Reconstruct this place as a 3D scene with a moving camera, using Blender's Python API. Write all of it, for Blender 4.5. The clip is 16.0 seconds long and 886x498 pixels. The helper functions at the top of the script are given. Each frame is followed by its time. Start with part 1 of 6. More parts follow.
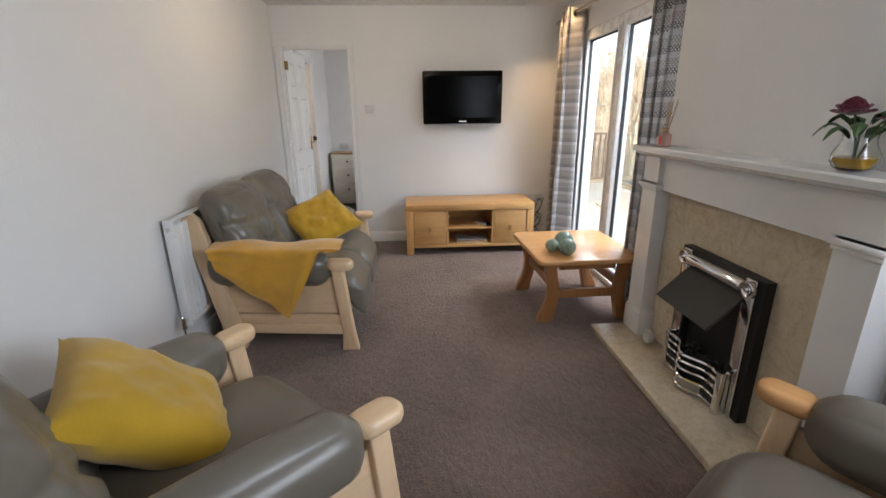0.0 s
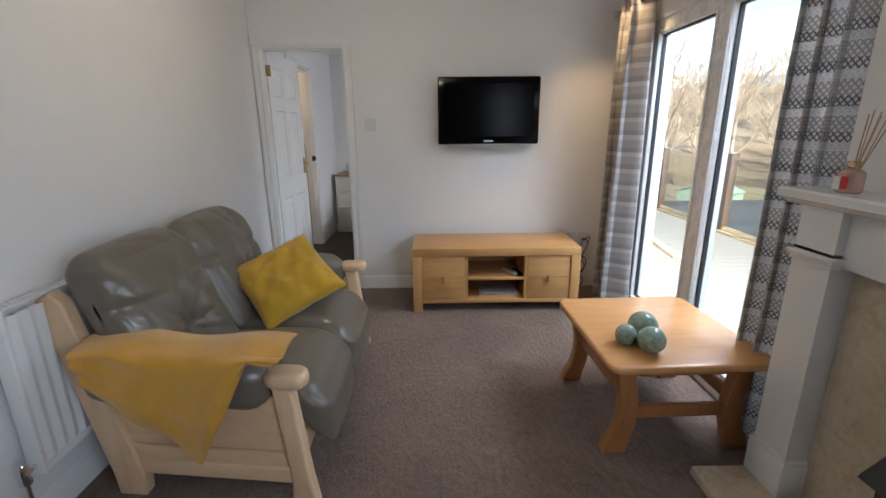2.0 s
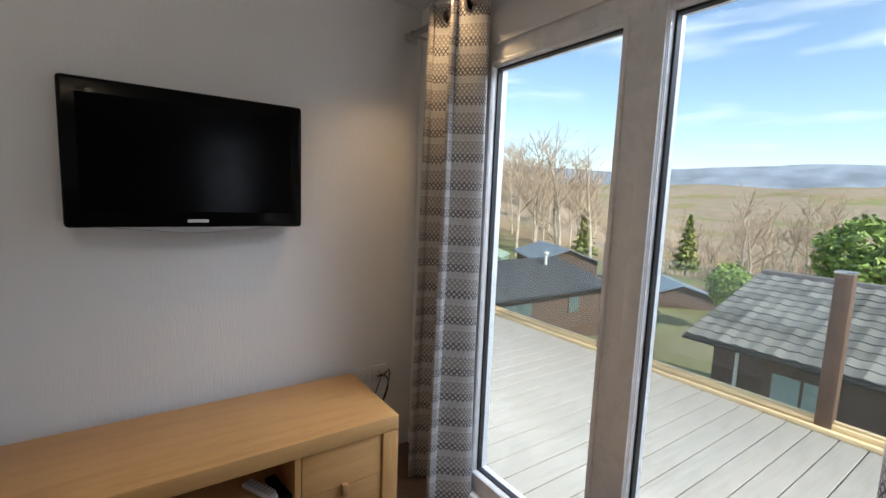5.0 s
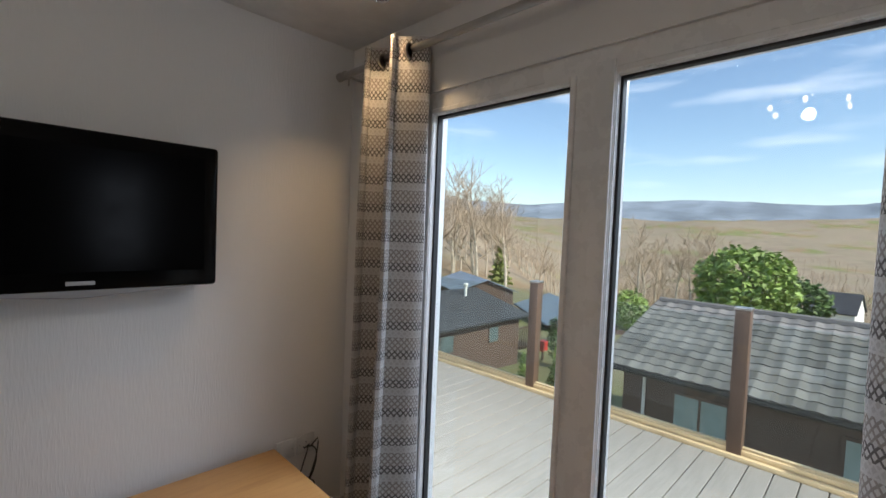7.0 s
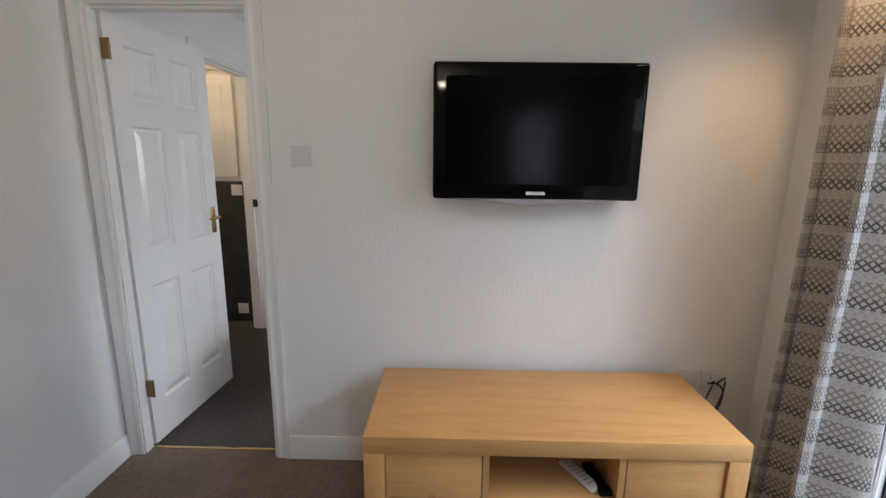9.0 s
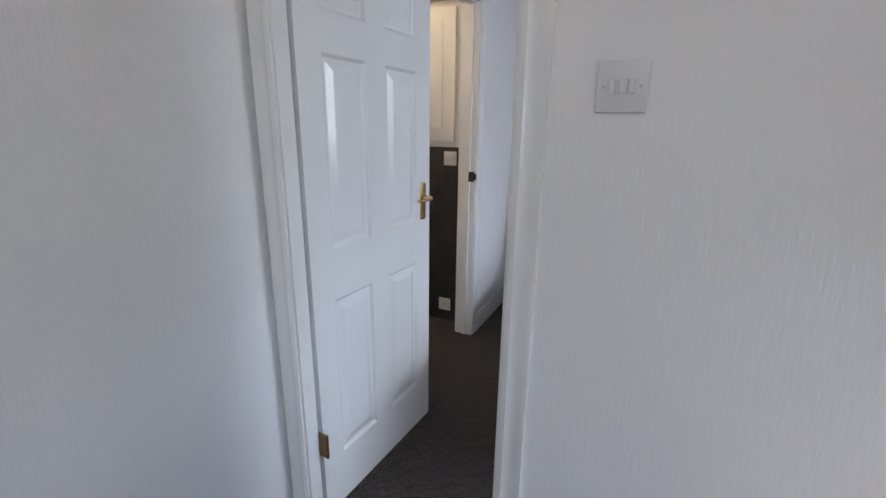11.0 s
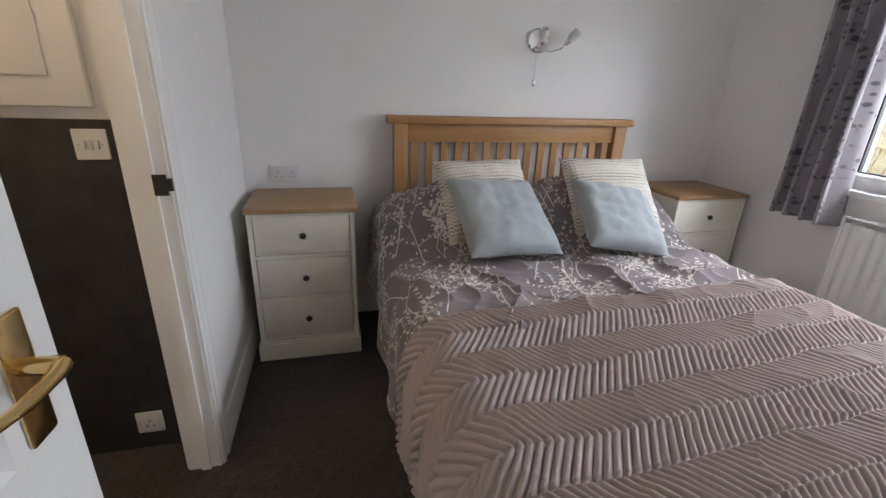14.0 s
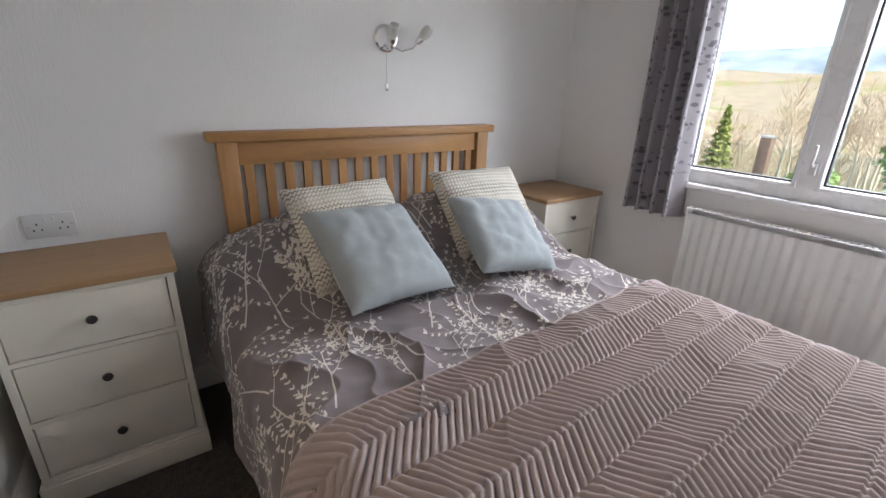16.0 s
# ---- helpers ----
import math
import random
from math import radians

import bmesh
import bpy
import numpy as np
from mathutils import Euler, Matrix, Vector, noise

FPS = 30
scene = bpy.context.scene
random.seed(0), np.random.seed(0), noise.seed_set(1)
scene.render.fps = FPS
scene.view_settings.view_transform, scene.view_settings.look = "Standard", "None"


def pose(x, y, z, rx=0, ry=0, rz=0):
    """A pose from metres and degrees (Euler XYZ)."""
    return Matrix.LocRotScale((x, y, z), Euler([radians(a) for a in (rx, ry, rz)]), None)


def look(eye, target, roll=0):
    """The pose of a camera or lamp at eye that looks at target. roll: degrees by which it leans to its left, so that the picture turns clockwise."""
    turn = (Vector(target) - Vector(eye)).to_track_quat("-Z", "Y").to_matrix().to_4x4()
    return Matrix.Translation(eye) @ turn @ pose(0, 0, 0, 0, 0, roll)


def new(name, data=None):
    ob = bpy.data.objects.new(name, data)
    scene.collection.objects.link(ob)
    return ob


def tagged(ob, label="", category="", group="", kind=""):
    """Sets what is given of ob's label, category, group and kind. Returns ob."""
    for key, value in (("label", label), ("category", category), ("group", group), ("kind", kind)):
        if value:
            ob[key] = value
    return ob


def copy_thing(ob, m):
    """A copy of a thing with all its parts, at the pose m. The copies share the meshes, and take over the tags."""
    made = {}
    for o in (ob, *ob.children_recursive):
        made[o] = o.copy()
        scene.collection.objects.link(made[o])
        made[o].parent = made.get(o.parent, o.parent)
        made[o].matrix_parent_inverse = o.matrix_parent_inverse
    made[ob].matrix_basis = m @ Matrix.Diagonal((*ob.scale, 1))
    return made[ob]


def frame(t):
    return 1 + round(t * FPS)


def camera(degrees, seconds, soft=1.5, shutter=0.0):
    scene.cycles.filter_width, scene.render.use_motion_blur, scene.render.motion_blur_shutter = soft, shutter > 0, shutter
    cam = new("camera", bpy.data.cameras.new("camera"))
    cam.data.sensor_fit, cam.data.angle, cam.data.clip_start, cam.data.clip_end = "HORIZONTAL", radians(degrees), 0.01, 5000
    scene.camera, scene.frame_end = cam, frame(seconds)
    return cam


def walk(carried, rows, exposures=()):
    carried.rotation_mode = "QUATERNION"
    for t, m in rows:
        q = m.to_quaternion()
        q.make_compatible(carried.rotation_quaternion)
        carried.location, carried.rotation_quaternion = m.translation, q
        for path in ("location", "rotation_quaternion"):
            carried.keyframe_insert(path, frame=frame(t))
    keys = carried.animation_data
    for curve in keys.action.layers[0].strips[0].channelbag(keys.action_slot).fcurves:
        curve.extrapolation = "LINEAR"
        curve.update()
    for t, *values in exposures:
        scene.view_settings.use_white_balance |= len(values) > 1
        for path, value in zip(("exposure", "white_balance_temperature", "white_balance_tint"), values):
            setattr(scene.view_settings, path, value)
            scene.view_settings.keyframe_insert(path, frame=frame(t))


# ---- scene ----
cam = camera(90.6, 16.0)

PATH = [
    (0, (0.401, 0.124, 1.361), (0.519, 2.031, 0.767), -0.7),
    (0.5, (0.366, 0.344, 1.38), (0.478, 2.257, 0.806), -1.5),
    (1, (0.334, 0.579, 1.39), (0.423, 2.499, 0.839), -1.7),
    (1.5, (0.415, 0.875, 1.378), (0.468, 2.801, 0.84), -1.1),
    (2, (0.493, 1.161, 1.374), (0.516, 3.089, 0.843), -0.5),
    (2.5, (0.504, 1.485, 1.355), (0.564, 3.422, 0.857), 0.1),
    (3, (0.567, 1.78, 1.367), (0.718, 3.718, 0.897), 0.8),
    (3.5, (0.631, 2.088, 1.369), (0.974, 4.012, 0.946), 1.1),
    (4, (0.609, 2.375, 1.366), (1.172, 4.255, 0.98), 0.8),
    (4.5, (0.599, 2.606, 1.376), (1.434, 4.395, 1.058), 1.5),
    (5, (0.716, 2.818, 1.404), (1.852, 4.447, 1.168), 2.3),
    (5.2, (0.747, 2.874, 1.419), (1.997, 4.424, 1.226), 2.3),
    (7.5, (0.707, 2.996, 1.488), (2.128, 4.401, 1.415), 2.3),
    (8, (0.682, 3.009, 1.45), (1.732, 4.703, 1.281), 2.7),
    (8.5, (0.658, 3.007, 1.412), (1.173, 4.918, 1.124), 2.0),
    (9, (0.578, 3.032, 1.398), (0.545, 4.991, 0.999), 0.7),
    (9.5, (0.43, 3.186, 1.376), (0.034, 5.094, 0.925), -0.4),
    (10, (0.312, 3.413, 1.38), (-0.354, 5.233, 0.887), -0.5),
    (10.2, (0.278, 3.52, 1.37), (-0.485, 5.299, 0.869), 0.1),
    (12.3, (-0.387, 4.569, 1.321), (-1.232, 6.295, 0.764), 0.9),
    (12.5, (-0.413, 4.617, 1.336), (-1.151, 6.39, 0.778), 1.8),
    (13, (-0.523, 4.814, 1.328), (-0.811, 6.689, 0.694), 1.2),
    (13.5, (-0.546, 4.931, 1.342), (-0.343, 6.803, 0.667), 2.0),
    (14, (-0.494, 5.093, 1.337), (-0.022, 6.905, 0.634), 2.2),
    (14.5, (-0.46, 5.203, 1.323), (0.167, 6.954, 0.588), 2.1),
    (15, (-0.451, 5.348, 1.32), (0.32, 7.032, 0.568), 2.0),
    (15.5, (-0.459, 5.46, 1.332), (0.429, 7.095, 0.598), 1.4),
    (16, (-0.44, 5.498, 1.364), (0.641, 7.034, 0.675), 1.6),
]
EXPOSURES = [(0, 1.70, 6650, 10), (1.5, 1.56, 6450, 10), (3, 1.08, 6000, 10), (4, 1.00, 6200, 10), (5, 0.80, 6300, 10), (7.5, 0.50, 6250, 10), (8.2, 0.83, 5950, 10), (9, 1.50, 6350, 10), (9.5, 1.52, 5700, 10), (10.2, 1.62, 5600, 10), (12.4, 1.58, 6300, 10), (13.5, 1.72, 6500, 10), (14.5, 1.48, 6450, 10), (15.2, 1.60, 6450, 10), (16, 1.70, 6450, 10)]
walk(cam, [(t, look(eye, target, roll)) for t, eye, target, roll in PATH], EXPOSURES)

# ---- world, sun, large lights ----
SUN_DIR = Vector((0.02, -0.80, 0.60)).normalized()
world = bpy.data.worlds.new("world")
scene.world = world
world.use_nodes = True
wn, wl = world.node_tree.nodes, world.node_tree.links
wn.clear()
w_out = wn.new("ShaderNodeOutputWorld")
w_bg = wn.new("ShaderNodeBackground")
w_sky = wn.new("ShaderNodeTexSky")
w_sky.sky_type = "NISHITA"
w_sky.sun_disc = False
w_sky.sun_elevation = math.asin(SUN_DIR.z)
w_sky.sun_rotation = math.atan2(SUN_DIR.x, SUN_DIR.y)
w_sky.air_density, w_sky.dust_density, w_sky.ozone_density = 1.0, 0.6, 1.5
w_bg.inputs["Strength"].default_value = 0.15
w_co = wn.new("ShaderNodeTexCoord")
w_map = wn.new("ShaderNodeMapping")
w_map.inputs["Scale"].default_value = (1.3, 1.3, 9.0)
w_cloud = wn.new("ShaderNodeTexNoise")
w_cloud.inputs["Scale"].default_value = 2.2
w_cloud.inputs["Detail"].default_value = 6
w_ramp = wn.new("ShaderNodeValToRGB")
w_ramp.color_ramp.elements[0].position, w_ramp.color_ramp.elements[1].position = 0.52, 0.78
w_ramp.color_ramp.elements[1].color = (0.55, 0.55, 0.55, 1)
w_mix = wn.new("ShaderNodeMixRGB")
w_mix.inputs["Color2"].default_value = (7.5, 7.6, 7.9, 1)
wl.new(w_co.outputs["Generated"], w_map.inputs["Vector"])
wl.new(w_map.outputs["Vector"], w_cloud.inputs["Vector"])
wl.new(w_cloud.outputs["Fac"], w_ramp.inputs["Fac"])
wl.new(w_ramp.outputs["Color"], w_mix.inputs["Fac"])
wl.new(w_sky.outputs["Color"], w_mix.inputs["Color1"])
wl.new(w_mix.outputs["Color"], w_bg.inputs["Color"])
wl.new(w_bg.outputs["Background"], w_out.inputs["Surface"])

sun = new("sun", bpy.data.lights.new("sun", "SUN"))
sun.data.energy, sun.data.angle, sun.data.color = 4.2, radians(0.6), (1.0, 0.93, 0.82)
sun.matrix_world = look(SUN_DIR * 50, (0, 0, 0))


def sky_lamp(name, eye, target, sx, sy, watts, colour=(0.86, 0.93, 1.0)):
    """Skylight that falls in through a window."""
    ob = new(name, bpy.data.lights.new(name, "AREA"))
    ob.data.shape, ob.data.size, ob.data.size_y = "RECTANGLE", sx, sy
    ob.data.energy, ob.data.color = watts, colour
    ob.matrix_world = look(eye, target)
    return ob


sky_lamp("skylight_patio_door", (2.75, 3.6, 2.75), (0.6, 3.4, 0.7), 2.2, 1.2, 70, (0.80, 0.87, 1.0))
sky_lamp("skylight_side_window", (2.28, 0.15, 1.50), (0.2, 3.6, 1.0), 1.7, 1.1, 20, (0.80, 0.87, 1.0))
sky_lamp("skylight_bedroom", (2.40, 5.90, 1.55), (0.2, 6.1, 0.8), 1.3, 1.0, 11, (0.92, 0.93, 0.99))
sky_lamp("skylight_bedroom_high", (2.5, 6.0, 2.5), (0.2, 6.3, 0.5), 1.5, 0.9, 66, (0.92, 0.93, 0.99))


# ---- materials ----
def mat(name, colour, rough=0.6, metal=0.0, spec=0.5):
    """A principled material; returns it with its nodes and links."""
    m = bpy.data.materials.new(name)
    m.use_nodes = True
    b = m.node_tree.nodes["Principled BSDF"]
    b.inputs["Base Color"].default_value = (*colour, 1)
    b.inputs["Roughness"].default_value = rough
    b.inputs["Metallic"].default_value = metal
    b.inputs["Specular IOR Level"].default_value = spec
    return m


def node(m, kind, **values):
    n = m.node_tree.nodes.new(kind)
    for key, value in values.items():
        n.inputs[key.replace("_", " ")].default_value = value
    return n


def link(m, a, b):
    m.node_tree.links.new(a, b)


def bsdf(m):
    return m.node_tree.nodes["Principled BSDF"]


def coords(m, scale=(1, 1, 1), space="Object"):
    c = node(m, "ShaderNodeTexCoord")
    p = node(m, "ShaderNodeMapping")
    p.inputs["Scale"].default_value = scale
    link(m, c.outputs[space], p.inputs["Vector"])
    return p.outputs["Vector"]


def ramp(m, fac, stops):
    r = node(m, "ShaderNodeValToRGB")
    e = r.color_ramp.elements
    while len(e) < len(stops):
        e.new(0.5)
    for k, (pos, col) in zip(e, stops):
        k.position, k.color = pos, (*col, 1)
    link(m, fac, r.inputs["Fac"])
    return r.outputs["Color"]


def noise_tex(m, vec, scale, detail=4.0, rough=0.55, distort=0.0):
    n = node(m, "ShaderNodeTexNoise", Scale=scale, Detail=detail, Roughness=rough, Distortion=distort)
    link(m, vec, n.inputs["Vector"])
    return n.outputs["Fac"]


def bump(m, height, strength=0.3, distance=0.01):
    b = node(m, "ShaderNodeBump", Strength=strength, Distance=distance)
    link(m, height, b.inputs["Height"])
    old = bsdf(m).inputs["Normal"]
    if old.is_linked:
        link(m, old.links[0].from_socket, b.inputs["Normal"])
    link(m, b.outputs["Normal"], bsdf(m).inputs["Normal"])


def mixed(m, fac, a, b, mode="MIX"):
    n = node(m, "ShaderNodeMixRGB")
    n.blend_type = mode
    for sock, v in (("Fac", fac), ("Color1", a), ("Color2", b)):
        if isinstance(v, (int, float)):
            n.inputs[sock].default_value = v
        elif isinstance(v, tuple):
            n.inputs[sock].default_value = (*v, 1)
        else:
            link(m, v, n.inputs[sock])
    return n.outputs["Color"]


def paint(m, colour_socket):
    link(m, colour_socket, bsdf(m).inputs["Base Color"])


def rough_from(m, fac, lo, hi):
    n = node(m, "ShaderNodeMapRange")
    n.inputs["To Min"].default_value, n.inputs["To Max"].default_value = lo, hi
    link(m, fac, n.inputs["Value"])
    link(m, n.outputs["Result"], bsdf(m).inputs["Roughness"])


def plain(name, colour, rough=0.5, metal=0.0, vary=0.06, scale=6.0, grain=0.05, grain_scale=250.0, spec=0.5):
    """A painted or moulded surface with faint blotches and fine grain."""
    m = mat(name, colour, rough, metal, spec)
    v = coords(m)
    f = noise_tex(m, v, scale, 5)
    lo, hi = [tuple(max(0, c * (1 + s * vary)) for c in colour) for s in (-1.5, 1)]
    paint(m, ramp(m, f, [(0.3, lo), (0.7, hi)]))
    rough_from(m, noise_tex(m, v, scale * 3, 4), max(0.02, rough - 0.08), min(1, rough + 0.08))
    if grain:
        bump(m, noise_tex(m, v, grain_scale, 2), grain, 0.002)
    return m


def wood(name, dark, light, axis="x", rough=0.42, scale=1.0, knots=0.0):
    """Planed wood with its grain along one axis."""
    m = mat(name, light, rough)
    s = {"x": (1.2, 14, 14), "y": (14, 1.2, 14), "z": (14, 14, 1.2)}[axis]
    v = coords(m, tuple(k * scale for k in s))
    f = noise_tex(m, v, 2.2, 7, 0.62, 0.6)
    fine = noise_tex(m, coords(m, tuple(k * scale * 6 for k in s)), 3.0, 3)
    broad = noise_tex(m, coords(m, (1.7, 1.7, 1.7)), 1.4, 3)
    c = ramp(m, f, [(0.32, dark), (0.5, tuple((a + 2 * b) / 3 for a, b in zip(dark, light))), (0.7, light)])
    c = mixed(m, 0.25, c, ramp(m, fine, [(0.35, dark), (0.65, light)]), "MIX")
    c = mixed(m, 0.22, c, ramp(m, broad, [(0.3, tuple(k * 0.75 for k in dark)), (0.7, tuple(min(1, k * 1.1) for k in light))]))
    if knots:
        w = node(m, "ShaderNodeTexVoronoi", Scale=knots)
        link(m, coords(m, (1, 1, 1)), w.inputs["Vector"])
        c = mixed(m, ramp(m, w.outputs["Distance"], [(0.03, (1, 1, 1)), (0.10, (0, 0, 0))]), c, tuple(k * 0.35 for k in dark))
    paint(m, c)
    rough_from(m, f, rough - 0.08, rough + 0.12)
    bump(m, fine, 0.08, 0.002)
    return m


def wall_paint(name, colour):
    """Painted vinyl paper with a fine, upright embossed grain."""
    m = mat(name, colour, 0.62, 0, 0.35)
    g = noise_tex(m, coords(m, (150, 150, 22)), 1.0, 3, 0.6)
    big = noise_tex(m, coords(m), 1.1, 4)
    paint(m, ramp(m, big, [(0.25, tuple(c * 0.96 for c in colour)), (0.75, colour)]))
    bump(m, g, 0.28, 0.004)
    return m


M_WALL = wall_paint("wall_paint", (0.80, 0.79, 0.78))
M_CEIL = plain("ceiling_paint", (0.80, 0.79, 0.77), 0.8, grain=0.2, grain_scale=160)
M_GLOSS = plain("white_gloss_paint", (0.82, 0.815, 0.80), 0.15, vary=0.02, scale=3, grain=0.10, grain_scale=45)
M_UPVC = plain("white_upvc", (0.80, 0.80, 0.80), 0.28, vary=0.02, grain=0.0)
M_BLACKSEAL = plain("black_rubber", (0.02, 0.02, 0.022), 0.6)
M_OAK = wood("oak_veneer", (0.49, 0.25, 0.08), (0.65, 0.375, 0.145), "x", 0.38)
M_OAK_Z = wood("oak_veneer_upright", (0.49, 0.25, 0.08), (0.65, 0.375, 0.145), "z", 0.38)
M_BEECH = wood("pale_lacquered_wood", (0.66, 0.43, 0.24), (0.80, 0.58, 0.36), "z", 0.30)
M_BEECH_X = wood("pale_lacquered_wood_long", (0.66, 0.43, 0.24), (0.80, 0.58, 0.36), "x", 0.30)
M_TABLE = wood("honey_lacquered_wood", (0.56, 0.27, 0.10), (0.68, 0.37, 0.15), "x", 0.22)
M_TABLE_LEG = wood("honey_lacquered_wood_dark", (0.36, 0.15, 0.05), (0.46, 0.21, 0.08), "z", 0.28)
M_HEADBOARD = wood("waxed_pine", (0.34, 0.17, 0.06), (0.46, 0.25, 0.10), "x", 0.45)
M_HEADBOARD_Z = wood("waxed_pine_upright", (0.34, 0.17, 0.06), (0.46, 0.25, 0.10), "z", 0.45)
M_NS_TOP = wood("oak_stained_top", (0.30, 0.17, 0.08), (0.40, 0.25, 0.13), "x", 0.5)
M_CREAM = plain("cream_satin_paint", (0.74, 0.70, 0.60), 0.45, vary=0.03, grain=0.04)
M_BLACK_METAL = plain("black_knob", (0.03, 0.025, 0.022), 0.35)
M_BRASS = plain("polished_brass", (0.80, 0.58, 0.26), 0.18, 1.0, vary=0.05)
M_BRONZE = plain("aged_brass", (0.30, 0.20, 0.09), 0.38, 1.0, vary=0.2)
M_CHROME = plain("chrome", (0.78, 0.78, 0.79), 0.10, 1.0, vary=0.03, grain=0)
M_STEEL = plain("brushed_nickel", (0.50, 0.48, 0.45), 0.32, 1.0, vary=0.05)
M_RADIATOR = plain("radiator_enamel", (0.78, 0.78, 0.77), 0.3, vary=0.02, grain=0)
M_PLASTIC = plain("white_plastic", (0.66, 0.655, 0.65), 0.35, vary=0.02, grain=0)
M_TV = plain("piano_black_plastic", (0.004, 0.004, 0.004), 0.06, vary=0.05, grain=0, spec=0.10)
M_SCREEN = plain("matt_lcd_screen", (0.002, 0.002, 0.002), 0.16, vary=0.03, grain=0, spec=0.05)
M_GREY_PLASTIC = plain("grey_plastic", (0.33, 0.33, 0.34), 0.4)
M_BLACK = plain("matt_black_enamel", (0.012, 0.012, 0.012), 0.5)
M_COAL = plain("coal", (0.018, 0.017, 0.016), 0.75, vary=0.5, scale=30, grain=0.5, grain_scale=90)
M_CABLE = plain("black_cable", (0.015, 0.015, 0.015), 0.5, grain=0)


def carpet(name, dark, light):
    m = mat(name, light, 0.95, 0, 0.1)
    v = coords(m)
    tuft = noise_tex(m, v, 150, 3, 0.75)
    clump = noise_tex(m, coords(m, (1, 0.45, 1)), 42, 4, 0.65)
    big = noise_tex(m, v, 2.0, 4, 0.55, 0.8)
    c = ramp(m, clump, [(0.36, dark), (0.64, light)])
    c = mixed(m, 0.55, c, ramp(m, tuft, [(0.34, tuple(k * 0.45 for k in dark)), (0.70, tuple(k * 1.25 for k in light))]))
    c = mixed(m, 0.30, c, ramp(m, big, [(0.35, dark), (0.65, light)]))
    paint(m, c)
    bsdf(m).inputs["Sheen Weight"].default_value = 0.25
    bsdf(m).inputs["Sheen Roughness"].default_value = 0.5
    bump(m, clump, 0.8, 0.03)
    bump(m, tuft, 0.8, 0.012)
    return m


M_CARPET_DARK = carpet("dark_brown_twist_carpet", (0.022, 0.016, 0.012), (0.066, 0.050, 0.039))
M_CARPET = carpet("brown_grey_twist_carpet", (0.100, 0.064, 0.047), (0.320, 0.218, 0.160))


def leather(name, colour):
    m = mat(name, colour, 0.36, 0, 0.5)
    v = coords(m)
    big = noise_tex(m, v, 5, 5)
    paint(m, ramp(m, big, [(0.3, tuple(c * 0.95 for c in colour)), (0.7, tuple(c * 1.03 for c in colour))]))
    cell = node(m, "ShaderNodeTexVoronoi", Scale=260.0)
    link(m, v, cell.inputs["Vector"])
    rough_from(m, noise_tex(m, v, 14, 4), 0.27, 0.36)
    bump(m, noise_tex(m, coords(m, (1, 1, 1.6)), 7, 3, 0.5, 0.6), 0.05, 0.02)
    bump(m, cell.outputs["Distance"], 0.05, 0.001)
    return m


M_LEATHER = leather("taupe_leather", (0.150, 0.129, 0.100))


def fabric(name, colour, vary=0.12, weave=420.0, sheen=0.3, rough=0.9):
    m = mat(name, colour, rough, 0, 0.15)
    v = coords(m)
    big = noise_tex(m, v, 6, 5)
    fine = noise_tex(m, v, weave, 2)
    c = ramp(m, big, [(0.3, tuple(k * (1 - vary) for k in colour)), (0.7, tuple(min(1, k * (1 + vary)) for k in colour))])
    c = mixed(m, 0.25, c, ramp(m, fine, [(0.35, tuple(k * 0.6 for k in colour)), (0.65, tuple(min(1, k * 1.25) for k in colour))]))
    paint(m, c)
    bsdf(m).inputs["Sheen Weight"].default_value = sheen
    bump(m, fine, 0.3, 0.003)
    return m


M_MUSTARD = fabric("mustard_velvet", (0.50, 0.295, 0.025), 0.14, 500, 0.35)
M_THROW = fabric("mustard_fleece", (0.61, 0.315, 0.036), 0.16, 260, 0.5)
M_TEAL = fabric("pale_blue_grey_linen", (0.305, 0.335, 0.345), 0.08, 420, 0.2)
M_QUILT = fabric("mauve_grey_satin_quilt", (0.36, 0.295, 0.285), 0.06, 500, 0.25, 0.55)


def marble(name, a, b, c):
    m = mat(name, a, 0.22)
    v = coords(m)
    f = noise_tex(m, v, 9, 9, 0.68, 1.6)
    g = noise_tex(m, v, 38, 6, 0.7, 0.8)
    col = ramp(m, f, [(0.30, c), (0.5, a), (0.72, b)])
    col = mixed(m, 0.30, col, ramp(m, g, [(0.35, c), (0.6, b)]))
    paint(m, col)
    return m


M_MARBLE = marble("cream_marble", (0.60, 0.50, 0.36), (0.68, 0.59, 0.45), (0.44, 0.35, 0.23))


def clear_glass(name, tint=(1, 1, 1), rough=0.0):
    m = bpy.data.materials.new(name)
    m.use_nodes = True
    n = m.node_tree.nodes
    n.clear()
    out, t, g, mx, lw, mr = (n.new("ShaderNode" + k) for k in ("OutputMaterial", "BsdfTransparent", "BsdfGlossy", "MixShader", "LayerWeight", "MapRange"))
    t.inputs["Color"].default_value = (*tint, 1)
    g.inputs["Roughness"].default_value = rough
    lw.inputs["Blend"].default_value = 0.5
    mr.inputs["To Min"].default_value, mr.inputs["To Max"].default_value = 0.035, 0.8
    pw = n.new("ShaderNodeMath")
    pw.operation = "POWER"
    pw.inputs[1].default_value = 4.0
    link(m, lw.outputs["Facing"], pw.inputs[0])
    link(m, pw.outputs[0], mr.inputs["Value"])
    link(m, mr.outputs["Result"], mx.inputs["Fac"])
    link(m, t.outputs["BSDF"], mx.inputs[1])
    link(m, g.outputs["BSDF"], mx.inputs[2])
    link(m, mx.outputs["Shader"], out.inputs["Surface"])
    return m


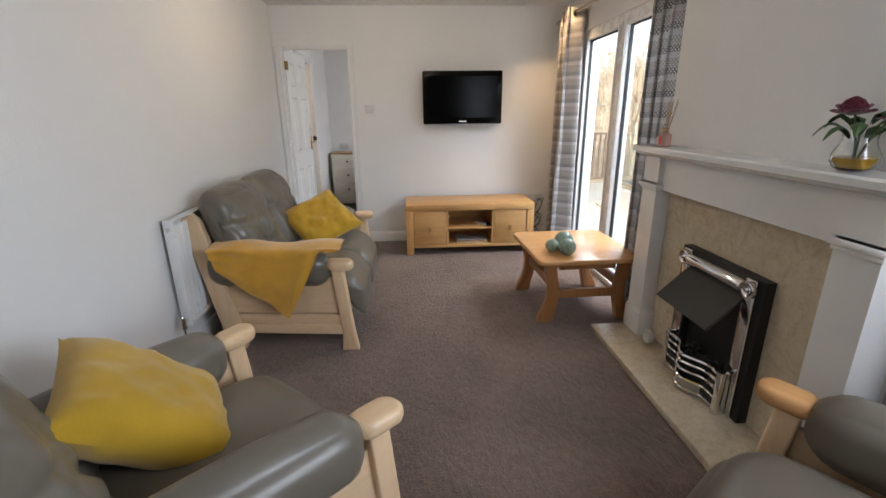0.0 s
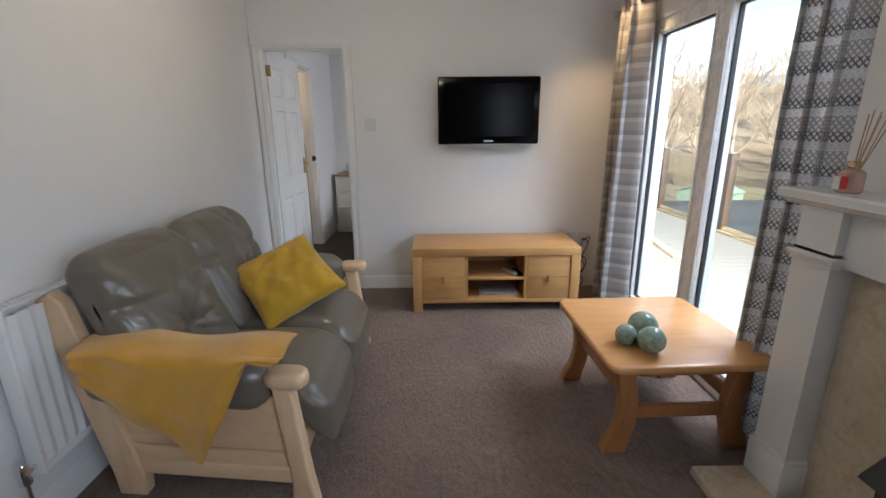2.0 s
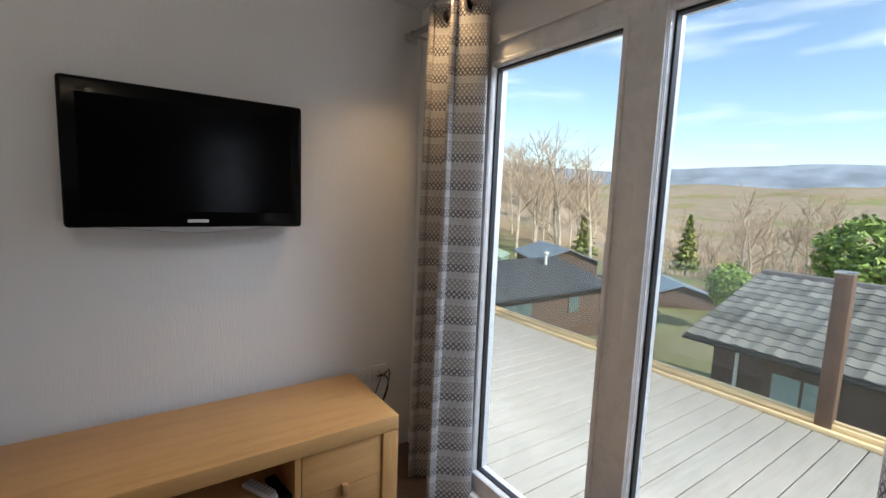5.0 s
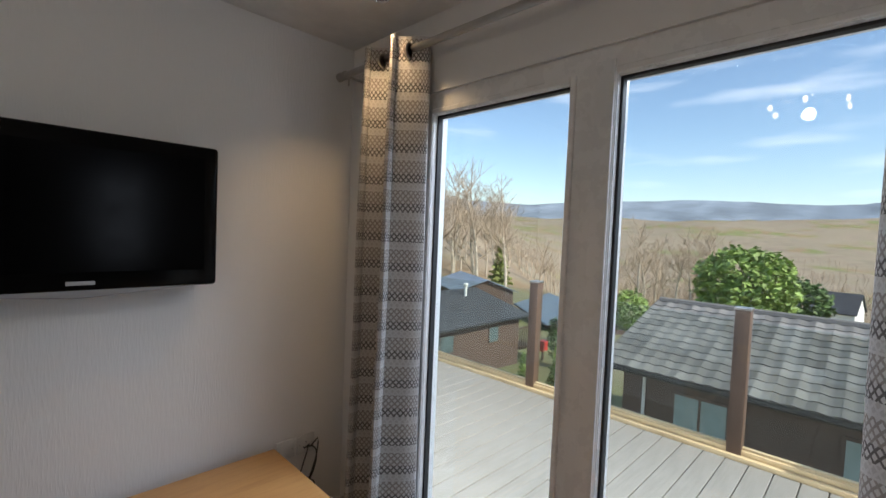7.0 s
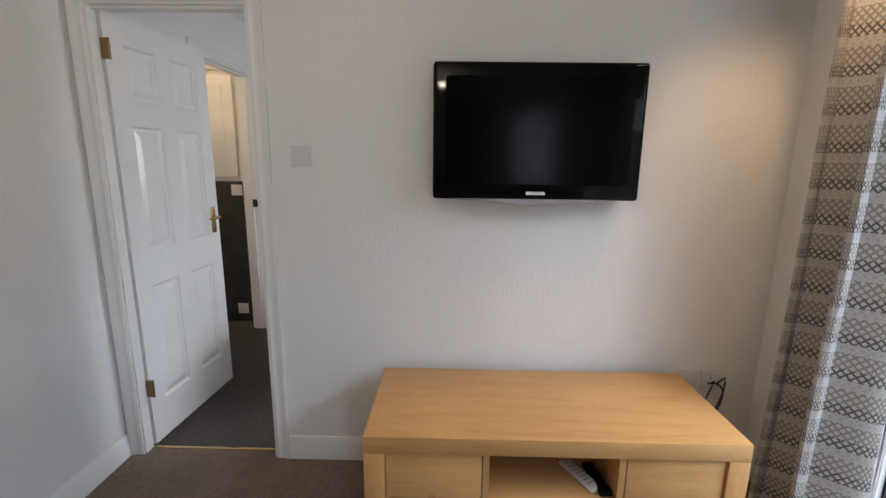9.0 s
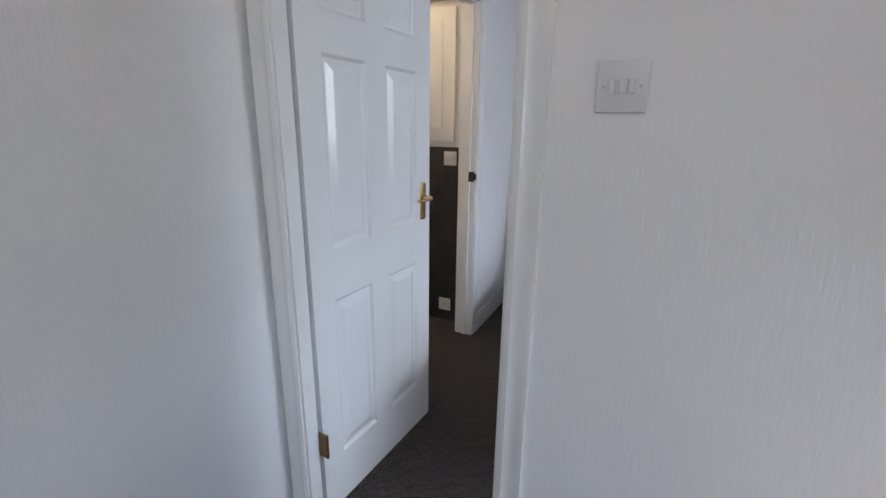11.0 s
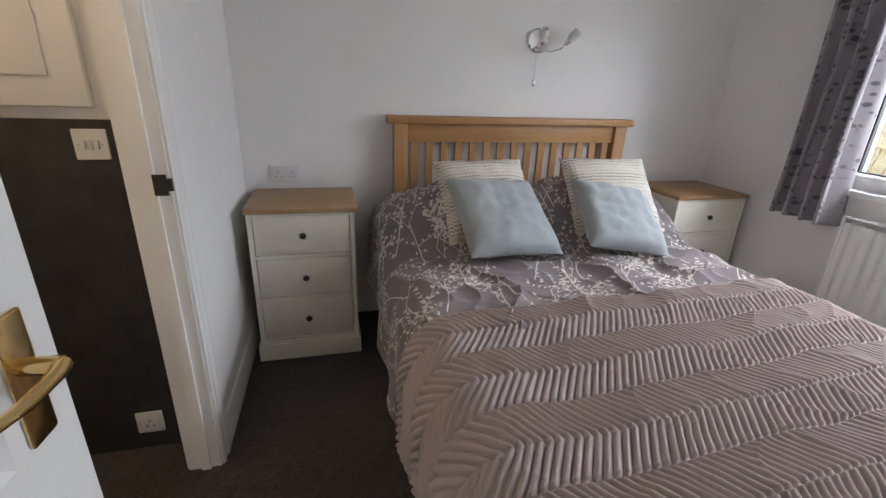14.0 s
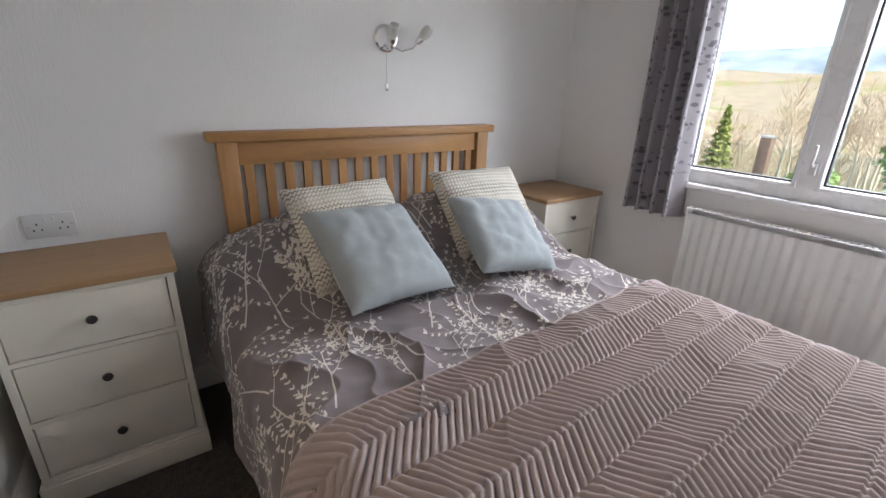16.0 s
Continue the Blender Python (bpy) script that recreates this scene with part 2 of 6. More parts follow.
M_GLASS = clear_glass("window_glass", (0.96, 0.98, 0.97))
M_GLASS_RAIL = clear_glass("balustrade_glass", (0.90, 0.93, 0.91))


def glowing(name, colour, strength):
    m = mat(name, colour, 0.4)
    bsdf(m).inputs["Emission Color"].default_value = (*colour, 1)
    bsdf(m).inputs["Emission Strength"].default_value = strength
    return m


M_BULB = glowing("lit_spot_lens", (1.0, 0.78, 0.48), 18.0)


# ---- geometry helpers ----
def box(bm, x0, x1, y0, y1, z0, z1, bevel=0.0, seg=2):
    """Adds a box to bm, with rounded edges if bevel is given."""
    vs = [bm.verts.new((x, y, z)) for x in (x0, x1) for y in (y0, y1) for z in (z0, z1)]
    fs = [bm.faces.new([vs[i] for i in f]) for f in ((0, 1, 3, 2), (4, 6, 7, 5), (0, 4, 5, 1), (2, 3, 7, 6), (0, 2, 6, 4), (1, 5, 7, 3))]
    if bevel:
        es = {e for f in fs for e in f.edges}
        bmesh.ops.bevel(bm, geom=list(es), offset=bevel, segments=seg, affect="EDGES", profile=0.5)
    return bm


def boxed(*dims, bevel=0.0, seg=2):
    return box(bmesh.new(), *dims, bevel=bevel, seg=seg)


def finish(bm, name, material, smooth=True):
    bmesh.ops.recalc_face_normals(bm, faces=bm.faces)
    me = bpy.data.meshes.new(name)
    bm.to_mesh(me)
    bm.free()
    if material:
        me.materials.append(material)
    if smooth:
        me.shade_smooth()
        me.set_sharp_from_angle(angle=radians(38))
    return me


def structure(name, bm, material, label="", smooth=True):
    return tagged(new(name, finish(bm, name, material, smooth)), label, "", "", "structure")


def thing(name, m, label, category, group="", kind=""):
    ob = new(name)
    ob.empty_display_size = 0.05
    ob.matrix_world = m
    return tagged(ob, label, category, group, kind)


def part(name, bm, material, parent, label="", smooth=True):
    ob = new(name, finish(bm, name, material, smooth))
    ob.parent = parent
    return tagged(ob, label)


def single(name, bm, material, label, category, group="", m=None, kind=""):
    ob = new(name, finish(bm, name, material))
    if m is not None:
        ob.matrix_world = m
    return tagged(ob, label, category, group, kind)


def lathe(bm, profile, seg=24, centre=(0, 0, 0), axis="z"):
    """Turns a profile of (radius, height) about an axis."""
    rings = []
    for r, h in profile:
        ring = []
        for k in range(seg):
            a = 2 * math.pi * k / seg
            p = {"z": (r * math.cos(a), r * math.sin(a), h), "y": (r * math.cos(a), h, r * math.sin(a)), "x": (h, r * math.cos(a), r * math.sin(a))}[axis]
            ring.append(bm.verts.new(Vector(p) + Vector(centre)))
        rings.append(ring)
    for a, b in zip(rings, rings[1:]):
        for k in range(seg):
            bm.faces.new((a[k], a[(k + 1) % seg], b[(k + 1) % seg], b[k]))
    for ring, flip in ((rings[0], True), (rings[-1], False)):
        if profile[0 if flip else -1][0] > 1e-5:
            bm.faces.new(ring[::-1] if flip else ring)
    return bm


def tube(bm, points, radius, seg=8, taper=None):
    """A round bar along points; taper gives the end radius."""
    pts = [Vector(p) for p in points]
    rings, up = [], Vector((0, 0, 1))
    for i, p in enumerate(pts):
        d = (pts[min(i + 1, len(pts) - 1)] - pts[max(i - 1, 0)]).normalized()
        u = d.cross(up if abs(d.z) < 0.95 else Vector((1, 0, 0))).normalized()
        v = d.cross(u)
        r = radius if taper is None else radius + (taper - radius) * i / (len(pts) - 1)
        rings.append([bm.verts.new(p + r * (math.cos(2 * math.pi * k / seg) * u + math.sin(2 * math.pi * k / seg) * v)) for k in range(seg)])
    for a, b in zip(rings, rings[1:]):
        for k in range(seg):
            bm.faces.new((a[k], a[(k + 1) % seg], b[(k + 1) % seg], b[k]))
    bm.faces.new(rings[0][::-1])
    bm.faces.new(rings[-1])
    return bm


def slab(bm, outline, a0, a1, axis="y", bevel=0.0):
    """An outline of 2D points drawn out along an axis from a0 to a1 (y: points are x, z; x: y, z; z: x, y)."""
    put = {"y": lambda p, h: (p[0], h, p[1]), "x": lambda p, h: (h, p[0], p[1]), "z": lambda p, h: (p[0], p[1], h)}[axis]
    lo = [bm.verts.new(put(p, a0)) for p in outline]
    hi = [bm.verts.new(put(p, a1)) for p in outline]
    n = len(outline)
    fs = [bm.faces.new(lo[::-1]), bm.faces.new(hi)] + [bm.faces.new((lo[k], lo[(k + 1) % n], hi[(k + 1) % n], hi[k])) for k in range(n)]
    if bevel:
        es = {e for f in fs[:2] for e in f.edges}
        bmesh.ops.recalc_face_normals(bm, faces=fs)
        bmesh.ops.bevel(bm, geom=list(es), offset=bevel, segments=3, affect="EDGES", profile=0.5)
    return bm


def rounded_rect(x0, x1, y0, y1, r, seg=6):
    out = []
    for cx, cy, a0 in ((x1 - r, y1 - r, 0), (x0 + r, y1 - r, 90), (x0 + r, y0 + r, 180), (x1 - r, y0 + r, 270)):
        for k in range(seg + 1):
            a = radians(a0 + 90 * k / seg)
            out.append((cx + r * math.cos(a), cy + r * math.sin(a)))
    return out


def sheet(bm, nu, nv, place, su=1.0, sv=1.0):
    """A grid of nu x nv quads; place(u, v) gives a point for u, v in 0..1. Returns rows of verts. UVs are u, v."""
    rows = [[bm.verts.new(place(i / nu, j / nv)) for i in range(nu + 1)] for j in range(nv + 1)]
    uv = bm.loops.layers.uv.verify()
    for j in range(nv):
        for i in range(nu):
            f = bm.faces.new((rows[j][i], rows[j][i + 1], rows[j + 1][i + 1], rows[j + 1][i]))
            for lp, (a, b) in zip(f.loops, ((i, j), (i + 1, j), (i + 1, j + 1), (i, j + 1))):
                lp[uv].uv = (su * a / nu, sv * b / nv)
    return rows


def soft_box(sx, sy, sz, r, n=10, puff=(0, 0, 0), shape=None):
    """A padded block about the origin with edges of radius r; puff swells the faces; shape(p) may bend it."""
    bm = bmesh.new()
    half = Vector((sx / 2, sy / 2, sz / 2))
    made = {}

    def vert(p):
        key = tuple(round(c, 5) for c in p)
        if key not in made:
            q = Vector([p[k] * half[k] for k in range(3)])
            core = Vector([max(-(half[k] - r), min(half[k] - r, q[k])) for k in range(3)])
            d = q - core
            pos = core + (d.normalized() * r if d.length > 1e-9 else d)
            for k in range(3):
                a, b = p[(k + 1) % 3], p[(k + 2) % 3]
                pos[k] += puff[k] * p[k] * max(0, 1 - a * a) * max(0, 1 - b * b)
            made[key] = bm.verts.new(shape(pos, p) if shape else pos)
        return made[key]

    def spread(k):
        t = 2 * k / n - 1
        return math.copysign(abs(t) ** 0.75, t)

    for ax in range(3):
        for s in (-1, 1):
            for i in range(n):
                for j in range(n):
                    quad = []
                    for a, b in ((i, j), (i + 1, j), (i + 1, j + 1), (i, j + 1)):
                        p = [0, 0, 0]
                        p[ax], p[(ax + 1) % 3], p[(ax + 2) % 3] = s, spread(a), spread(b)
                        quad.append(vert(p))
                    bm.faces.new(quad if s > 0 else quad[::-1])
    return bm


def pillow(w, h, thick, n=26, seed=0, crumple=0.012, dent=0.0):
    """A scatter cushion in the xz plane, standing on its lower edge at z = 0, with pinched corners and creases."""
    bm = bmesh.new()
    sides = []
    for s in (1, -1):
        def place(u, v, s=s):
            a, b = 2 * u - 1, 2 * v - 1
            pin = 1 - 0.07 * (1 - a * a) * abs(b) ** 3
            pin2 = 1 - 0.07 * (1 - b * b) * abs(a) ** 3
            fat = ((1 - a ** 4) * (1 - b ** 4)) ** 0.55
            q = Vector((a * 3 + seed * 7, b * 3, s * 2.0))
            c = crumple * (noise.noise(q) + 0.6 * noise.noise(q * 2.3)) * (1 if fat > 0 else 0)
            y = s * (thick / 2 * fat) + c * fat - dent * fat * math.exp(-((a * 1.2) ** 2 + (b - 1) ** 2 * 3))
            return (a * w / 2 * pin2, y, (b * pin + 1) * h / 2)
        sides.append(sheet(bm, n, n, place))
    bmesh.ops.remove_doubles(bm, verts=bm.verts, dist=0.0004)
    return bm


def wall_with_openings(name, axis, at, thick, u0, u1, z0, z1, holes, material, label):
    """A wall across an axis (its faces at at and at + thick) from u0 to u1, with rectangular openings (u0, u1, z0, z1)."""
    us = sorted({u0, u1, *[h[k] for h in holes for k in (0, 1)]})
    zs = sorted({z0, z1, *[h[k] for h in holes for k in (2, 3)]})
    solid = {(i, j): not any(h[0] < (us[i] + us[i + 1]) / 2 < h[1] and h[2] < (zs[j] + zs[j + 1]) / 2 < h[3] for h in holes) for i in range(len(us) - 1) for j in range(len(zs) - 1)}
    bm = bmesh.new()

    def p(u, z, d):
        return bm.verts.new((at + d, u, z) if axis == "x" else (u, at + d, z))

    for (i, j), full in solid.items():
        if not full:
            continue
        a, b, c, d = us[i], us[i + 1], zs[j], zs[j + 1]
        for k in (0, thick):
            bm.faces.new((p(a, c, k), p(b, c, k), p(b, d, k), p(a, d, k)))
        for di, dj, (q0, q1) in ((-1, 0, ((a, c), (a, d))), (1, 0, ((b, c), (b, d))), (0, -1, ((a, c), (b, c))), (0, 1, ((a, d), (b, d)))):
            if not solid.get((i + di, j + dj), False):
                bm.faces.new((p(*q0, 0), p(*q1, 0), p(*q1, thick), p(*q0, thick)))
    bmesh.ops.remove_doubles(bm, verts=bm.verts, dist=0.0002)
    return structure(name, bm, material, label, smooth=False)


# ---- the plan, in metres ----
XL, XR = -0.945, 1.96          # side walls, inner faces
YB, YT, YH = -2.4, 4.875, 7.56  # wall behind the start, wall with the television, wall behind the bed
CEIL = 2.355
WT = 0.10                     # inner walls
DOOR = (-0.870, -0.230, 0.0, 1.992)
ENS = (5.74, 6.475, 0.0, 2.005)
PATIO = (2.66, 4.385, 0.0, 2.045)
SIDE = (-0.80, 1.10, 0.85, 2.045)
BWIN = (5.31, 6.76, 0.93, 2.045)

bm = boxed(XL - 0.15, XR + 0.17, YB - 0.15, YT + 0.042, -0.12, 0.0)
structure("floor", bm, M_CARPET, "brown-grey twist pile carpet, fitted wall to wall", False)
bm = boxed(XL - 0.15, XR + 0.17, YT + 0.042, YH + 0.15, -0.12, 0.0)
structure("floor_bedroom", bm, M_CARPET_DARK, "dark brown twist pile carpet in the bedroom", False)
bm = boxed(XL - 0.15, XR + 0.17, YB - 0.15, YH + 0.15, CEIL, CEIL + 0.12)
structure("ceiling", bm, M_CEIL, "plain white painted ceiling", False)
wall_with_openings("wall_west", "x", XL - WT, WT, YB, YH, 0, CEIL, [ENS], M_WALL, "off-white wall in embossed painted paper")
wall_with_openings("wall_east", "x", XR, 0.17, YB, YH, 0, CEIL, [PATIO, SIDE, BWIN], M_WALL, "off-white outer wall with patio door and windows")
wall_with_openings("wall_television", "y", YT, WT, XL, XR, 0, CEIL, [(DOOR[0] - 0.035, *DOOR[1:])], M_WALL, "off-white wall in embossed painted paper")
wall_with_openings("wall_bedhead", "y", YH, WT, XL - WT, XR + 0.17, 0, CEIL, [], M_WALL, "warm white bedroom wall in embossed paper")
wall_with_openings("wall_south", "y", YB - WT, WT, XL - WT, XR + 0.17, 0, CEIL, [], M_WALL, "off-white wall behind the seats")
wall_with_openings("chimney_breast", "x", 1.865, XR - 1.865 - 0.002, 1.22, 2.635, 0, CEIL, [], M_WALL, "off-white chimney breast behind the fireplace")


# skirting, architraves and door linings
def skirting(name, axis, at, out, u0, u1):
    """A moulded board along a wall; out is +1 or -1, into the room."""
    prof = [(0, 0), (0.018, 0), (0.018, 0.075), (0.013, 0.088), (0.013, 0.094), (0.006, 0.110), (0, 0.113)]
    bm = bmesh.new()
    if axis == "x":
        slab(bm, [(at + out * d, z) for d, z in prof], u0, u1, "y")
    else:
        slab(bm, [(at + out * d, z) for d, z in prof], u0, u1, "x")
    return structure(name, bm, M_GLOSS, "white gloss moulded skirting board")


skirting("baseboard_1", "x", XL, 1, YB, YT)
skirting("baseboard_2", "y", YT, -1, DOOR[1] + 0.062, XR)
skirting("baseboard_3", "x", XR, -1, PATIO[1] + 0.001, YT - 0.02)
skirting("baseboard_4", "x", XR, -1, YB, 1.215)
skirting("baseboard_5", "x", XL, 1, ENS[1] + 0.064, YH)
skirting("baseboard_6", "y", YH, -1, XL + 0.02, XR)
skirting("baseboard_7", "x", XR, -1, YT + WT, YH - 0.02)
skirting("baseboard_8", "y", YT + WT, 1, DOOR[1] + 0.062, XR - 0.02)
skirting("baseboard_9", "y", YB, 1, XL + 0.02, XR - 0.02)

ARCH = [(0, 0), (0, 0.012), (0.012, 0.016), (0.020, 0.012), (0.040, 0.014), (0.048, 0.019), (0.060, 0.019), (0.060, 0)]


def architrave(name, axis, at, out, hole):
    """A moulded frame round an opening, on one face of its wall."""
    u0, u1, _, top = hole
    bm = bmesh.new()
    for s, u in ((-1, u0), (1, u1)):
        pts = [(u + s * a, at + out * d) for a, d in ARCH]
        if axis == "x":
            pts = [(b, a) for a, b in pts]
        slab(bm, pts, 0, top, "z")
    pts = [(at + out * d, top + a) for a, d in ARCH]
    slab(bm, pts, u0 - 0.060, u1 + 0.060, "x" if axis == "y" else "y")
    return structure(name, bm, M_GLOSS, "white gloss moulded door surround")


architrave("trim_1", "y", YT, -1, DOOR)
architrave("trim_2", "y", YT + WT, 1, (DOOR[0] - 0.035, *DOOR[1:]))
architrave("trim_3", "x", XL, 1, ENS)
architrave("trim_4", "x", XL - WT, -1, ENS)


def lining(name, axis, at, thick, hole):
    u0, u1, _, top = hole
    bm = bmesh.new()
    e = 0.004
    for a, b, c, d in ((u0 - 0.002, u0 + 0.008, 0, top), (u1 - 0.008, u1 + 0.002, 0, top), (u0 + 0.008, u1 - 0.008, top - 0.012, top + 0.002)):
        if axis == "y" and a < u0:
            box(bm, a - 0.033, b, at - e, at + 0.047, c, d)
            box(bm, a - 0.033, a - 0.030, at + 0.047, at + thick + e, c, d)
        elif axis == "y":
            box(bm, a, b, at - e, at + thick + e, c, d)
        else:
            box(bm, at - e, at + thick + e, a, b, c, d)
    # the stop that the door shuts against
    for a, b, c, d in ((u1 - 0.018, u1 - 0.008, 0, top - 0.022), (u0 + 0.008, u1 - 0.008, top - 0.022, top - 0.012)):
        if axis == "y":
            box(bm, a, b, at + 0.020, at + 0.050, c, d)
        else:
            box(bm, at + 0.040, at + 0.070, a, b, c, d)
    return structure(name, bm, M_GLOSS, "white gloss door lining with stops", False)


lining("door_frame_1", "y", YT, WT, DOOR)
lining("door_frame_2", "x", XL - WT, WT, ENS)
structure("threshold_strip", boxed(DOOR[0] + 0.009, DOOR[1] - 0.009, YT + 0.035, YT + 0.05, 0.0, 0.006, bevel=0.002), M_BRASS, "thin brass carpet strip")


# ---- windows ----
def window(name, y0, y1, z0, z1, panes, label, frame_w=0.065, sill=True, sash=None):
    """A glazed uPVC frame in the east wall. panes: (y0, y1, z0, z1) of the clear glass."""
    w = tagged(new(name), label, "window", "", "structure")
    bm = bmesh.new()
    xa, xb = XR + 0.015, XR + 0.095
    ys = sorted([p for p in panes], key=lambda p: p[0])
    # outer frame and bars: everything that is no glass
    us = sorted({y0, y1, *[k for p in ys for k in p[:2]]})
    zs = sorted({z0, z1, *[k for p in ys for k in p[2:]]})
    for i in range(len(us) - 1):
        for j in range(len(zs) - 1):
            cu, cz = (us[i] + us[i + 1]) / 2, (zs[j] + zs[j + 1]) / 2
            if not any(p[0] < cu < p[1] and p[2] < cz < p[3] for p in ys):
                box(bm, xa, xb, us[i], us[i + 1], zs[j], zs[j + 1])
    part("window_frame", bm, M_UPVC, w, smooth=False)
    for p in ys:
        pane = part("pane", boxed(XR + 0.045, XR + 0.051, p[0] - 0.004, p[1] + 0.004, p[2] - 0.004, p[3] + 0.004), M_GLASS, w)
        pane.visible_shadow = False
        bm = bmesh.new()
        for a, b, c, d in ((p[0] - 0.001, p[0] + 0.008, p[2], p[3]), (p[1] - 0.008, p[1] + 0.001, p[2], p[3]), (p[0], p[1], p[2] - 0.001, p[2] + 0.008), (p[0], p[1], p[3] - 0.008, p[3] + 0.001)):
            box(bm, XR + 0.036, XR + 0.060, a, b, c, d)
        part("gasket", bm, M_BLACKSEAL, w, "black rubber glazing seal", False)
        bm = bmesh.new()
        for a, b, c, d in ((p[0] - 0.022, p[0] - 0.002, p[2] - 0.022, p[3] + 0.022), (p[1] + 0.002, p[1] + 0.022, p[2] - 0.022, p[3] + 0.022), (p[0] - 0.002, p[1] + 0.002, p[2] - 0.022, p[2] - 0.002), (p[0] - 0.002, p[1] + 0.002, p[3] + 0.002, p[3] + 0.022)):
            box(bm, xa - 0.008, xa + 0.002, a, b, c, d, bevel=0.003, seg=1)
        part("glazing_bead", bm, M_UPVC, w, smooth=False)
    if sill:
        part("window_sill", boxed(XR - 0.035, XR + 0.014, y0 - 0.03, y1 + 0.03, z0 - 0.028, z0, bevel=0.006), M_UPVC, w, "white window board")
    return w


PATIO_PANES = [(3.690, 4.300, 0.125, 1.957), (2.745, 3.540, 0.125, 1.957)]
patio = window("window_1", PATIO[0], PATIO[1], 0.0, PATIO[3], PATIO_PANES, "white framed sliding patio door with clear double glazing", sill=False)
# the sliding leaf stands proud of the fixed one
part("sliding_stile", boxed(XR + 0.001, XR + 0.014, 3.545, 3.600, 0.06, 2.00, bevel=0.003), M_UPVC, patio)
part("bottom_track", boxed(XR - 0.03, XR + 0.014, PATIO[0], PATIO[1], 0.0, 0.045, bevel=0.006), M_UPVC, patio)
window("window_2", SIDE[0], SIDE[1], SIDE[2], SIDE[3], [(-0.73, 0.12, 0.92, 1.97), (0.20, 1.03, 0.92, 1.97)], "white framed side window beside the chimney breast")
bwin = window("window_3", BWIN[0], BWIN[1], BWIN[2], BWIN[3], [(6.215, 6.685, 1.005, 1.97), (5.38, 6.105, 1.005, 1.97)], "white framed bedroom casement window")
bm = boxed(XR - 0.012, XR + 0.010, 6.135, 6.160, 1.05, 1.10, bevel=0.004)
tube(bm, [(XR - 0.012, 6.148, 1.09), (XR - 0.035, 6.148, 1.10), (XR - 0.04, 6.145, 1.18)], 0.007)
part("window_handle", bm, M_PLASTIC, bwin, "white casement handle with a black lock")


# ---- furniture of the sitting room ----
def six_panel_door(m, w, h, label):
    """A moulded six-panel leaf, hinged at the local origin, its leaf along +x and its face to -y."""
    d = thing("door_1", m, label, "door", "", "structure")
    t = 0.038
    cols = [(0.095, 0.095 + (w - 0.29) / 2), (w - 0.095 - (w - 0.29) / 2, w - 0.095)]
    rows = [(0.20, 0.78), (0.95, 1.52), (1.63, 1.86)]
    us = sorted({0.0, w, *[k for c in cols for k in c]})
    zs = sorted({0.0, h, *[k for r in rows for k in r]})
    bm = bmesh.new()
    for i in range(len(us) - 1):
        for j in range(len(zs) - 1):
            if not any(abs(us[i] - c[0]) < 1e-6 for c in cols) or not any(abs(zs[j] - r[0]) < 1e-6 for r in rows):
                box(bm, us[i], us[i + 1], 0, t, zs[j], zs[j + 1])
    bmesh.ops.remove_doubles(bm, verts=bm.verts, dist=0.0002)
    part("leaf_frame", bm, M_GLOSS, d, smooth=False)
    for c in cols:
        for r in rows:
            bm = bmesh.new()
            for s, y in ((-1, 0.0), (1, t)):
                steps = [(0, 0), (0.010, 0.009), (0.020, 0.009), (0.045, 0.002), (0.05, 0.002)]
                loops = []
                for e, dep in steps:
                    yy = y - s * dep if s > 0 else y + dep
                    loops.append([bm.verts.new(p) for p in ((c[0] + e, yy, r[0] + e), (c[1] - e, yy, r[0] + e), (c[1] - e, yy, r[1] - e), (c[0] + e, yy, r[1] - e))])
                for a, b in zip(loops, loops[1:]):
                    for k in range(4):
                        bm.faces.new((a[k], a[(k + 1) % 4], b[(k + 1) % 4], b[k]))
                bm.faces.new(loops[-1])
            part("panel", bm, M_GLOSS, d, smooth=False)
    for y, s in ((0.0, -1), (t, 1)):
        bm = boxed(w - 0.075, w - 0.035, min(y, y + s * 0.006), max(y, y + s * 0.006), 0.955, 1.105, bevel=0.004)
        lathe(bm, [(0.010, 0), (0.010, 0.035)] if s > 0 else [(0.010, -0.035), (0.010, 0)], 16, (w - 0.055, y + s * 0.005, 1.045), "y")
        tube(bm, [(w - 0.055, y + s * 0.040, 1.045), (w - 0.075, y + s * 0.046, 1.047), (w - 0.115, y + s * 0.043, 1.043), (w - 0.150, y + s * 0.040, 1.046)], 0.009, 10, 0.006)
        part("door_handle", bm, M_BRASS, d, "polished brass lever handle")
    for z in (0.30, 1.82):
        bm = boxed(-0.012, 0.0, -0.022, 0.026, z - 0.04, z + 0.04)
        lathe(bm, [(0.006, -0.042), (0.006, 0.042)], 10, (-0.006, -0.024, z))
        part("hinge", bm, M_BRONZE, d, "aged brass butt hinge")
    return d


six_panel_door(pose(DOOR[0] + 0.016, YT + 0.058, 0.008, 0, 0, 86.3), 0.680, 1.972, "white gloss six-panel door, standing open into the bedroom")

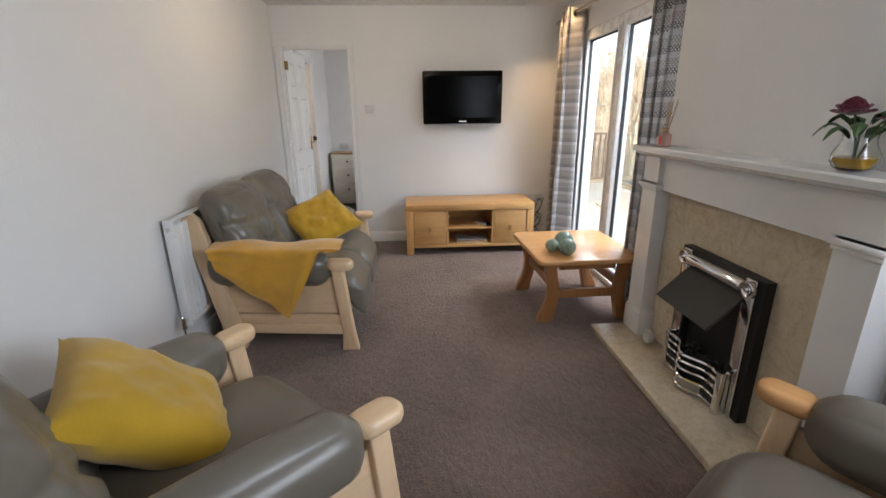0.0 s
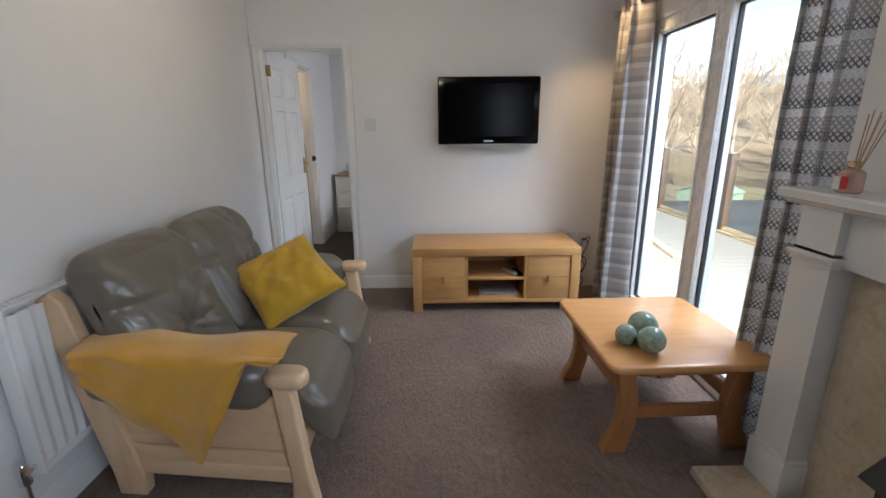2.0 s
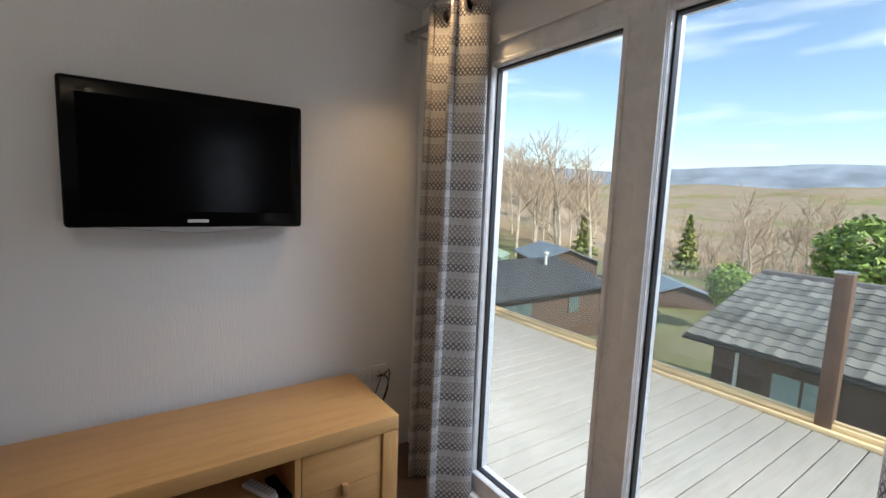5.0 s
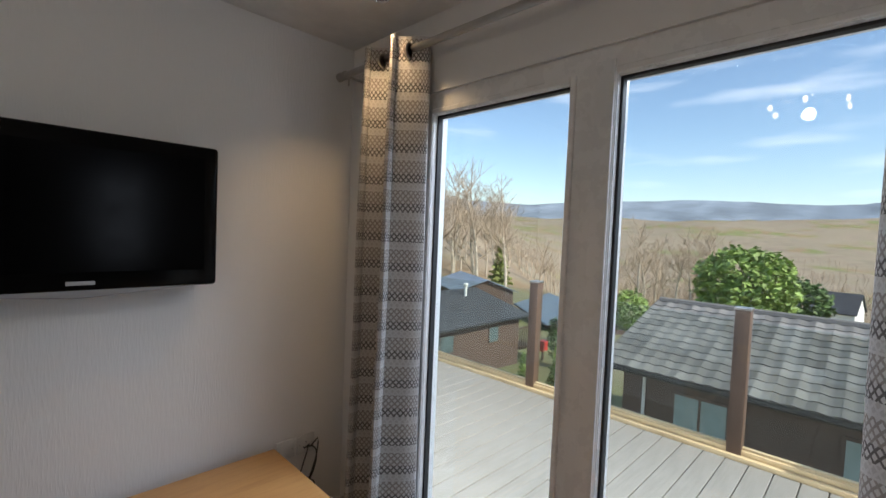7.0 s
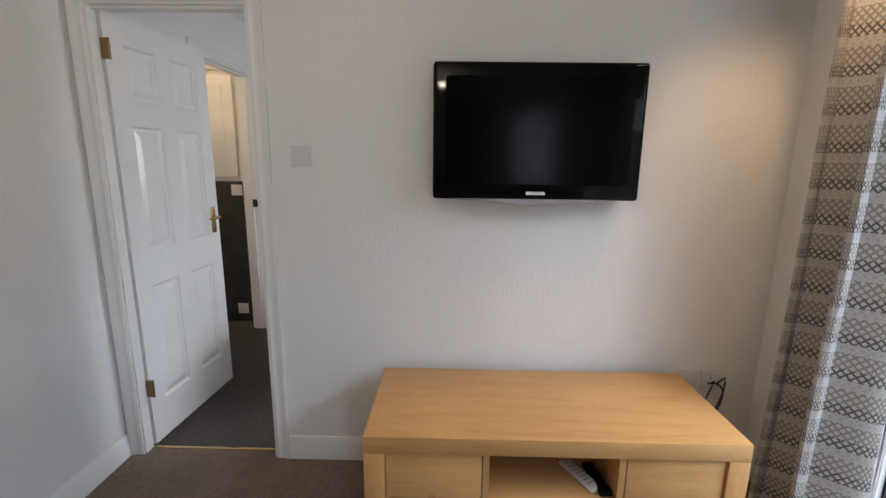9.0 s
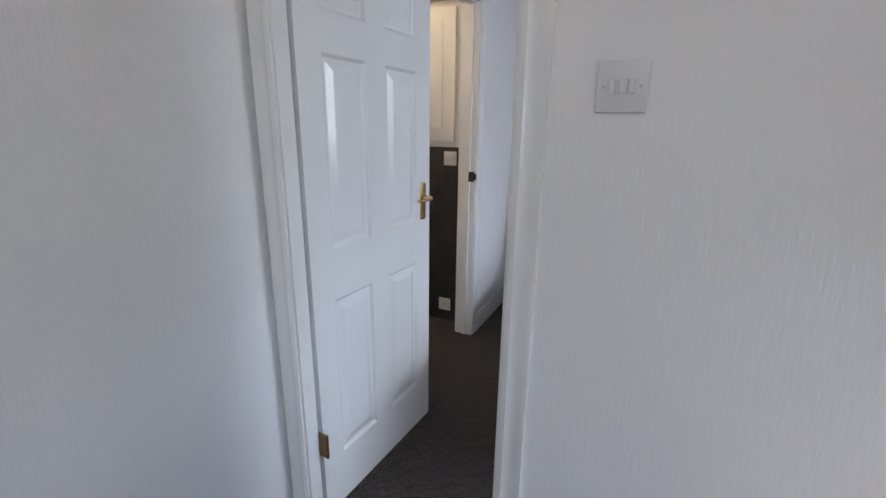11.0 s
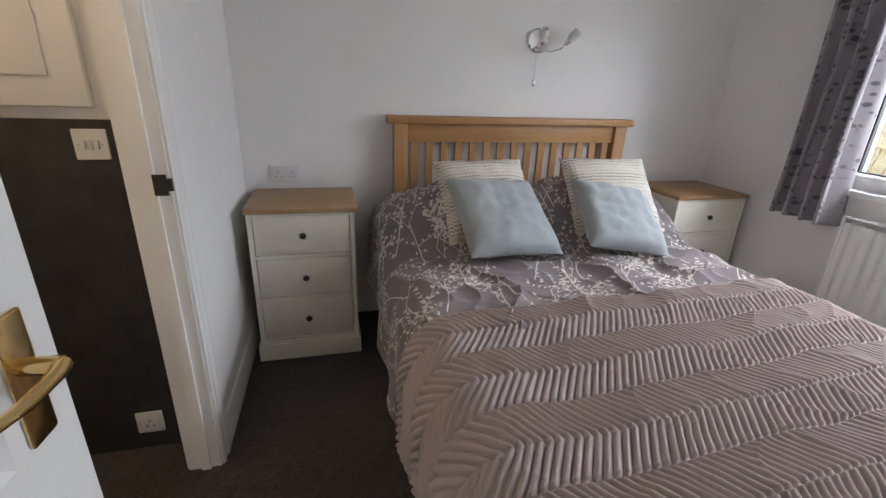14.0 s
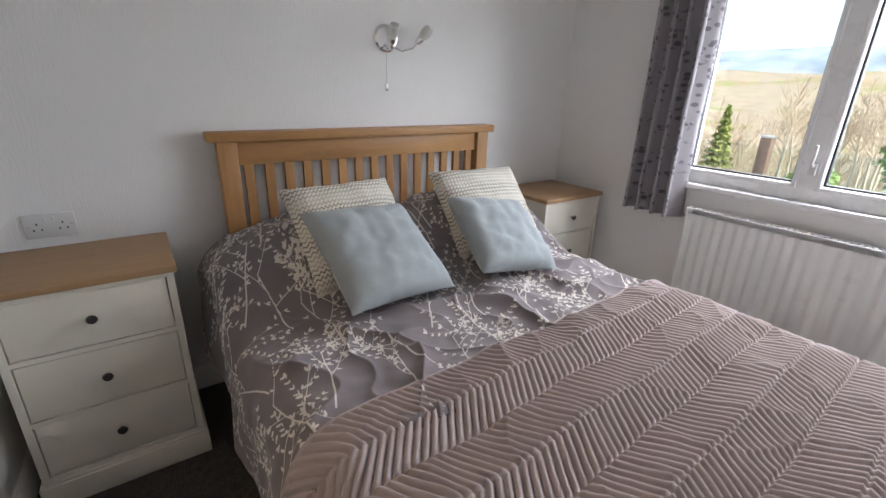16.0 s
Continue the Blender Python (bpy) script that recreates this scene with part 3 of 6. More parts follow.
# television
tv = thing("television", pose(0.905, 4.765, 1.50), "black flat-screen television hung on the wall", "television")
part("casing", boxed(-0.40, 0.40, -0.012, 0.075, -0.252, 0.257, bevel=0.014, seg=3), M_TV, tv, "glossy black casing")
part("screen", boxed(-0.352, 0.352, -0.0145, -0.010, -0.192, 0.205), M_SCREEN, tv, "matt black screen, switched off")
bm = bmesh.new()
slab(bm, [(-0.34, -0.249), (0.34, -0.249), (0.06, -0.272), (0.0, -0.275), (-0.06, -0.272)], -0.008, 0.03, "y", bevel=0.003)
part("lower_trim", bm, M_GREY_PLASTIC, tv, "silver curved trim under the screen")
part("maker_badge", boxed(-0.036, 0.036, -0.0160, -0.011, -0.232, -0.220), M_STEEL, tv, "small silver badge")
part("bracket", boxed(-0.20, 0.20, 0.074, YT - 4.765, -0.15, 0.15), M_BLACK, tv)

# television unit
unit = thing("tv_unit", pose(0.935, 4.555, 0), "light oak television unit with two drawers and open shelves", "tv unit")
UW, UD, UH = 0.635, 0.245, 0.507
part("top", boxed(-UW, UW, -UD, UD, UH - 0.062, UH, bevel=0.003), M_OAK, unit)
for s in (-1, 1):
    for q in (-1, 1):
        xa, xb = sorted((s * UW, s * (UW - 0.07)))
        ya, yb = sorted((q * UD, q * (UD - 0.07)))
        part("leg", boxed(xa, xb, ya, yb, 0, UH - 0.063, bevel=0.003), M_OAK_Z, unit)
    xa, xb = sorted((s * (UW - 0.008), s * (UW - 0.026)))
    part("side_panel", boxed(xa, xb, -UD + 0.071, UD - 0.071, 0.07, UH - 0.063), M_OAK, unit)
    xa, xb = sorted((s * 0.215, s * 0.237))
    part("divider", boxed(xa, xb, -UD + 0.012, UD - 0.03, 0.098, UH - 0.063), M_OAK_Z, unit)
part("bottom_rail", boxed(-UW + 0.071, UW - 0.071, -UD + 0.006, UD - 0.01, 0.070, 0.098, bevel=0.002), M_OAK, unit)
part("shelf", boxed(-0.214, 0.214, -UD + 0.014, UD - 0.03, 0.252, 0.272, bevel=0.002), M_OAK, unit)
part("back_panel", boxed(-UW + 0.03, UW - 0.03, UD - 0.028, UD - 0.015, 0.08, UH - 0.063), M_OAK, unit)
for s in (-1, 1):
    a, b = sorted((s * 0.240, s * (UW - 0.073)))
    fr = part("drawer_front", boxed(a, b, -UD + 0.010, -UD + 0.030, 0.101, UH - 0.066, bevel=0.003), M_OAK, unit)
    cx = (a + b) / 2
    part("groove", boxed(a + 0.012, b - 0.012, -UD + 0.0085, -UD + 0.012, 0.2725, 0.2755), M_HEADBOARD, fr)
    part("handle", boxed(cx - 0.012, cx + 0.012, -UD - 0.016, -UD + 0.009, 0.238, 0.286, bevel=0.004), M_HEADBOARD_Z, fr, "square wooden pull")
    part("keyway", boxed(a + 0.0, b - 0.0, -UD + 0.031, -UD + 0.034, 0.101, UH - 0.067), M_OAK, unit)

# coffee table: top with clipped corners, four splayed legs, stretchers
tab = thing("coffee_table", pose(1.515, 3.075, 0, 0, 0, 1.5), "honey-coloured wooden coffee table with curved splayed legs", "coffee table")
bm = slab(bmesh.new(), rounded_rect(-0.35, 0.35, -0.375, 0.375, 0.06), 0.418, 0.452, "z", bevel=0.012)
part("tabletop", bm, M_TABLE, tab)
LEGP = [(0.075, 0.418), (0.0, 0.418), (0.012, 0.34), (0.030, 0.25), (0.028, 0.17), (0.008, 0.10), (-0.022, 0.045), (-0.03, 0.0), (0.072, 0.0), (0.082, 0.06), (0.100, 0.13), (0.106, 0.20), (0.100, 0.28), (0.085, 0.36)]
for sx in (-1, 1):
    for sy in (-1, 1):
        bm = slab(bmesh.new(), [(-sx * 0 + (-0.265 + a - 0.03), z) for a, z in LEGP], -0.028, 0.028, "y", bevel=0.008)
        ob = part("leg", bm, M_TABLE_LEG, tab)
        ob.matrix_basis = Matrix.Translation((0, sy * 0.285, 0)) @ Matrix.Rotation(0 if sx < 0 else math.pi, 4, "Z")
for sy in (-1, 1):
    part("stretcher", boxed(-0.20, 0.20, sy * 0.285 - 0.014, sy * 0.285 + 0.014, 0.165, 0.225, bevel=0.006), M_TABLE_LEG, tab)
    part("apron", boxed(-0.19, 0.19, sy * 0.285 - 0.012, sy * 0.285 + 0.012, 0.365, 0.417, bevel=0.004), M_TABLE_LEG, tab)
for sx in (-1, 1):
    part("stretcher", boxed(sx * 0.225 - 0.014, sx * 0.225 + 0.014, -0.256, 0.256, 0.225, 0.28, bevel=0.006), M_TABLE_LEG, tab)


# ---- seats ----
def seat(kind, label, m, width, places, knob_m=None):
    """A wooden-framed leather seat facing +x in its own axes, its middle front foot line at x = 0.45."""
    s = thing(kind, m, label, "sofa" if places > 1 else "armchair")
    hw = width / 2
    for q in (-1, 1):
        yo = q * (hw - 0.035)

        def splay(bm, q=q):
            # the side frames stand further apart at the front than at the back
            for v in bm.verts:
                v.co.y += q * 0.11 * (v.co.x + 0.35)
            return bm
        # front post, tapering upwards
        bm = slab(bmesh.new(), [(0.375, 0), (0.475, 0), (0.455, 0.12), (0.415, 0.515), (0.345, 0.515), (0.385, 0.12)], yo - 0.033, yo + 0.033, "y", bevel=0.010)
        part("front_post", splay(bm), M_BEECH, s)
        # back post, leaning back
        bm = slab(bmesh.new(), [(-0.325, 0), (-0.215, 0), (-0.205, 0.10), (-0.375, 0.80), (-0.42, 0.835), (-0.48, 0.805), (-0.335, 0.10)], yo - 0.03, yo + 0.03, "y", bevel=0.010)
        part("back_post", splay(bm), M_BEECH, s)
        # side panel and rails
        part("side_panel", splay(boxed(-0.30, 0.40, yo - 0.010, yo + 0.010, 0.235, 0.46)), M_BEECH_X, s)
        bm = slab(bmesh.new(), [(-0.27, 0.10), (0.42, 0.10), (0.42, 0.165), (-0.28, 0.165)], yo - 0.022, yo + 0.022, "y", bevel=0.008)
        part("side_rail", splay(bm), M_BEECH_X, s)
        bm = slab(bmesh.new(), [(-0.28, 0.165), (0.40, 0.165), (0.40, 0.228), (-0.29, 0.228)], yo - 0.016, yo + 0.016, "y", bevel=0.005)
        part("side_rail", splay(bm), M_BEECH_X, s)
        # knob at the end of the arm
        bm = slab(bmesh.new(), rounded_rect(0.315, 0.475, yo - 0.052, yo + 0.052, 0.048), 0.508, 0.566, "z", bevel=0.022)
        part("arm_knob", splay(bm), knob_m or M_BEECH_X, s, "rounded wooden arm end")

        # padded arm
        def bow(p, n, yo=yo):
            return Vector((p.x - 0.02, p.y + yo - (0.012 if yo > 0 else -0.012), p.z + 0.500 + 0.02 * math.cos(p.x * 3)))
        part("arm_pad", splay(soft_box(0.70, 0.17, 0.21, 0.082, 14, (0.01, 0.012, 0.012), bow)), M_LEATHER, s)
    part("front_rail", boxed(0.36, 0.40, -hw + 0.07, hw - 0.07, 0.11, 0.22, bevel=0.008), M_BEECH_X, s)
    part("base", boxed(-0.27, 0.36, -hw + 0.07, hw - 0.07, 0.16, 0.27), M_LEATHER, s)
    inner = width - 0.10
    w = inner / places
    wb = (width - 0.03 if places > 1 else width - 0.14) / places
    back_x, back_z = (-0.165, 0.640) if places > 1 else (-0.245, 0.600)
    for k in range(places):
        yc = -inner / 2 + w * (k + 0.5)

        def crown(p, n, yc=yc):
            q = Vector((p.x * 5, (p.y + yc) * 5, k * 3))
            f = max(0, n[2])
            drop = -0.10 * max(0, (p.x - 0.23) / 0.17) ** 2 * (0.5 + 0.5 * n[2])
            nose = -0.13 * max(0, (p.x - 0.30) / 0.10) * (1 if n[2] < 0 else 0)
            return Vector((p.x + 0.10, p.y + yc, p.z + 0.345 + drop + nose + 0.008 * noise.noise(q) * f - 0.012 * math.exp(-((p.x + 0.02 * math.sin(p.y * 9)) / 0.02) ** 2) * f))
        part("seat_cushion", soft_box(0.80, w - 0.004, 0.19, 0.075, 26, (0.01, 0.0, 0.030), crown), M_LEATHER, s)

        yc = wb * (k + 0.5 - places / 2)

        def lean(p, n, yc=yc):
            h = (p.z + 0.30) / 0.60
            crease = 0.0
            if n[0] > 0:
                a, b = p.y / (wb / 2), (h - 0.38) * 2.0
                r = math.hypot(a, b)
                crease = -0.055 * math.exp(-(r * 3.2) ** 2) - 0.020 * abs(math.sin(4.5 * math.atan2(b, a) + 0.6)) ** 3 * math.exp(-(r - 0.40) ** 2 * 7)
                crease += 0.010 * noise.noise(Vector((p.y * 6 + yc, p.z * 6, 3)))
                line = 1 - abs(noise.noise(Vector((p.y * 5 + yc * 3, p.z * 3.2, 8)))) * 2
                crease -= 0.011 * max(0, line) ** 6
                for th in (0.55, 2.45, 3.75, 5.55):
                    along, away = a * math.cos(th) + b * math.sin(th), abs(a * math.sin(th) - b * math.cos(th))
                    if along > 0:
                        crease -= 0.014 * math.exp(-(away / 0.05) ** 2) * math.exp(-along * 1.1)
                crease -= 0.030 * math.exp(-((h - 0.70) / 0.04) ** 2) * (abs(a) * 0.5 + 0.2)
            top = 0.06 * max(0, h - 0.55)
            return Vector((p.x + back_x - 0.42 * (p.z + 0.12) + crease + top, p.y + yc, p.z + back_z))
        part("back_cushion", soft_box(0.21, wb - 0.004, 0.61, 0.095, 52, (0.035, 0.0, 0.02), lean), M_LEATHER, s)
    return s


sofa = seat("sofa", "two-seater sofa in taupe leather with a pale wooden frame", pose(-0.44, 3.18, 0), 1.20, 2)
seat("armchair", "taupe leather armchair with pale wooden arms", pose(-0.285, 1.145, 0, 0, 0, 48.5), 0.69, 1)
# Honey wood on these arm ends puts the warm light into their colour.
seat("armchair", "taupe leather armchair beside the hearth, its wooden arm ends tinted as in warm light", pose(1.405, 0.623, 0, 0, 0, 126), 0.69, 1, M_TABLE)

# ---- fireplace ----
fp = thing("fireplace_surround", pose(1.865, 1.93, 0), "white painted wooden fireplace surround with a moulded mantel shelf", "fireplace")
W = 0.695
for s in (-1, 1):
    def yy(a, b, s=s):
        return sorted((s * a, s * b))
    bm = boxed(-0.125, 0, *yy(W, W - 0.155), 0.04, 0.975)
    part("pilaster", bm, M_GLOSS, fp, smooth=False)
    bm = boxed(-0.137, 0, *yy(W + 0.012, W - 0.167), 0.04, 0.185, bevel=0.004)
    box(bm, -0.131, 0, *yy(W + 0.006, W - 0.161), 0.185, 0.200, bevel=0.004)
    part("plinth", bm, M_GLOSS, fp)
    bm = boxed(-0.143, 0, *yy(W + 0.018, W - 0.173), 0.945, 0.965, bevel=0.005)
    box(bm, -0.133, 0, *yy(W + 0.008, W - 0.163), 0.927, 0.945, bevel=0.005)
    part("capital", bm, M_GLOSS, fp)
    part("frieze_block", boxed(-0.125, 0, *yy(W, W - 0.155), 0.966, 1.115), M_GLOSS, fp, smooth=False)
part("frieze", boxed(-0.095, 0, -W + 0.156, W - 0.156, 0.935, 1.115), M_GLOSS, fp, smooth=False)
bm = slab(bmesh.new(), [(0, 1.115), (-0.135, 1.115), (-0.150, 1.125), (-0.170, 1.135), (-0.180, 1.140), (-0.180, 1.162), (-0.172, 1.170), (0, 1.170)], -W - 0.055, W + 0.055, "y")
part("mantel_shelf", bm, M_GLOSS, fp)
part("marble_back", boxed(-0.045, -0.002, -W + 0.157, W - 0.157, 0.041, 0.934), M_MARBLE, fp, "polished cream marble back panel", False)
single("hearth_slab", boxed(1.512, 1.864, 1.235, 2.635, 0.0, 0.040, bevel=0.005), M_MARBLE, "polished cream marble hearth slab", "hearth")

# electric fire
fire = thing("electric_fire", pose(1.82, 1.925, 0.041), "black electric fire with chrome trim, hood and fret", "fireplace")
bm = bmesh.new()
for dims in ((-0.045, 0.0, -0.275, -0.20, 0, 0.66), (-0.045, 0.0, 0.20, 0.275, 0, 0.66), (-0.045, 0.0, -0.20, 0.20, 0.60, 0.66), (-0.004, 0.0, -0.20, 0.20, 0, 0.60)):
    box(bm, *dims)
part("body", bm, M_BLACK, fire, smooth=False)
for s in (-1, 1):
    a, b = sorted((s * 0.245, s * 0.185))
    part("side_trim", boxed(-0.062, -0.046, a, b, 0.0, 0.655, bevel=0.006), M_CHROME, fire, "brushed chrome side strip")
    bm = lathe(bmesh.new(), [(0.038, -0.075), (0.038, -0.066), (0.030, -0.080), (0.030, -0.060), (0.022, -0.084), (0.014, -0.076), (0.008, -0.088), (0.0, -0.088)], 24, (0, s * 0.222, 0.612), "x")
    part("corner_rosette", bm, M_CHROME, fire, "round chrome boss")
bm = lathe(bmesh.new(), [(0.026, -0.185), (0.030, -0.175), (0.030, 0.175), (0.026, 0.185)], 20, (-0.062, 0, 0.612), "y")
part("top_bar", bm, M_CHROME, fire, "rounded chrome bar")
bm = slab(bmesh.new(), [(-0.05, 0.575), (-0.20, 0.43), (-0.206, 0.42), (-0.20, 0.416), (-0.05, 0.560)], -0.195, 0.195, "y")
part("hood", bm, M_BLACK, fire, "sloping black canopy")
rng = random.Random(4)
bm = bmesh.new()
for k in range(46):
    c = Vector((-0.09 + 0.055 * rng.random(), -0.17 + 0.34 * rng.random(), 0.10 + 0.09 * rng.random()))
    r = 0.016 + 0.014 * rng.random()
    made = bmesh.ops.create_icosphere(bm, subdivisions=1, radius=r)["verts"]
    for v in made:
        v.co = v.co * (0.75 + 0.5 * rng.random()) + c
part("coal_bed", bm, M_COAL, fire, "heap of black imitation coals")
part("fuel_bed", boxed(-0.10, -0.005, -0.19, 0.19, 0.02, 0.10), M_BLACK, fire)


def fret_x(y):
    return -0.115 - 0.030 * math.cos(y / 0.19 * math.pi) - 0.012 * math.cos(y / 0.19 * 2 * math.pi)


for z in (0.025, 0.075, 0.120, 0.160, 0.195):
    bm = tube(bmesh.new(), [(fret_x(y) + 0.0, y, z) for y in np.linspace(-0.20, 0.20, 25)], 0.0085, 8)
    part("fret_bar", bm, M_CHROME, fire, "curved polished bar")
bm = bmesh.new()
sheet(bm, 30, 2, lambda u, v: (fret_x(-0.2 + 0.4 * u) + 0.004, -0.2 + 0.4 * u, 0.005 + 0.06 * v))
sheet(bm, 30, 2, lambda u, v: (fret_x(-0.2 + 0.4 * u) + 0.010, -0.2 + 0.4 * u, 0.005 + 0.06 * v))
part("fret_plate", bm, M_STEEL, fire)
for s in (-1, 1):
    part("fret_post", boxed(-0.112, -0.064, s * 0.205 - 0.014, s * 0.205 + 0.014, 0, 0.215, bevel=0.005), M_CHROME, fire)

# things on mantel and hearth
M_AMBER = mat("amber_liquid", (0.75, 0.42, 0.03), 0.05)
bsdf(M_AMBER).inputs["Transmission Weight"].default_value = 0.6
M_REED = plain("rattan_reed", (0.50, 0.33, 0.19), 0.8)
M_RED = plain("red_paper_tag", (0.60, 0.03, 0.03), 0.6)
M_LABEL = plain("white_paper_label", (0.78, 0.77, 0.74), 0.7)
M_VASE = mat("thin_clear_glass", (0.95, 0.97, 0.95), 0.02)
bsdf(M_VASE).inputs["Transmission Weight"].default_value = 1.0
M_PINKGLASS = mat("pink_glass", (0.80, 0.50, 0.42), 0.05)
bsdf(M_PINKGLASS).inputs["Transmission Weight"].default_value = 0.55
dif = thing("reed_diffuser", pose(1.765, 2.50, 1.171), "pink glass reed diffuser with a red tag on the mantel", "diffuser")
part("bottle", lathe(bmesh.new(), [(0.030, 0.0), (0.034, 0.004), (0.034, 0.058), (0.030, 0.066), (0.014, 0.074), (0.013, 0.088), (0.017, 0.090), (0.017, 0.096), (0.009, 0.096)], 24), M_PINKGLASS, dif)
part("collar", lathe(bmesh.new(), [(0.0175, 0.080), (0.0178, 0.090)], 20), M_BRASS, dif)
part("tag", boxed(-0.036, -0.0345, -0.030, -0.006, 0.014, 0.052), M_RED, dif, "red tag")
part("bottle_label", boxed(-0.0362, -0.0346, -0.004, 0.020, 0.010, 0.050), M_LABEL, dif, "white label")
rng = random.Random(7)
for k in range(7):
    e = Vector((rng.uniform(-0.03, 0.03), -0.05 - 0.05 * rng.random() + 0.04 * (k % 2), 0.225 + 0.02 * rng.random()))
    part("reed", tube(bmesh.new(), [(0.004 * (k - 3) / 3, 0, 0.02), e], 0.0017, 6), M_REED, dif)

M_PETAL = fabric("dark_red_petal", (0.10, 0.004, 0.016), 0.25, 300, 0.4, 0.6)
M_LEAF = plain("dark_green_leaf", (0.035, 0.075, 0.022), 0.45, vary=0.4, scale=20)
vase = thing("flower_vase", pose(1.775, 1.43, 1.171), "round glass vase with an artificial dark red peony on the mantel", "vase")
part("vase_glass", lathe(bmesh.new(), [(0.030, 0.0), (0.050, 0.008), (0.062, 0.030), (0.060, 0.055), (0.046, 0.082), (0.042, 0.10), (0.046, 0.112), (0.043, 0.112), (0.039, 0.10), (0.043, 0.082), (0.057, 0.055), (0.058, 0.030), (0.046, 0.011), (0.0, 0.010)], 28), M_VASE, vase)
part("liquid", lathe(bmesh.new(), [(0.0, 0.0105), (0.044, 0.0112), (0.056, 0.030), (0.0555, 0.042), (0.0, 0.042)], 28), M_AMBER, vase, "amber resin filling")
for dx, dy, h in ((0.0, 0.035, 0.17), (-0.02, -0.01, 0.15), (0.02, -0.06, 0.16)):
    part("stem", tube(bmesh.new(), [(0, 0, 0.02), (dx * 0.4, dy * 0.4, 0.10), (dx, dy, h)], 0.0035, 6), M_LEAF, vase)
rng = random.Random(11)
for cx, cy, cz, R in ((0.0, 0.045, 0.185, 0.052), (0.015, -0.075, 0.165, 0.040)):
    bm = bmesh.new()
    for ring, (n, tilt) in enumerate(((5, 1.25), (7, 0.85), (8, 0.45), (8, 0.05))):
        for k in range(n):
            az = 2 * math.pi * (k + 0.5 * ring) / n + rng.uniform(-0.15, 0.15)
            rr = R * (0.45 + 0.2 * ring)
            d = Vector((math.cos(az), math.sin(az), 0))
            side = Vector((-d.y, d.x, 0))
            up = Vector((0, 0, 1))

            def petal(u, v, d=d, side=side, rr=rr, tilt=tilt):
                a = (u - 0.5) * 2
                w = 0.55 * R * math.sin(math.pi * min(1, 0.15 + 0.85 * v)) ** 0.6 + 0.004
                out = rr * (math.sin(v * 1.5) * math.cos(tilt) + 0.15 * v)
                lift = R * (v * (0.25 + 0.8 * math.sin(tilt)) + 0.10 * a * a)
                return Vector((cx, cy, cz - R * 0.35)) + d * (out - 0.15 * R * a * a) + side * (a * w) + up * lift
            sheet(bm, 5, 5, petal)
    part("bloom", bm, M_PETAL, vase, "dark red peony bloom")
for k in range(9):
    az = 2 * math.pi * k / 9 + 0.3
    d, side = Vector((math.cos(az), math.sin(az), 0)), Vector((-math.sin(az), math.cos(az), 0))
    h0 = 0.10 + 0.05 * rng.random()

    def leaf(u, v, d=d, side=side, h0=h0):
        a = (u - 0.5) * 2
        return d * (0.03 + 0.085 * v) + side * (a * 0.019 * math.sin(math.pi * min(1, v * 0.92 + 0.06))) + Vector((0, 0, h0 + 0.05 * math.sin(v * 2.2) - 0.045 * v * v - 0.008 * abs(a)))
    part("leaf", (lambda b: (sheet(b, 4, 8, leaf), b)[1])(bmesh.new()), M_LEAF, vase)
gad = thing("plug_in_alarm", pose(1.66, 2.36, 0.041), "small round white alarm with a grey centre on the hearth", "alarm")
ob = part("ring", lathe(bmesh.new(), [(0.036, 0.0), (0.040, 0.006), (0.040, 0.018), (0.034, 0.026), (0.022, 0.026)], 28), M_PLASTIC, gad)
ob2 = part("centre", lathe(bmesh.new(), [(0.023, 0.0), (0.023, 0.024)], 24), M_GREY_PLASTIC, gad)
for o in (ob, ob2):
    o.matrix_basis = Matrix.Translation((0.10, 0, 0.041)) @ Matrix.Rotation(radians(-82), 4, "Y")


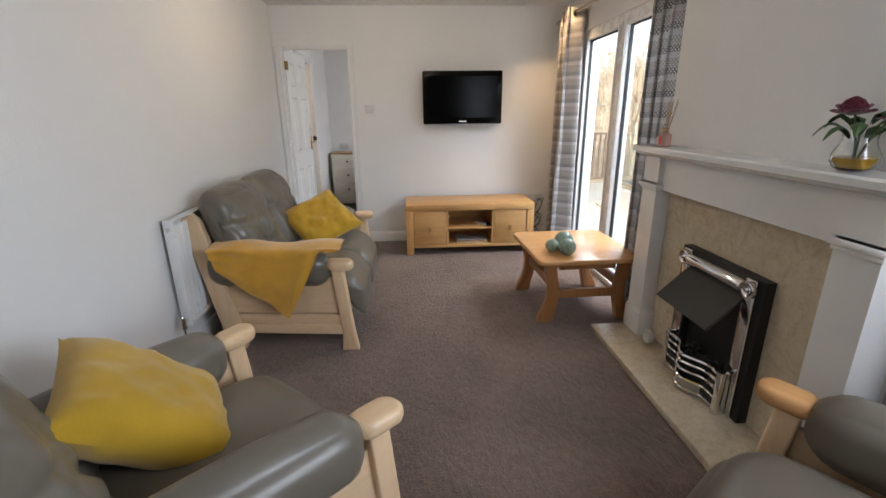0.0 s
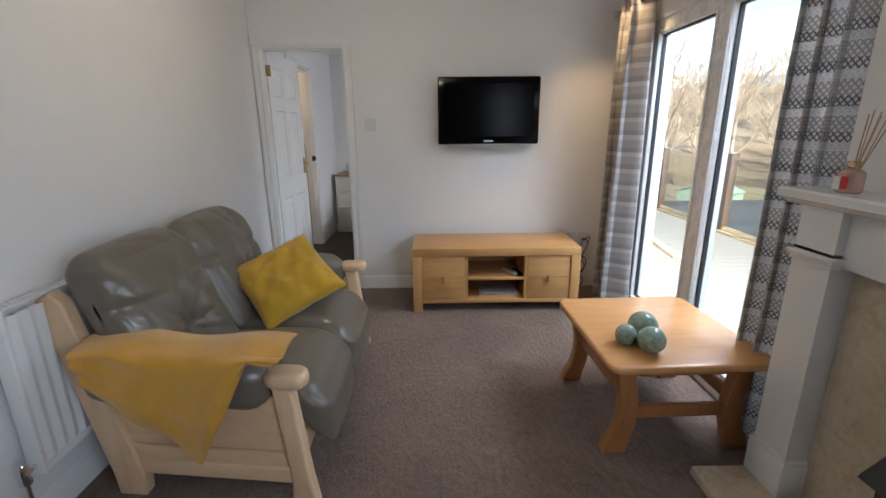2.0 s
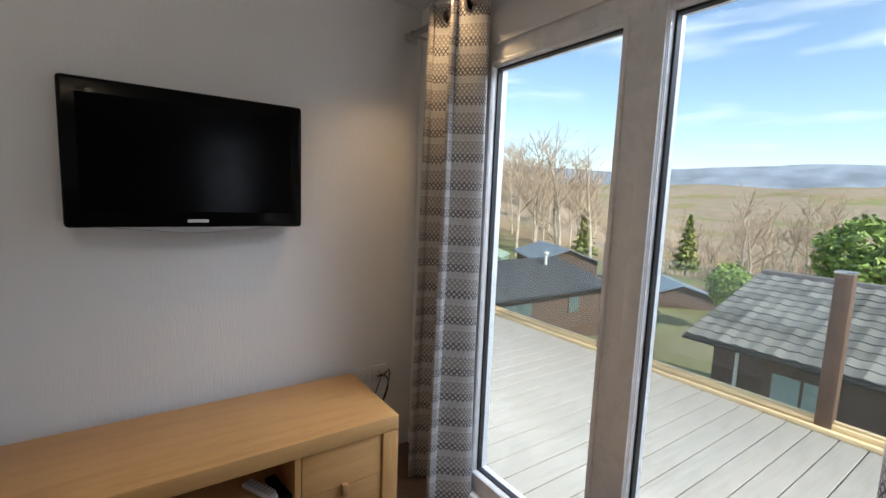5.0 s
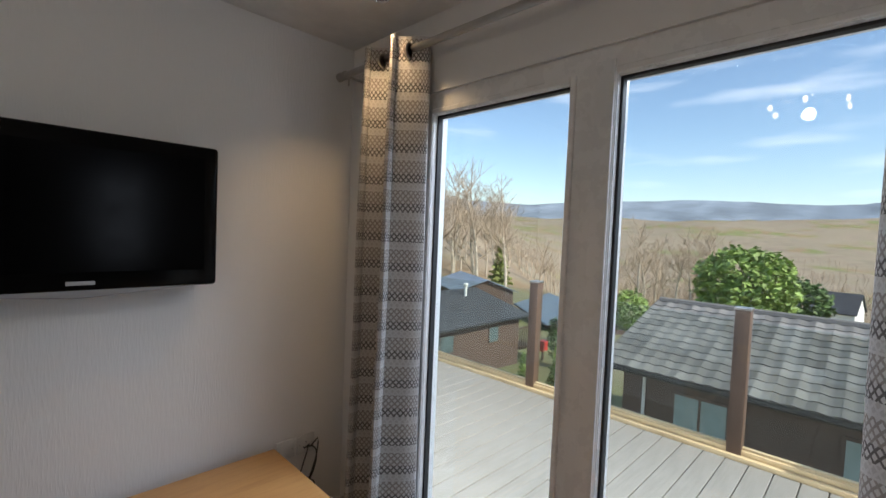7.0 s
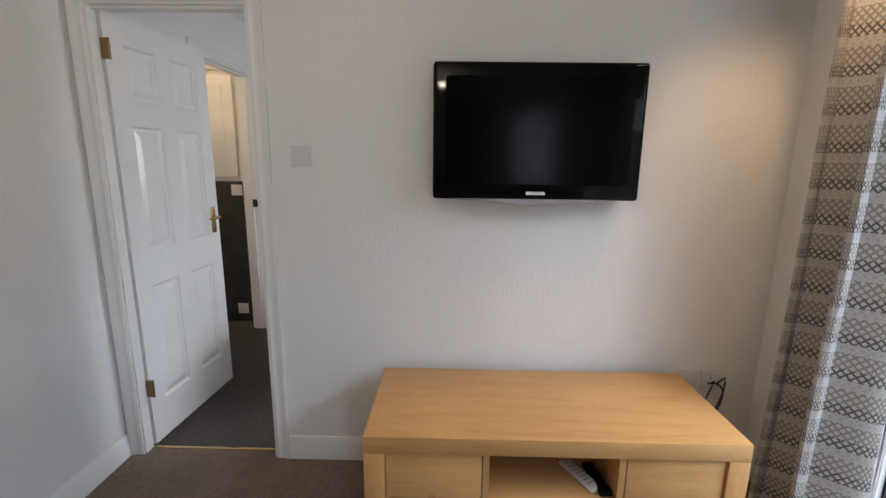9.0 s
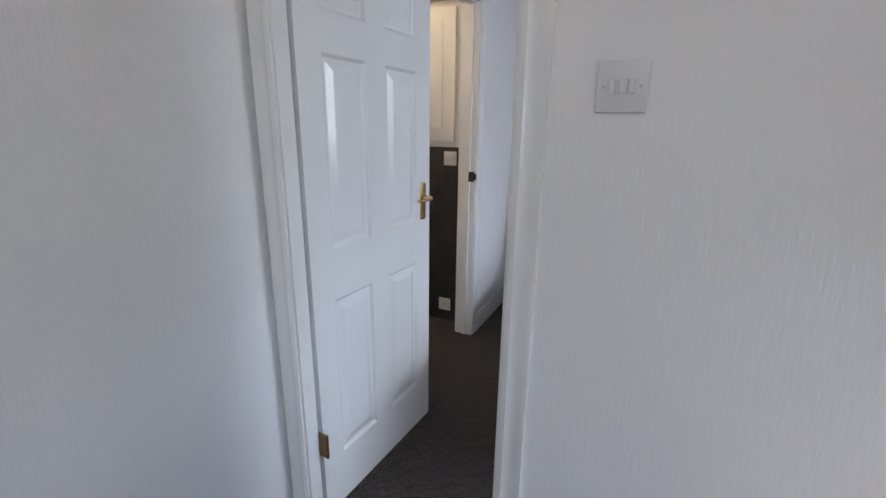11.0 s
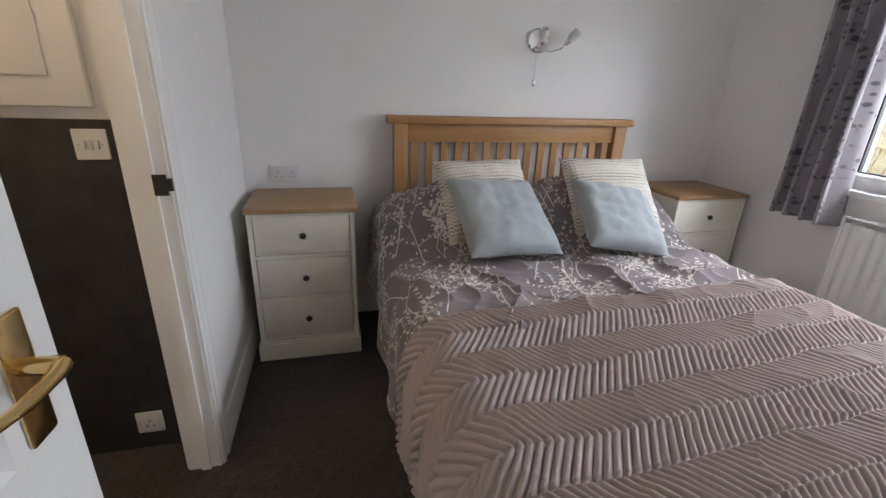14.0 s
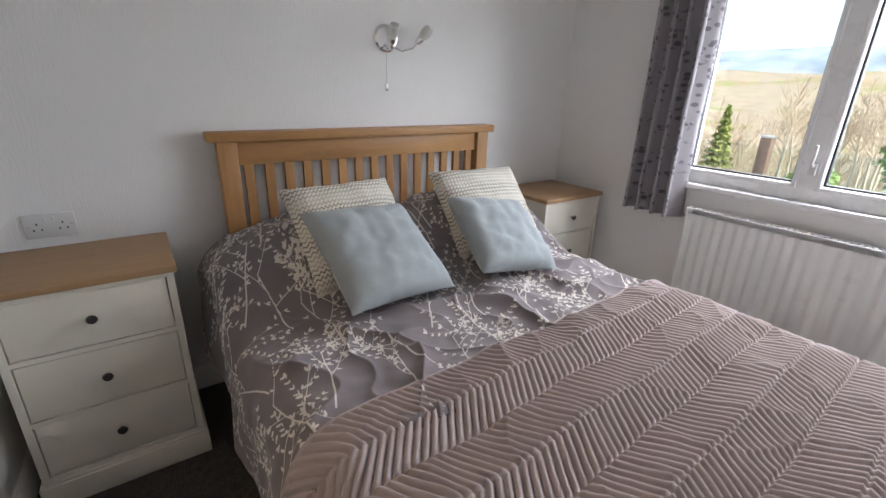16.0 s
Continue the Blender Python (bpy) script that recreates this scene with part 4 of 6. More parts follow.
# ---- radiators ----
def radiator(m, length, height, label, flutes):
    """A panel radiator on a wall, in its own axes: length along +y, front to +x."""
    r = thing("radiator", m, label, "radiator")
    bm = bmesh.new()
    n = flutes * 4
    sheet(bm, n, 1, lambda u, v: (0.075 - (0.009 if int(u * n + 0.5) % 4 in (2, 3) else 0.0), u * length, 0.03 + v * (height - 0.06)))
    sheet(bm, 1, 1, lambda u, v: (0.035, u * length, 0.0 + v * height))
    part("front_panel", bm, M_RADIATOR, r, "pressed steel panel with upright flutes")
    for y in (-0.004, length - 0.012):
        part("side_cover", boxed(0.028, 0.082, y, y + 0.016, 0.0, height, bevel=0.004), M_RADIATOR, r)
    bm = bmesh.new()
    for k in range(2):
        box(bm, 0.030 + 0.040 * k, 0.042 + 0.040 * k, 0.012, length - 0.012, height - 0.006, height, bevel=0.002)
    k = 0.03
    while k < length - 0.03:
        box(bm, 0.042, 0.070, k, k + 0.010, height - 0.005, height - 0.001)
        k += 0.022
    part("top_grille", bm, M_RADIATOR, r, smooth=False)
    part("bottom_edge", boxed(0.034, 0.078, 0.0, length, 0.0, 0.03, bevel=0.006), M_RADIATOR, r)
    part("wall_bracket", boxed(0.0, 0.034, 0.10, length - 0.10, 0.08, 0.12), M_RADIATOR, r)
    bm = lathe(bmesh.new(), [(0.012, 0.0), (0.012, 0.012), (0.006, 0.013)], 16, (0.055, -0.018, height - 0.045), "y")
    part("bleed_valve", bm, M_CHROME, r, "small round chrome plug")
    bm = lathe(bmesh.new(), [(0.010, -0.045), (0.010, 0.0)], 12, (0.055, 0.0, 0.035), "y")
    lathe(bm, [(0.017, -0.03), (0.018, 0.03), (0.012, 0.045)], 14, (0.055, -0.045, 0.03))
    tube(bm, [(0.055, -0.045, 0.0), (0.055, -0.045, -0.20)], 0.0075, 10)
    part("valve", bm, M_CHROME, r, "chrome lockshield valve and pipe")
    return r


radiator(pose(XL, 2.43, 0.240), 1.25, 0.60, "white enamelled panel radiator under the sofa back", 26)

# ---- curtains ----
def curtain_cloth(name, pale, mid, dark):
    """Woven cloth with bands of small dark lozenges on a pale ground. UVs are metres of cloth."""
    m = mat(name, pale, 0.9, 0, 0.1)
    tc = node(m, "ShaderNodeTexCoord")
    sep = node(m, "ShaderNodeSeparateXYZ")
    link(m, tc.outputs["UV"], sep.inputs["Vector"])

    def math_node(op, a, b=None, c=None):
        n = node(m, "ShaderNodeMath")
        n.operation = op
        for k, v in enumerate((a, b, c)):
            if v is None:
                continue
            if isinstance(v, (int, float)):
                n.inputs[k].default_value = v
            else:
                link(m, v, n.inputs[k])
        return n.outputs[0]

    U, V = sep.outputs["X"], sep.outputs["Y"]
    du = math_node("PINGPONG", U, 0.0068)
    dv = math_node("PINGPONG", V, 0.0125)
    lozenge = math_node("ADD", math_node("MULTIPLY", du, 147.0), math_node("MULTIPLY", dv, 80.0))
    dist = math_node("ABSOLUTE", math_node("SUBTRACT", lozenge, 1.0))
    line = math_node("LESS_THAN", dist, 0.34)
    band = math_node("FRACT", math_node("MULTIPLY", V, 1 / 0.118))
    strong = math_node("LESS_THAN", band, 0.30)
    weak = math_node("LESS_THAN", band, 0.75)
    ink = mixed(m, weak, pale, mid)
    ink = mixed(m, strong, ink, dark)
    ground = mixed(m, math_node("MULTIPLY", math_node("GREATER_THAN", band, 0.80), 0.35), pale, mid)
    c = mixed(m, line, ground, ink)
    v = coords(m)
    c = mixed(m, 0.18, c, ramp(m, noise_tex(m, v, 380, 2), [(0.3, tuple(k * 0.4 for k in pale)), (0.7, pale)]))
    paint(m, c)
    bsdf(m).inputs["Sheen Weight"].default_value = 0.2
    t = node(m, "ShaderNodeBsdfTranslucent")
    link(m, c, t.inputs["Color"])
    mx = node(m, "ShaderNodeMixShader", Fac=0.38)
    out = [n for n in m.node_tree.nodes if n.type == "OUTPUT_MATERIAL"][0]
    link(m, bsdf(m).outputs["BSDF"], mx.inputs[1])
    link(m, t.outputs["BSDF"], mx.inputs[2])
    link(m, mx.outputs["Shader"], out.inputs["Surface"])
    bump(m, noise_tex(m, v, 400, 2), 0.25, 0.003)
    return m


M_CURTAIN = curtain_cloth("lozenge_curtain", (0.75, 0.735, 0.72), (0.37, 0.33, 0.30), (0.11, 0.095, 0.09))


def curtain(name, y0, y1, x, z0, z1, folds, depth, material, label, seed=0, flare=0.0, cloth=0.9, eyelets=True):
    """A curtain hung in folds along y. flare: how much wider it stands at the hem."""
    c = thing(name, pose(x, (y0 + y1) / 2, z0), label, "curtain", "curtains")
    half, h = (y1 - y0) / 2, z1 - z0
    bm = bmesh.new()

    def hang(u, v, off=0.0):
        s = 1 - v
        a = (u - 0.5) * 2
        wob = 0.35 * noise.noise(Vector((u * 3, v * 1.2, seed)))
        ph = folds * 2 * math.pi * u + wob * s * 2 + seed
        xx = depth * math.sin(ph) * (0.75 + 0.35 * s) + 0.02 * s * noise.noise(Vector((u * 2.5, v * 2, seed + 5)))
        yy = a * half * (1 + flare * s) + 0.35 * depth * math.sin(2 * ph) + 0.012 * s * noise.noise(Vector((u * 4, v * 3, seed + 9)))
        return (xx + off, yy, v * h)
    sheet(bm, folds * 18, 40, hang, cloth, h)
    sheet(bm, folds * 18, 40, lambda u, v: hang(u, v, 0.004), cloth, h)
    part("cloth", bm, material, c)
    if eyelets:
        for k in range(1, 2 * folds + 1):
            u = (k * math.pi - seed % math.pi) / (2 * math.pi * folds)
            if not 0.02 < u < 0.98:
                continue
            p = Vector(hang(u, 0.975))
            bm = lathe(bmesh.new(), [(0.022, -0.006), (0.030, -0.005), (0.030, 0.006), (0.022, 0.007), (0.022, -0.006)], 20, (p.x, p.y, p.z), "y")
            part("eyelet", bm, M_STEEL, c, "nickel eyelet ring")
    return c


curtain("curtain", 4.285, 4.620, 1.856, 0.018, 2.240, 2, 0.084, M_CURTAIN, "pale patterned eyelet curtain drawn back beside the patio door", 1.57, 0.03)
curtain("curtain", 2.665, 2.985, 1.875, 0.018, 2.240, 3, 0.052, M_CURTAIN, "patterned eyelet curtain drawn back against the chimney breast", 2.0)
curtain("curtain", 0.90, 1.19, 1.885, 0.30, 2.240, 3, 0.036, M_CURTAIN, "patterned eyelet curtain at the side window", 3.0)
rod = thing("curtain_rod", pose(1.866, 0, 2.194), "brushed nickel curtain rod on brackets", "curtain rod")
part("rod", tube(bmesh.new(), [(0, 2.66, 0), (0, 4.825, 0)], 0.0145, 14), M_STEEL, rod)
part("finial", lathe(bmesh.new(), [(0.0145, 4.790), (0.021, 4.794), (0.021, 4.803), (0.018, 4.806), (0.018, 4.834), (0.021, 4.838), (0.021, 4.848), (0.014, 4.856), (0.0, 4.857)], 16, axis="y"), M_STEEL, rod)
for y in (4.77, 2.70):
    bm = tube(bmesh.new(), [(0.0, y, -0.014), (0.05, y, -0.014), (XR - 1.866, y, -0.014)], 0.006, 8)
    box(bm, XR - 1.866 - 0.006, XR - 1.866 - 0.001, y - 0.018, y + 0.018, -0.045, 0.03)
    tube(bm, [(0.0, y, -0.014), (0.0, y, -0.055)], 0.004, 8)
    part("bracket", bm, M_STEEL, rod)


# ---- cushions, throw, ornaments ----
def cushion(m, w, h, t, material, label, seed=0, crumple=0.012, dent=0.0):
    c = single("cushion", pillow(w, h, t, 26, seed, crumple, dent), material, label, "cushion", m=m)
    return c


cushion(pose(-0.17, 3.27, 0.49, -56, -18, 38), 0.46, 0.44, 0.14, M_MUSTARD, "mustard yellow scatter cushion lying on the sofa", 1, 0.020)
cushion(pose(-0.285, 1.07, 0.535, -86, 40, 33), 0.50, 0.49, 0.19, M_MUSTARD, "plump mustard yellow cushion leaning in the armchair", 2, 0.012)
cushion(pose(1.50, 0.63, 0.46, -34, 0, 225), 0.44, 0.42, 0.15, M_MUSTARD, "mustard yellow cushion in the armchair by the hearth", 3)

# throw over the arm of the sofa: over the pad and down the outer side in a point
bm = bmesh.new()


def throw_at(u, v, off=0.0):
    # u along the arm (back to front), v across it from the seat side, over the pad, down outside
    a = v * 0.62
    yi = 2.67
    if a < 0.16:
        y, z = yi - a, 0.650 + 0.010 * math.sin(a / 0.16 * math.pi)
    else:
        k = min(1, (a - 0.16) / 0.10)
        y, z = yi - 0.16 - 0.045 * math.sin(k * math.pi / 2), 0.650 - 0.05 * (1 - math.cos(k * math.pi / 2)) - max(0, a - 0.26)
    point = 0.30 + 0.70 * u / 0.58 if u < 0.58 else 1 - 0.97 * min(1, (u - 0.58) / 0.30)
    drop = min(1.0, point)
    if a > 0.20:
        z = 0.650 - (0.650 - z) * drop
    x = -0.76 + 0.74 * u + (0.10 * (0.5 - u)) * max(0, v - 0.3)
    q = Vector((x * 5, v * 3, 1))
    w = 0.014 * noise.noise(q) + 0.008 * noise.noise(q * 2.3) + 0.012 * math.sin(u * 16 + v * 4) * max(0, v - 0.25)
    return (x, y - w - off - 0.10 * (x + 0.40), z + 0.4 * abs(w) + off * 0.6 + 0.012 * math.sin(u * 9) * (1 - v))


sheet(bm, 46, 40, throw_at)
sheet(bm, 46, 40, lambda u, v: throw_at(u, v, 0.010))
single("throw_blanket", bm, M_THROW, "mustard fleece throw draped over the sofa arm", "blanket")

M_BALL = plain("sage_crackle_glaze", (0.25, 0.33, 0.26), 0.14, vary=0.25, scale=40, grain=0.0)
cr = node(M_BALL, "ShaderNodeTexVoronoi", Scale=55.0)
cr.feature = "DISTANCE_TO_EDGE"
link(M_BALL, coords(M_BALL), cr.inputs["Vector"])
bump(M_BALL, cr.outputs["Distance"], 0.25, 0.004)
for x, y, r in ((1.312, 2.900, 0.046), (1.405, 2.948, 0.064), (1.388, 2.825, 0.057)):
    bm = lathe(bmesh.new(), [(max(1e-4, r * math.sin(math.pi * k / 20)), -r * math.cos(math.pi * k / 20)) for k in range(21)], 32)
    single("ornament_ball", bm, M_BALL, "sage green crackle-glazed ceramic ball on the coffee table", "ornament", "balls on the coffee table", pose(x, y, 0.452 + r))


# ---- switches, sockets, cables, small things ----
def face_plate(name, m, w, h, label, kind, category):
    """An electrical plate in its own xz plane, facing -y."""
    p = thing(name, m, label, category)
    part("plate", boxed(-w / 2, w / 2, -0.010, 0.0, -h / 2, h / 2, bevel=0.003), M_PLASTIC, p)
    if kind == "switch":
        for k in (-1, 0, 1):
            part("rocker", boxed(k * 0.017 - 0.006, k * 0.017 + 0.006, -0.015, -0.009, -0.013, 0.013, bevel=0.002), M_PLASTIC, p)
    if kind in ("double", "single"):
        for k in (-1, 1) if kind == "double" else (0,):
            bm = bmesh.new()
            box(bm, k * 0.036 - 0.002, k * 0.036 + 0.002, -0.0112, -0.009, 0.004, 0.012)
            for s in (-1, 1):
                box(bm, k * 0.036 + s * 0.011 - 0.003, k * 0.036 + s * 0.011 + 0.003, -0.0112, -0.009, -0.016, -0.011)
            part("pin_holes", bm, M_BLACK, p, "dark pin slots", False)
            part("rocker", boxed(k * 0.012 - 0.005, k * 0.012 + 0.005, -0.0145, -0.009, 0.018, 0.032, bevel=0.002), M_PLASTIC, p)
    for s in (-1, 1):
        part("screw", lathe(bmesh.new(), [(0.003, -0.0115), (0.003, -0.009)], 10, (s * (w / 2 - 0.013), 0, 0), "y"), M_STEEL, p)
    return p


face_plate("light_switch", pose(-0.042, YT, 1.405), 0.088, 0.088, "white three-gang light switch on the wall", "switch", "switch")
face_plate("wall_socket", pose(1.755, YT, 0.445), 0.088, 0.088, "white single wall socket beside the tv unit", "single", "socket")
face_plate("wall_socket", pose(1.655, YT, 0.445), 0.088, 0.088, "white aerial socket behind the tv unit", "blank", "socket")
face_plate("wall_socket", pose(-0.738, YH, 0.860), 0.148, 0.088, "white double wall socket above the bedside chest", "double", "socket")
for k, (dx, sag) in enumerate(((0.0, 0.0), (0.018, 0.03), (-0.014, 0.015))):
    pts = [(1.755 + dx, YT - 0.02, 0.43)]
    for q in range(1, 40):
        s = q / 39
        pts.append((1.755 + dx - 0.05 * s + 0.045 * math.sin(s * 15 + k), YT - 0.035 - 0.05 * s + 0.025 * math.cos(s * 15), 0.43 - 0.40 * s ** 0.8 + 0.05 * math.sin(s * 17 + k) * (1 - s)))
    single("cable", tube(bmesh.new(), pts, 0.0035, 6), M_CABLE, "black power cable looped from the wall socket", "cable", "cables behind the tv unit")
rem = thing("remote_control", pose(1.06, 4.44, 0.2725, 0, 0, 28), "silver-grey television remote control on the shelf", "remote control")
part("case", boxed(-0.024, 0.024, -0.085, 0.085, 0.0, 0.020, bevel=0.008, seg=3), M_PLASTIC, rem)
for k in range(6):
    for q in (-1, 0, 1):
        part("button", boxed(q * 0.013 - 0.004, q * 0.013 + 0.004, -0.06 + k * 0.018, -0.052 + k * 0.018, 0.0198, 0.0215), M_GREY_PLASTIC, rem)
rem2 = thing("remote_control", pose(1.115, 4.42, 0.2725, 0, 0, 8), "black remote control on the shelf", "remote control")
part("case", boxed(-0.022, 0.022, -0.080, 0.080, 0.0, 0.022, bevel=0.007, seg=3), M_TV, rem2)
box_ = thing("set_top_box", pose(0.96, 4.47, 0.0985), "slim silver and black set-top box on the lower shelf", "set-top box")
part("case", boxed(-0.15, 0.15, -0.10, 0.10, 0.0, 0.036, bevel=0.003), M_GREY_PLASTIC, box_)
part("front_panel", boxed(-0.146, 0.146, -0.104, -0.1005, 0.004, 0.032, bevel=0.001), M_CHROME, box_)

# ceiling lights: one recessed spot by the patio door, and a six-lamp fitting
def spot(x, y, watts):
    s = thing("ceiling_spot", pose(x, y, CEIL), "recessed warm white ceiling spotlight", "ceiling light", "ceiling spots")
    part("bezel", lathe(bmesh.new(), [(0.030, -0.001), (0.042, -0.002), (0.043, -0.006), (0.032, -0.009), (0.030, -0.004)], 28), M_CHROME, s)
    part("lens", lathe(bmesh.new(), [(0.0, -0.003), (0.0295, -0.003), (0.0295, -0.001)], 24), M_BULB, s, "glowing lens")
    lamp = new("spot_beam", bpy.data.lights.new("spot_beam", "SPOT"))
    lamp.data.energy, lamp.data.color, lamp.data.spot_size, lamp.data.spot_blend, lamp.data.shadow_soft_size = watts, (1.0, 0.66, 0.34), radians(105), 0.7, 0.03
    lamp.matrix_world = look((x, y, CEIL - 0.02), (x, y, 0))
    return s


spot(1.725, 4.36, 9)
fit = thing("ceiling_light", pose(0.10, 3.30, CEIL), "chrome ceiling light with six lit glass lamps", "ceiling light")
part("rose", lathe(bmesh.new(), [(0.0, -0.03), (0.055, -0.028), (0.06, -0.001)], 28), M_CHROME, fit)
for k in range(6):
    a = math.pi * k / 3
    e = Vector((0.19 * math.cos(a), 0.19 * math.sin(a), -0.10))
    arm = part("arm", tube(bmesh.new(), [(0, 0, -0.02), (e.x * 0.5, e.y * 0.5, -0.045), (e.x, e.y, -0.05), (e.x, e.y, -0.075)], 0.006, 8), M_CHROME, fit)
    part("lamp_glass", lathe(bmesh.new(), [(0.004, -0.075), (0.008, -0.080), (0.010, -0.092), (0.008, -0.104), (0.0, -0.107)], 18, (e.x, e.y, 0)), M_BULB, fit, "lit frosted glass")
glow = new("ceiling_light_glow", bpy.data.lights.new("ceiling_light_glow", "POINT"))
glow.data.energy, glow.data.color, glow.data.shadow_soft_size = 3.2, (1.0, 0.84, 0.66), 0.03
glow.location = (0.10, 3.30, CEIL - 0.13)

# ---- bedroom ----
def bedside(m, label):
    """A three-drawer chest; local origin at the middle of its base, front to -y."""
    c = thing("bedside_chest", m, label, "bedside table", "bedside chests")
    w, d = 0.238, 0.205
    part("top", boxed(-w - 0.012, w + 0.012, -d - 0.012, d, 0.764, 0.788, bevel=0.004), M_NS_TOP, c, "oak-stained wooden top")
    for dims in ((-w, -w + 0.022, -d, d - 0.004, 0.102, 0.763), (w - 0.022, w, -d, d - 0.004, 0.102, 0.763), (-w + 0.022, w - 0.022, d - 0.016, d - 0.006, 0.102, 0.763)):
        part("carcass_panel", boxed(*dims), M_CREAM, c, smooth=False)
    for z in (0.102, 0.322, 0.544, 0.747):
        part("rail", boxed(-w + 0.022, w - 0.022, -d, d - 0.017, z, z + 0.016), M_CREAM, c, smooth=False)
    bm = boxed(-w - 0.012, w + 0.012, -d - 0.012, d, 0.0, 0.090, bevel=0.003)
    box(bm, -w - 0.006, w + 0.006, -d - 0.006, d - 0.001, 0.090, 0.101, bevel=0.004)
    part("plinth", bm, M_CREAM, c)
    for z in (0.121, 0.341, 0.563):
        h = 0.199 if z < 0.5 else 0.182
        dr = part("drawer", boxed(-w + 0.025, w - 0.025, -d + 0.004, -d + 0.024, z, z + h, bevel=0.002), M_CREAM, c)
        bm = lathe(bmesh.new(), [(0.0, -0.026), (0.012, -0.024), (0.0155, -0.018), (0.012, -0.011), (0.006, -0.008), (0.006, 0.0)], 20, (0, -d + 0.004, z + h / 2 + 0.002), "y")
        part("knob", bm, M_BLACK_METAL, dr, "round black knob")
    return c


chest = bedside(pose(-0.642, 7.325, 0), "cream painted three-drawer bedside chest with an oak top")
copy_thing(chest, pose(1.660, 7.345, 0))

# bed frame
BX = 0.532
bed = thing("bed", pose(BX, 7.495, 0), "wooden double bed with a slatted headboard", "bed")
part("cap_rail", boxed(-0.735, 0.735, -0.045, 0.045, 1.138, 1.176, bevel=0.005), M_HEADBOARD, bed)
part("top_rail", boxed(-0.625, 0.625, -0.014, 0.014, 1.040, 1.1375, bevel=0.003), M_HEADBOARD, bed)
part("lower_rail", boxed(-0.625, 0.625, -0.014, 0.014, 0.42, 0.56, bevel=0.003), M_HEADBOARD, bed)
for s in (-1, 1):
    a, b = sorted((s * 0.70, s * 0.626))
    part("bed_post", boxed(a, b, -0.035, 0.035, 0.0, 1.1375, bevel=0.004), M_HEADBOARD_Z, bed)
    a, b = sorted((s * 0.70, s * 0.650))
    part("side_rail", boxed(a, b, -1.93, -0.036, 0.22, 0.38, bevel=0.004), M_HEADBOARD, bed)
    part("foot_post", boxed(*sorted((s * 0.70, s * 0.63)), -1.99, -1.931, 0.0, 0.42, bevel=0.004), M_HEADBOARD_Z, bed)
part("foot_rail", boxed(-0.629, 0.629, -1.98, -1.945, 0.22, 0.40, bevel=0.004), M_HEADBOARD, bed)
for k in range(15):
    x = -0.585 + 1.17 * k / 14
    part("slat", boxed(x - 0.019, x + 0.019, -0.010, 0.010, 0.561, 1.0395), M_HEADBOARD_Z, bed)
M_SHEET = fabric("white_cotton", (0.72, 0.71, 0.69))
single("mattress", soft_box(1.36, 1.88, 0.22, 0.05, 8), M_SHEET, "white mattress on the wooden bed", "mattress", m=pose(BX, 6.50, 0.47))

# duvet: rises over the pillows at the head, hangs down at both sides
rng = random.Random(21)
HW, RAD = 0.695, 0.13


def smooth(a, b, x):
    t = max(0.0, min(1.0, (x - a) / (b - a)))
    return t * t * (3 - 2 * t)


def bed_top(x, y):
    """The height of the covers over the bed."""
    hump = 0.25 * smooth(6.72, 7.14, y) * (1 - 0.25 * smooth(7.24, 7.40, y)) * (1 - 0.30 * smooth(0.45, 0.76, abs(x - BX)))
    split = -0.05 * math.exp(-((x - BX) / 0.08) ** 2) * smooth(6.8, 7.1, y)
    return 0.600 + hump + split


def cover_point(a, y, lift, wrinkle, low):
    """A point of a cover; a is the distance along the cloth from the bed's middle line."""
    s = 1 if a >= 0 else -1
    d = abs(a)
    arc = RAD * math.pi / 2
    if d < HW:
        x, fall, out = d, 0.0, 0.0
    elif d < HW + arc:
        k = (d - HW) / RAD
        x, fall, out = HW + RAD * math.sin(k), RAD * (1 - math.cos(k)), math.sin(k)
    else:
        x, fall, out = HW + RAD + 0.06 * (d - HW - arc), RAD + d - HW - arc, 1.0
    z = bed_top(BX + s * min(x, HW + 0.06), y) - fall
    q = Vector((a * 3.2, y * 3.2, low))
    w = wrinkle * (noise.noise(q) + 0.55 * noise.noise(q * 2.4) + 0.3 * noise.noise(q * 5))
    fold = 1 - abs(math.sin(a * 8 + y * 3 + 4.0 * noise.noise(q * 0.8)))
    ruck = wrinkle * 1.1 * fold ** 3 * smooth(6.05, 6.3, y) * smooth(7.0, 6.6, y) + wrinkle * 0.5 * (1 - abs(noise.noise(q * 1.7)) * 2) ** 5
    hang = 0.030 * math.sin(y * 17 + 2 * noise.noise(Vector((y * 2, 1, low)))) * max(0, (fall - 0.15)) * 2
    return Vector((BX + s * (x + out * (lift + w) + hang), y + 0.075, max(0.035, z + (1 - out) * (lift + w + ruck))))


def grid_object(name, P, material, label, category, attribute=None):
    """A cloth from a grid of points, with an optional value at each of them."""
    nv, nu = len(P), len(P[0])
    verts = [tuple(p) for row in P for p in row]
    faces = [(j * nu + i, j * nu + i + 1, (j + 1) * nu + i + 1, (j + 1) * nu + i) for j in range(nv - 1) for i in range(nu - 1)]
    me = bpy.data.meshes.new(name)
    me.from_pydata(verts, [], faces)
    me.materials.append(material)
    me.shade_smooth()
    if attribute is not None:
        att = me.attributes.new("print", "FLOAT", "POINT")
        att.data.foreach_set("value", np.ascontiguousarray(attribute, dtype=np.float32).ravel())
    return tagged(new(name, me), label, category)


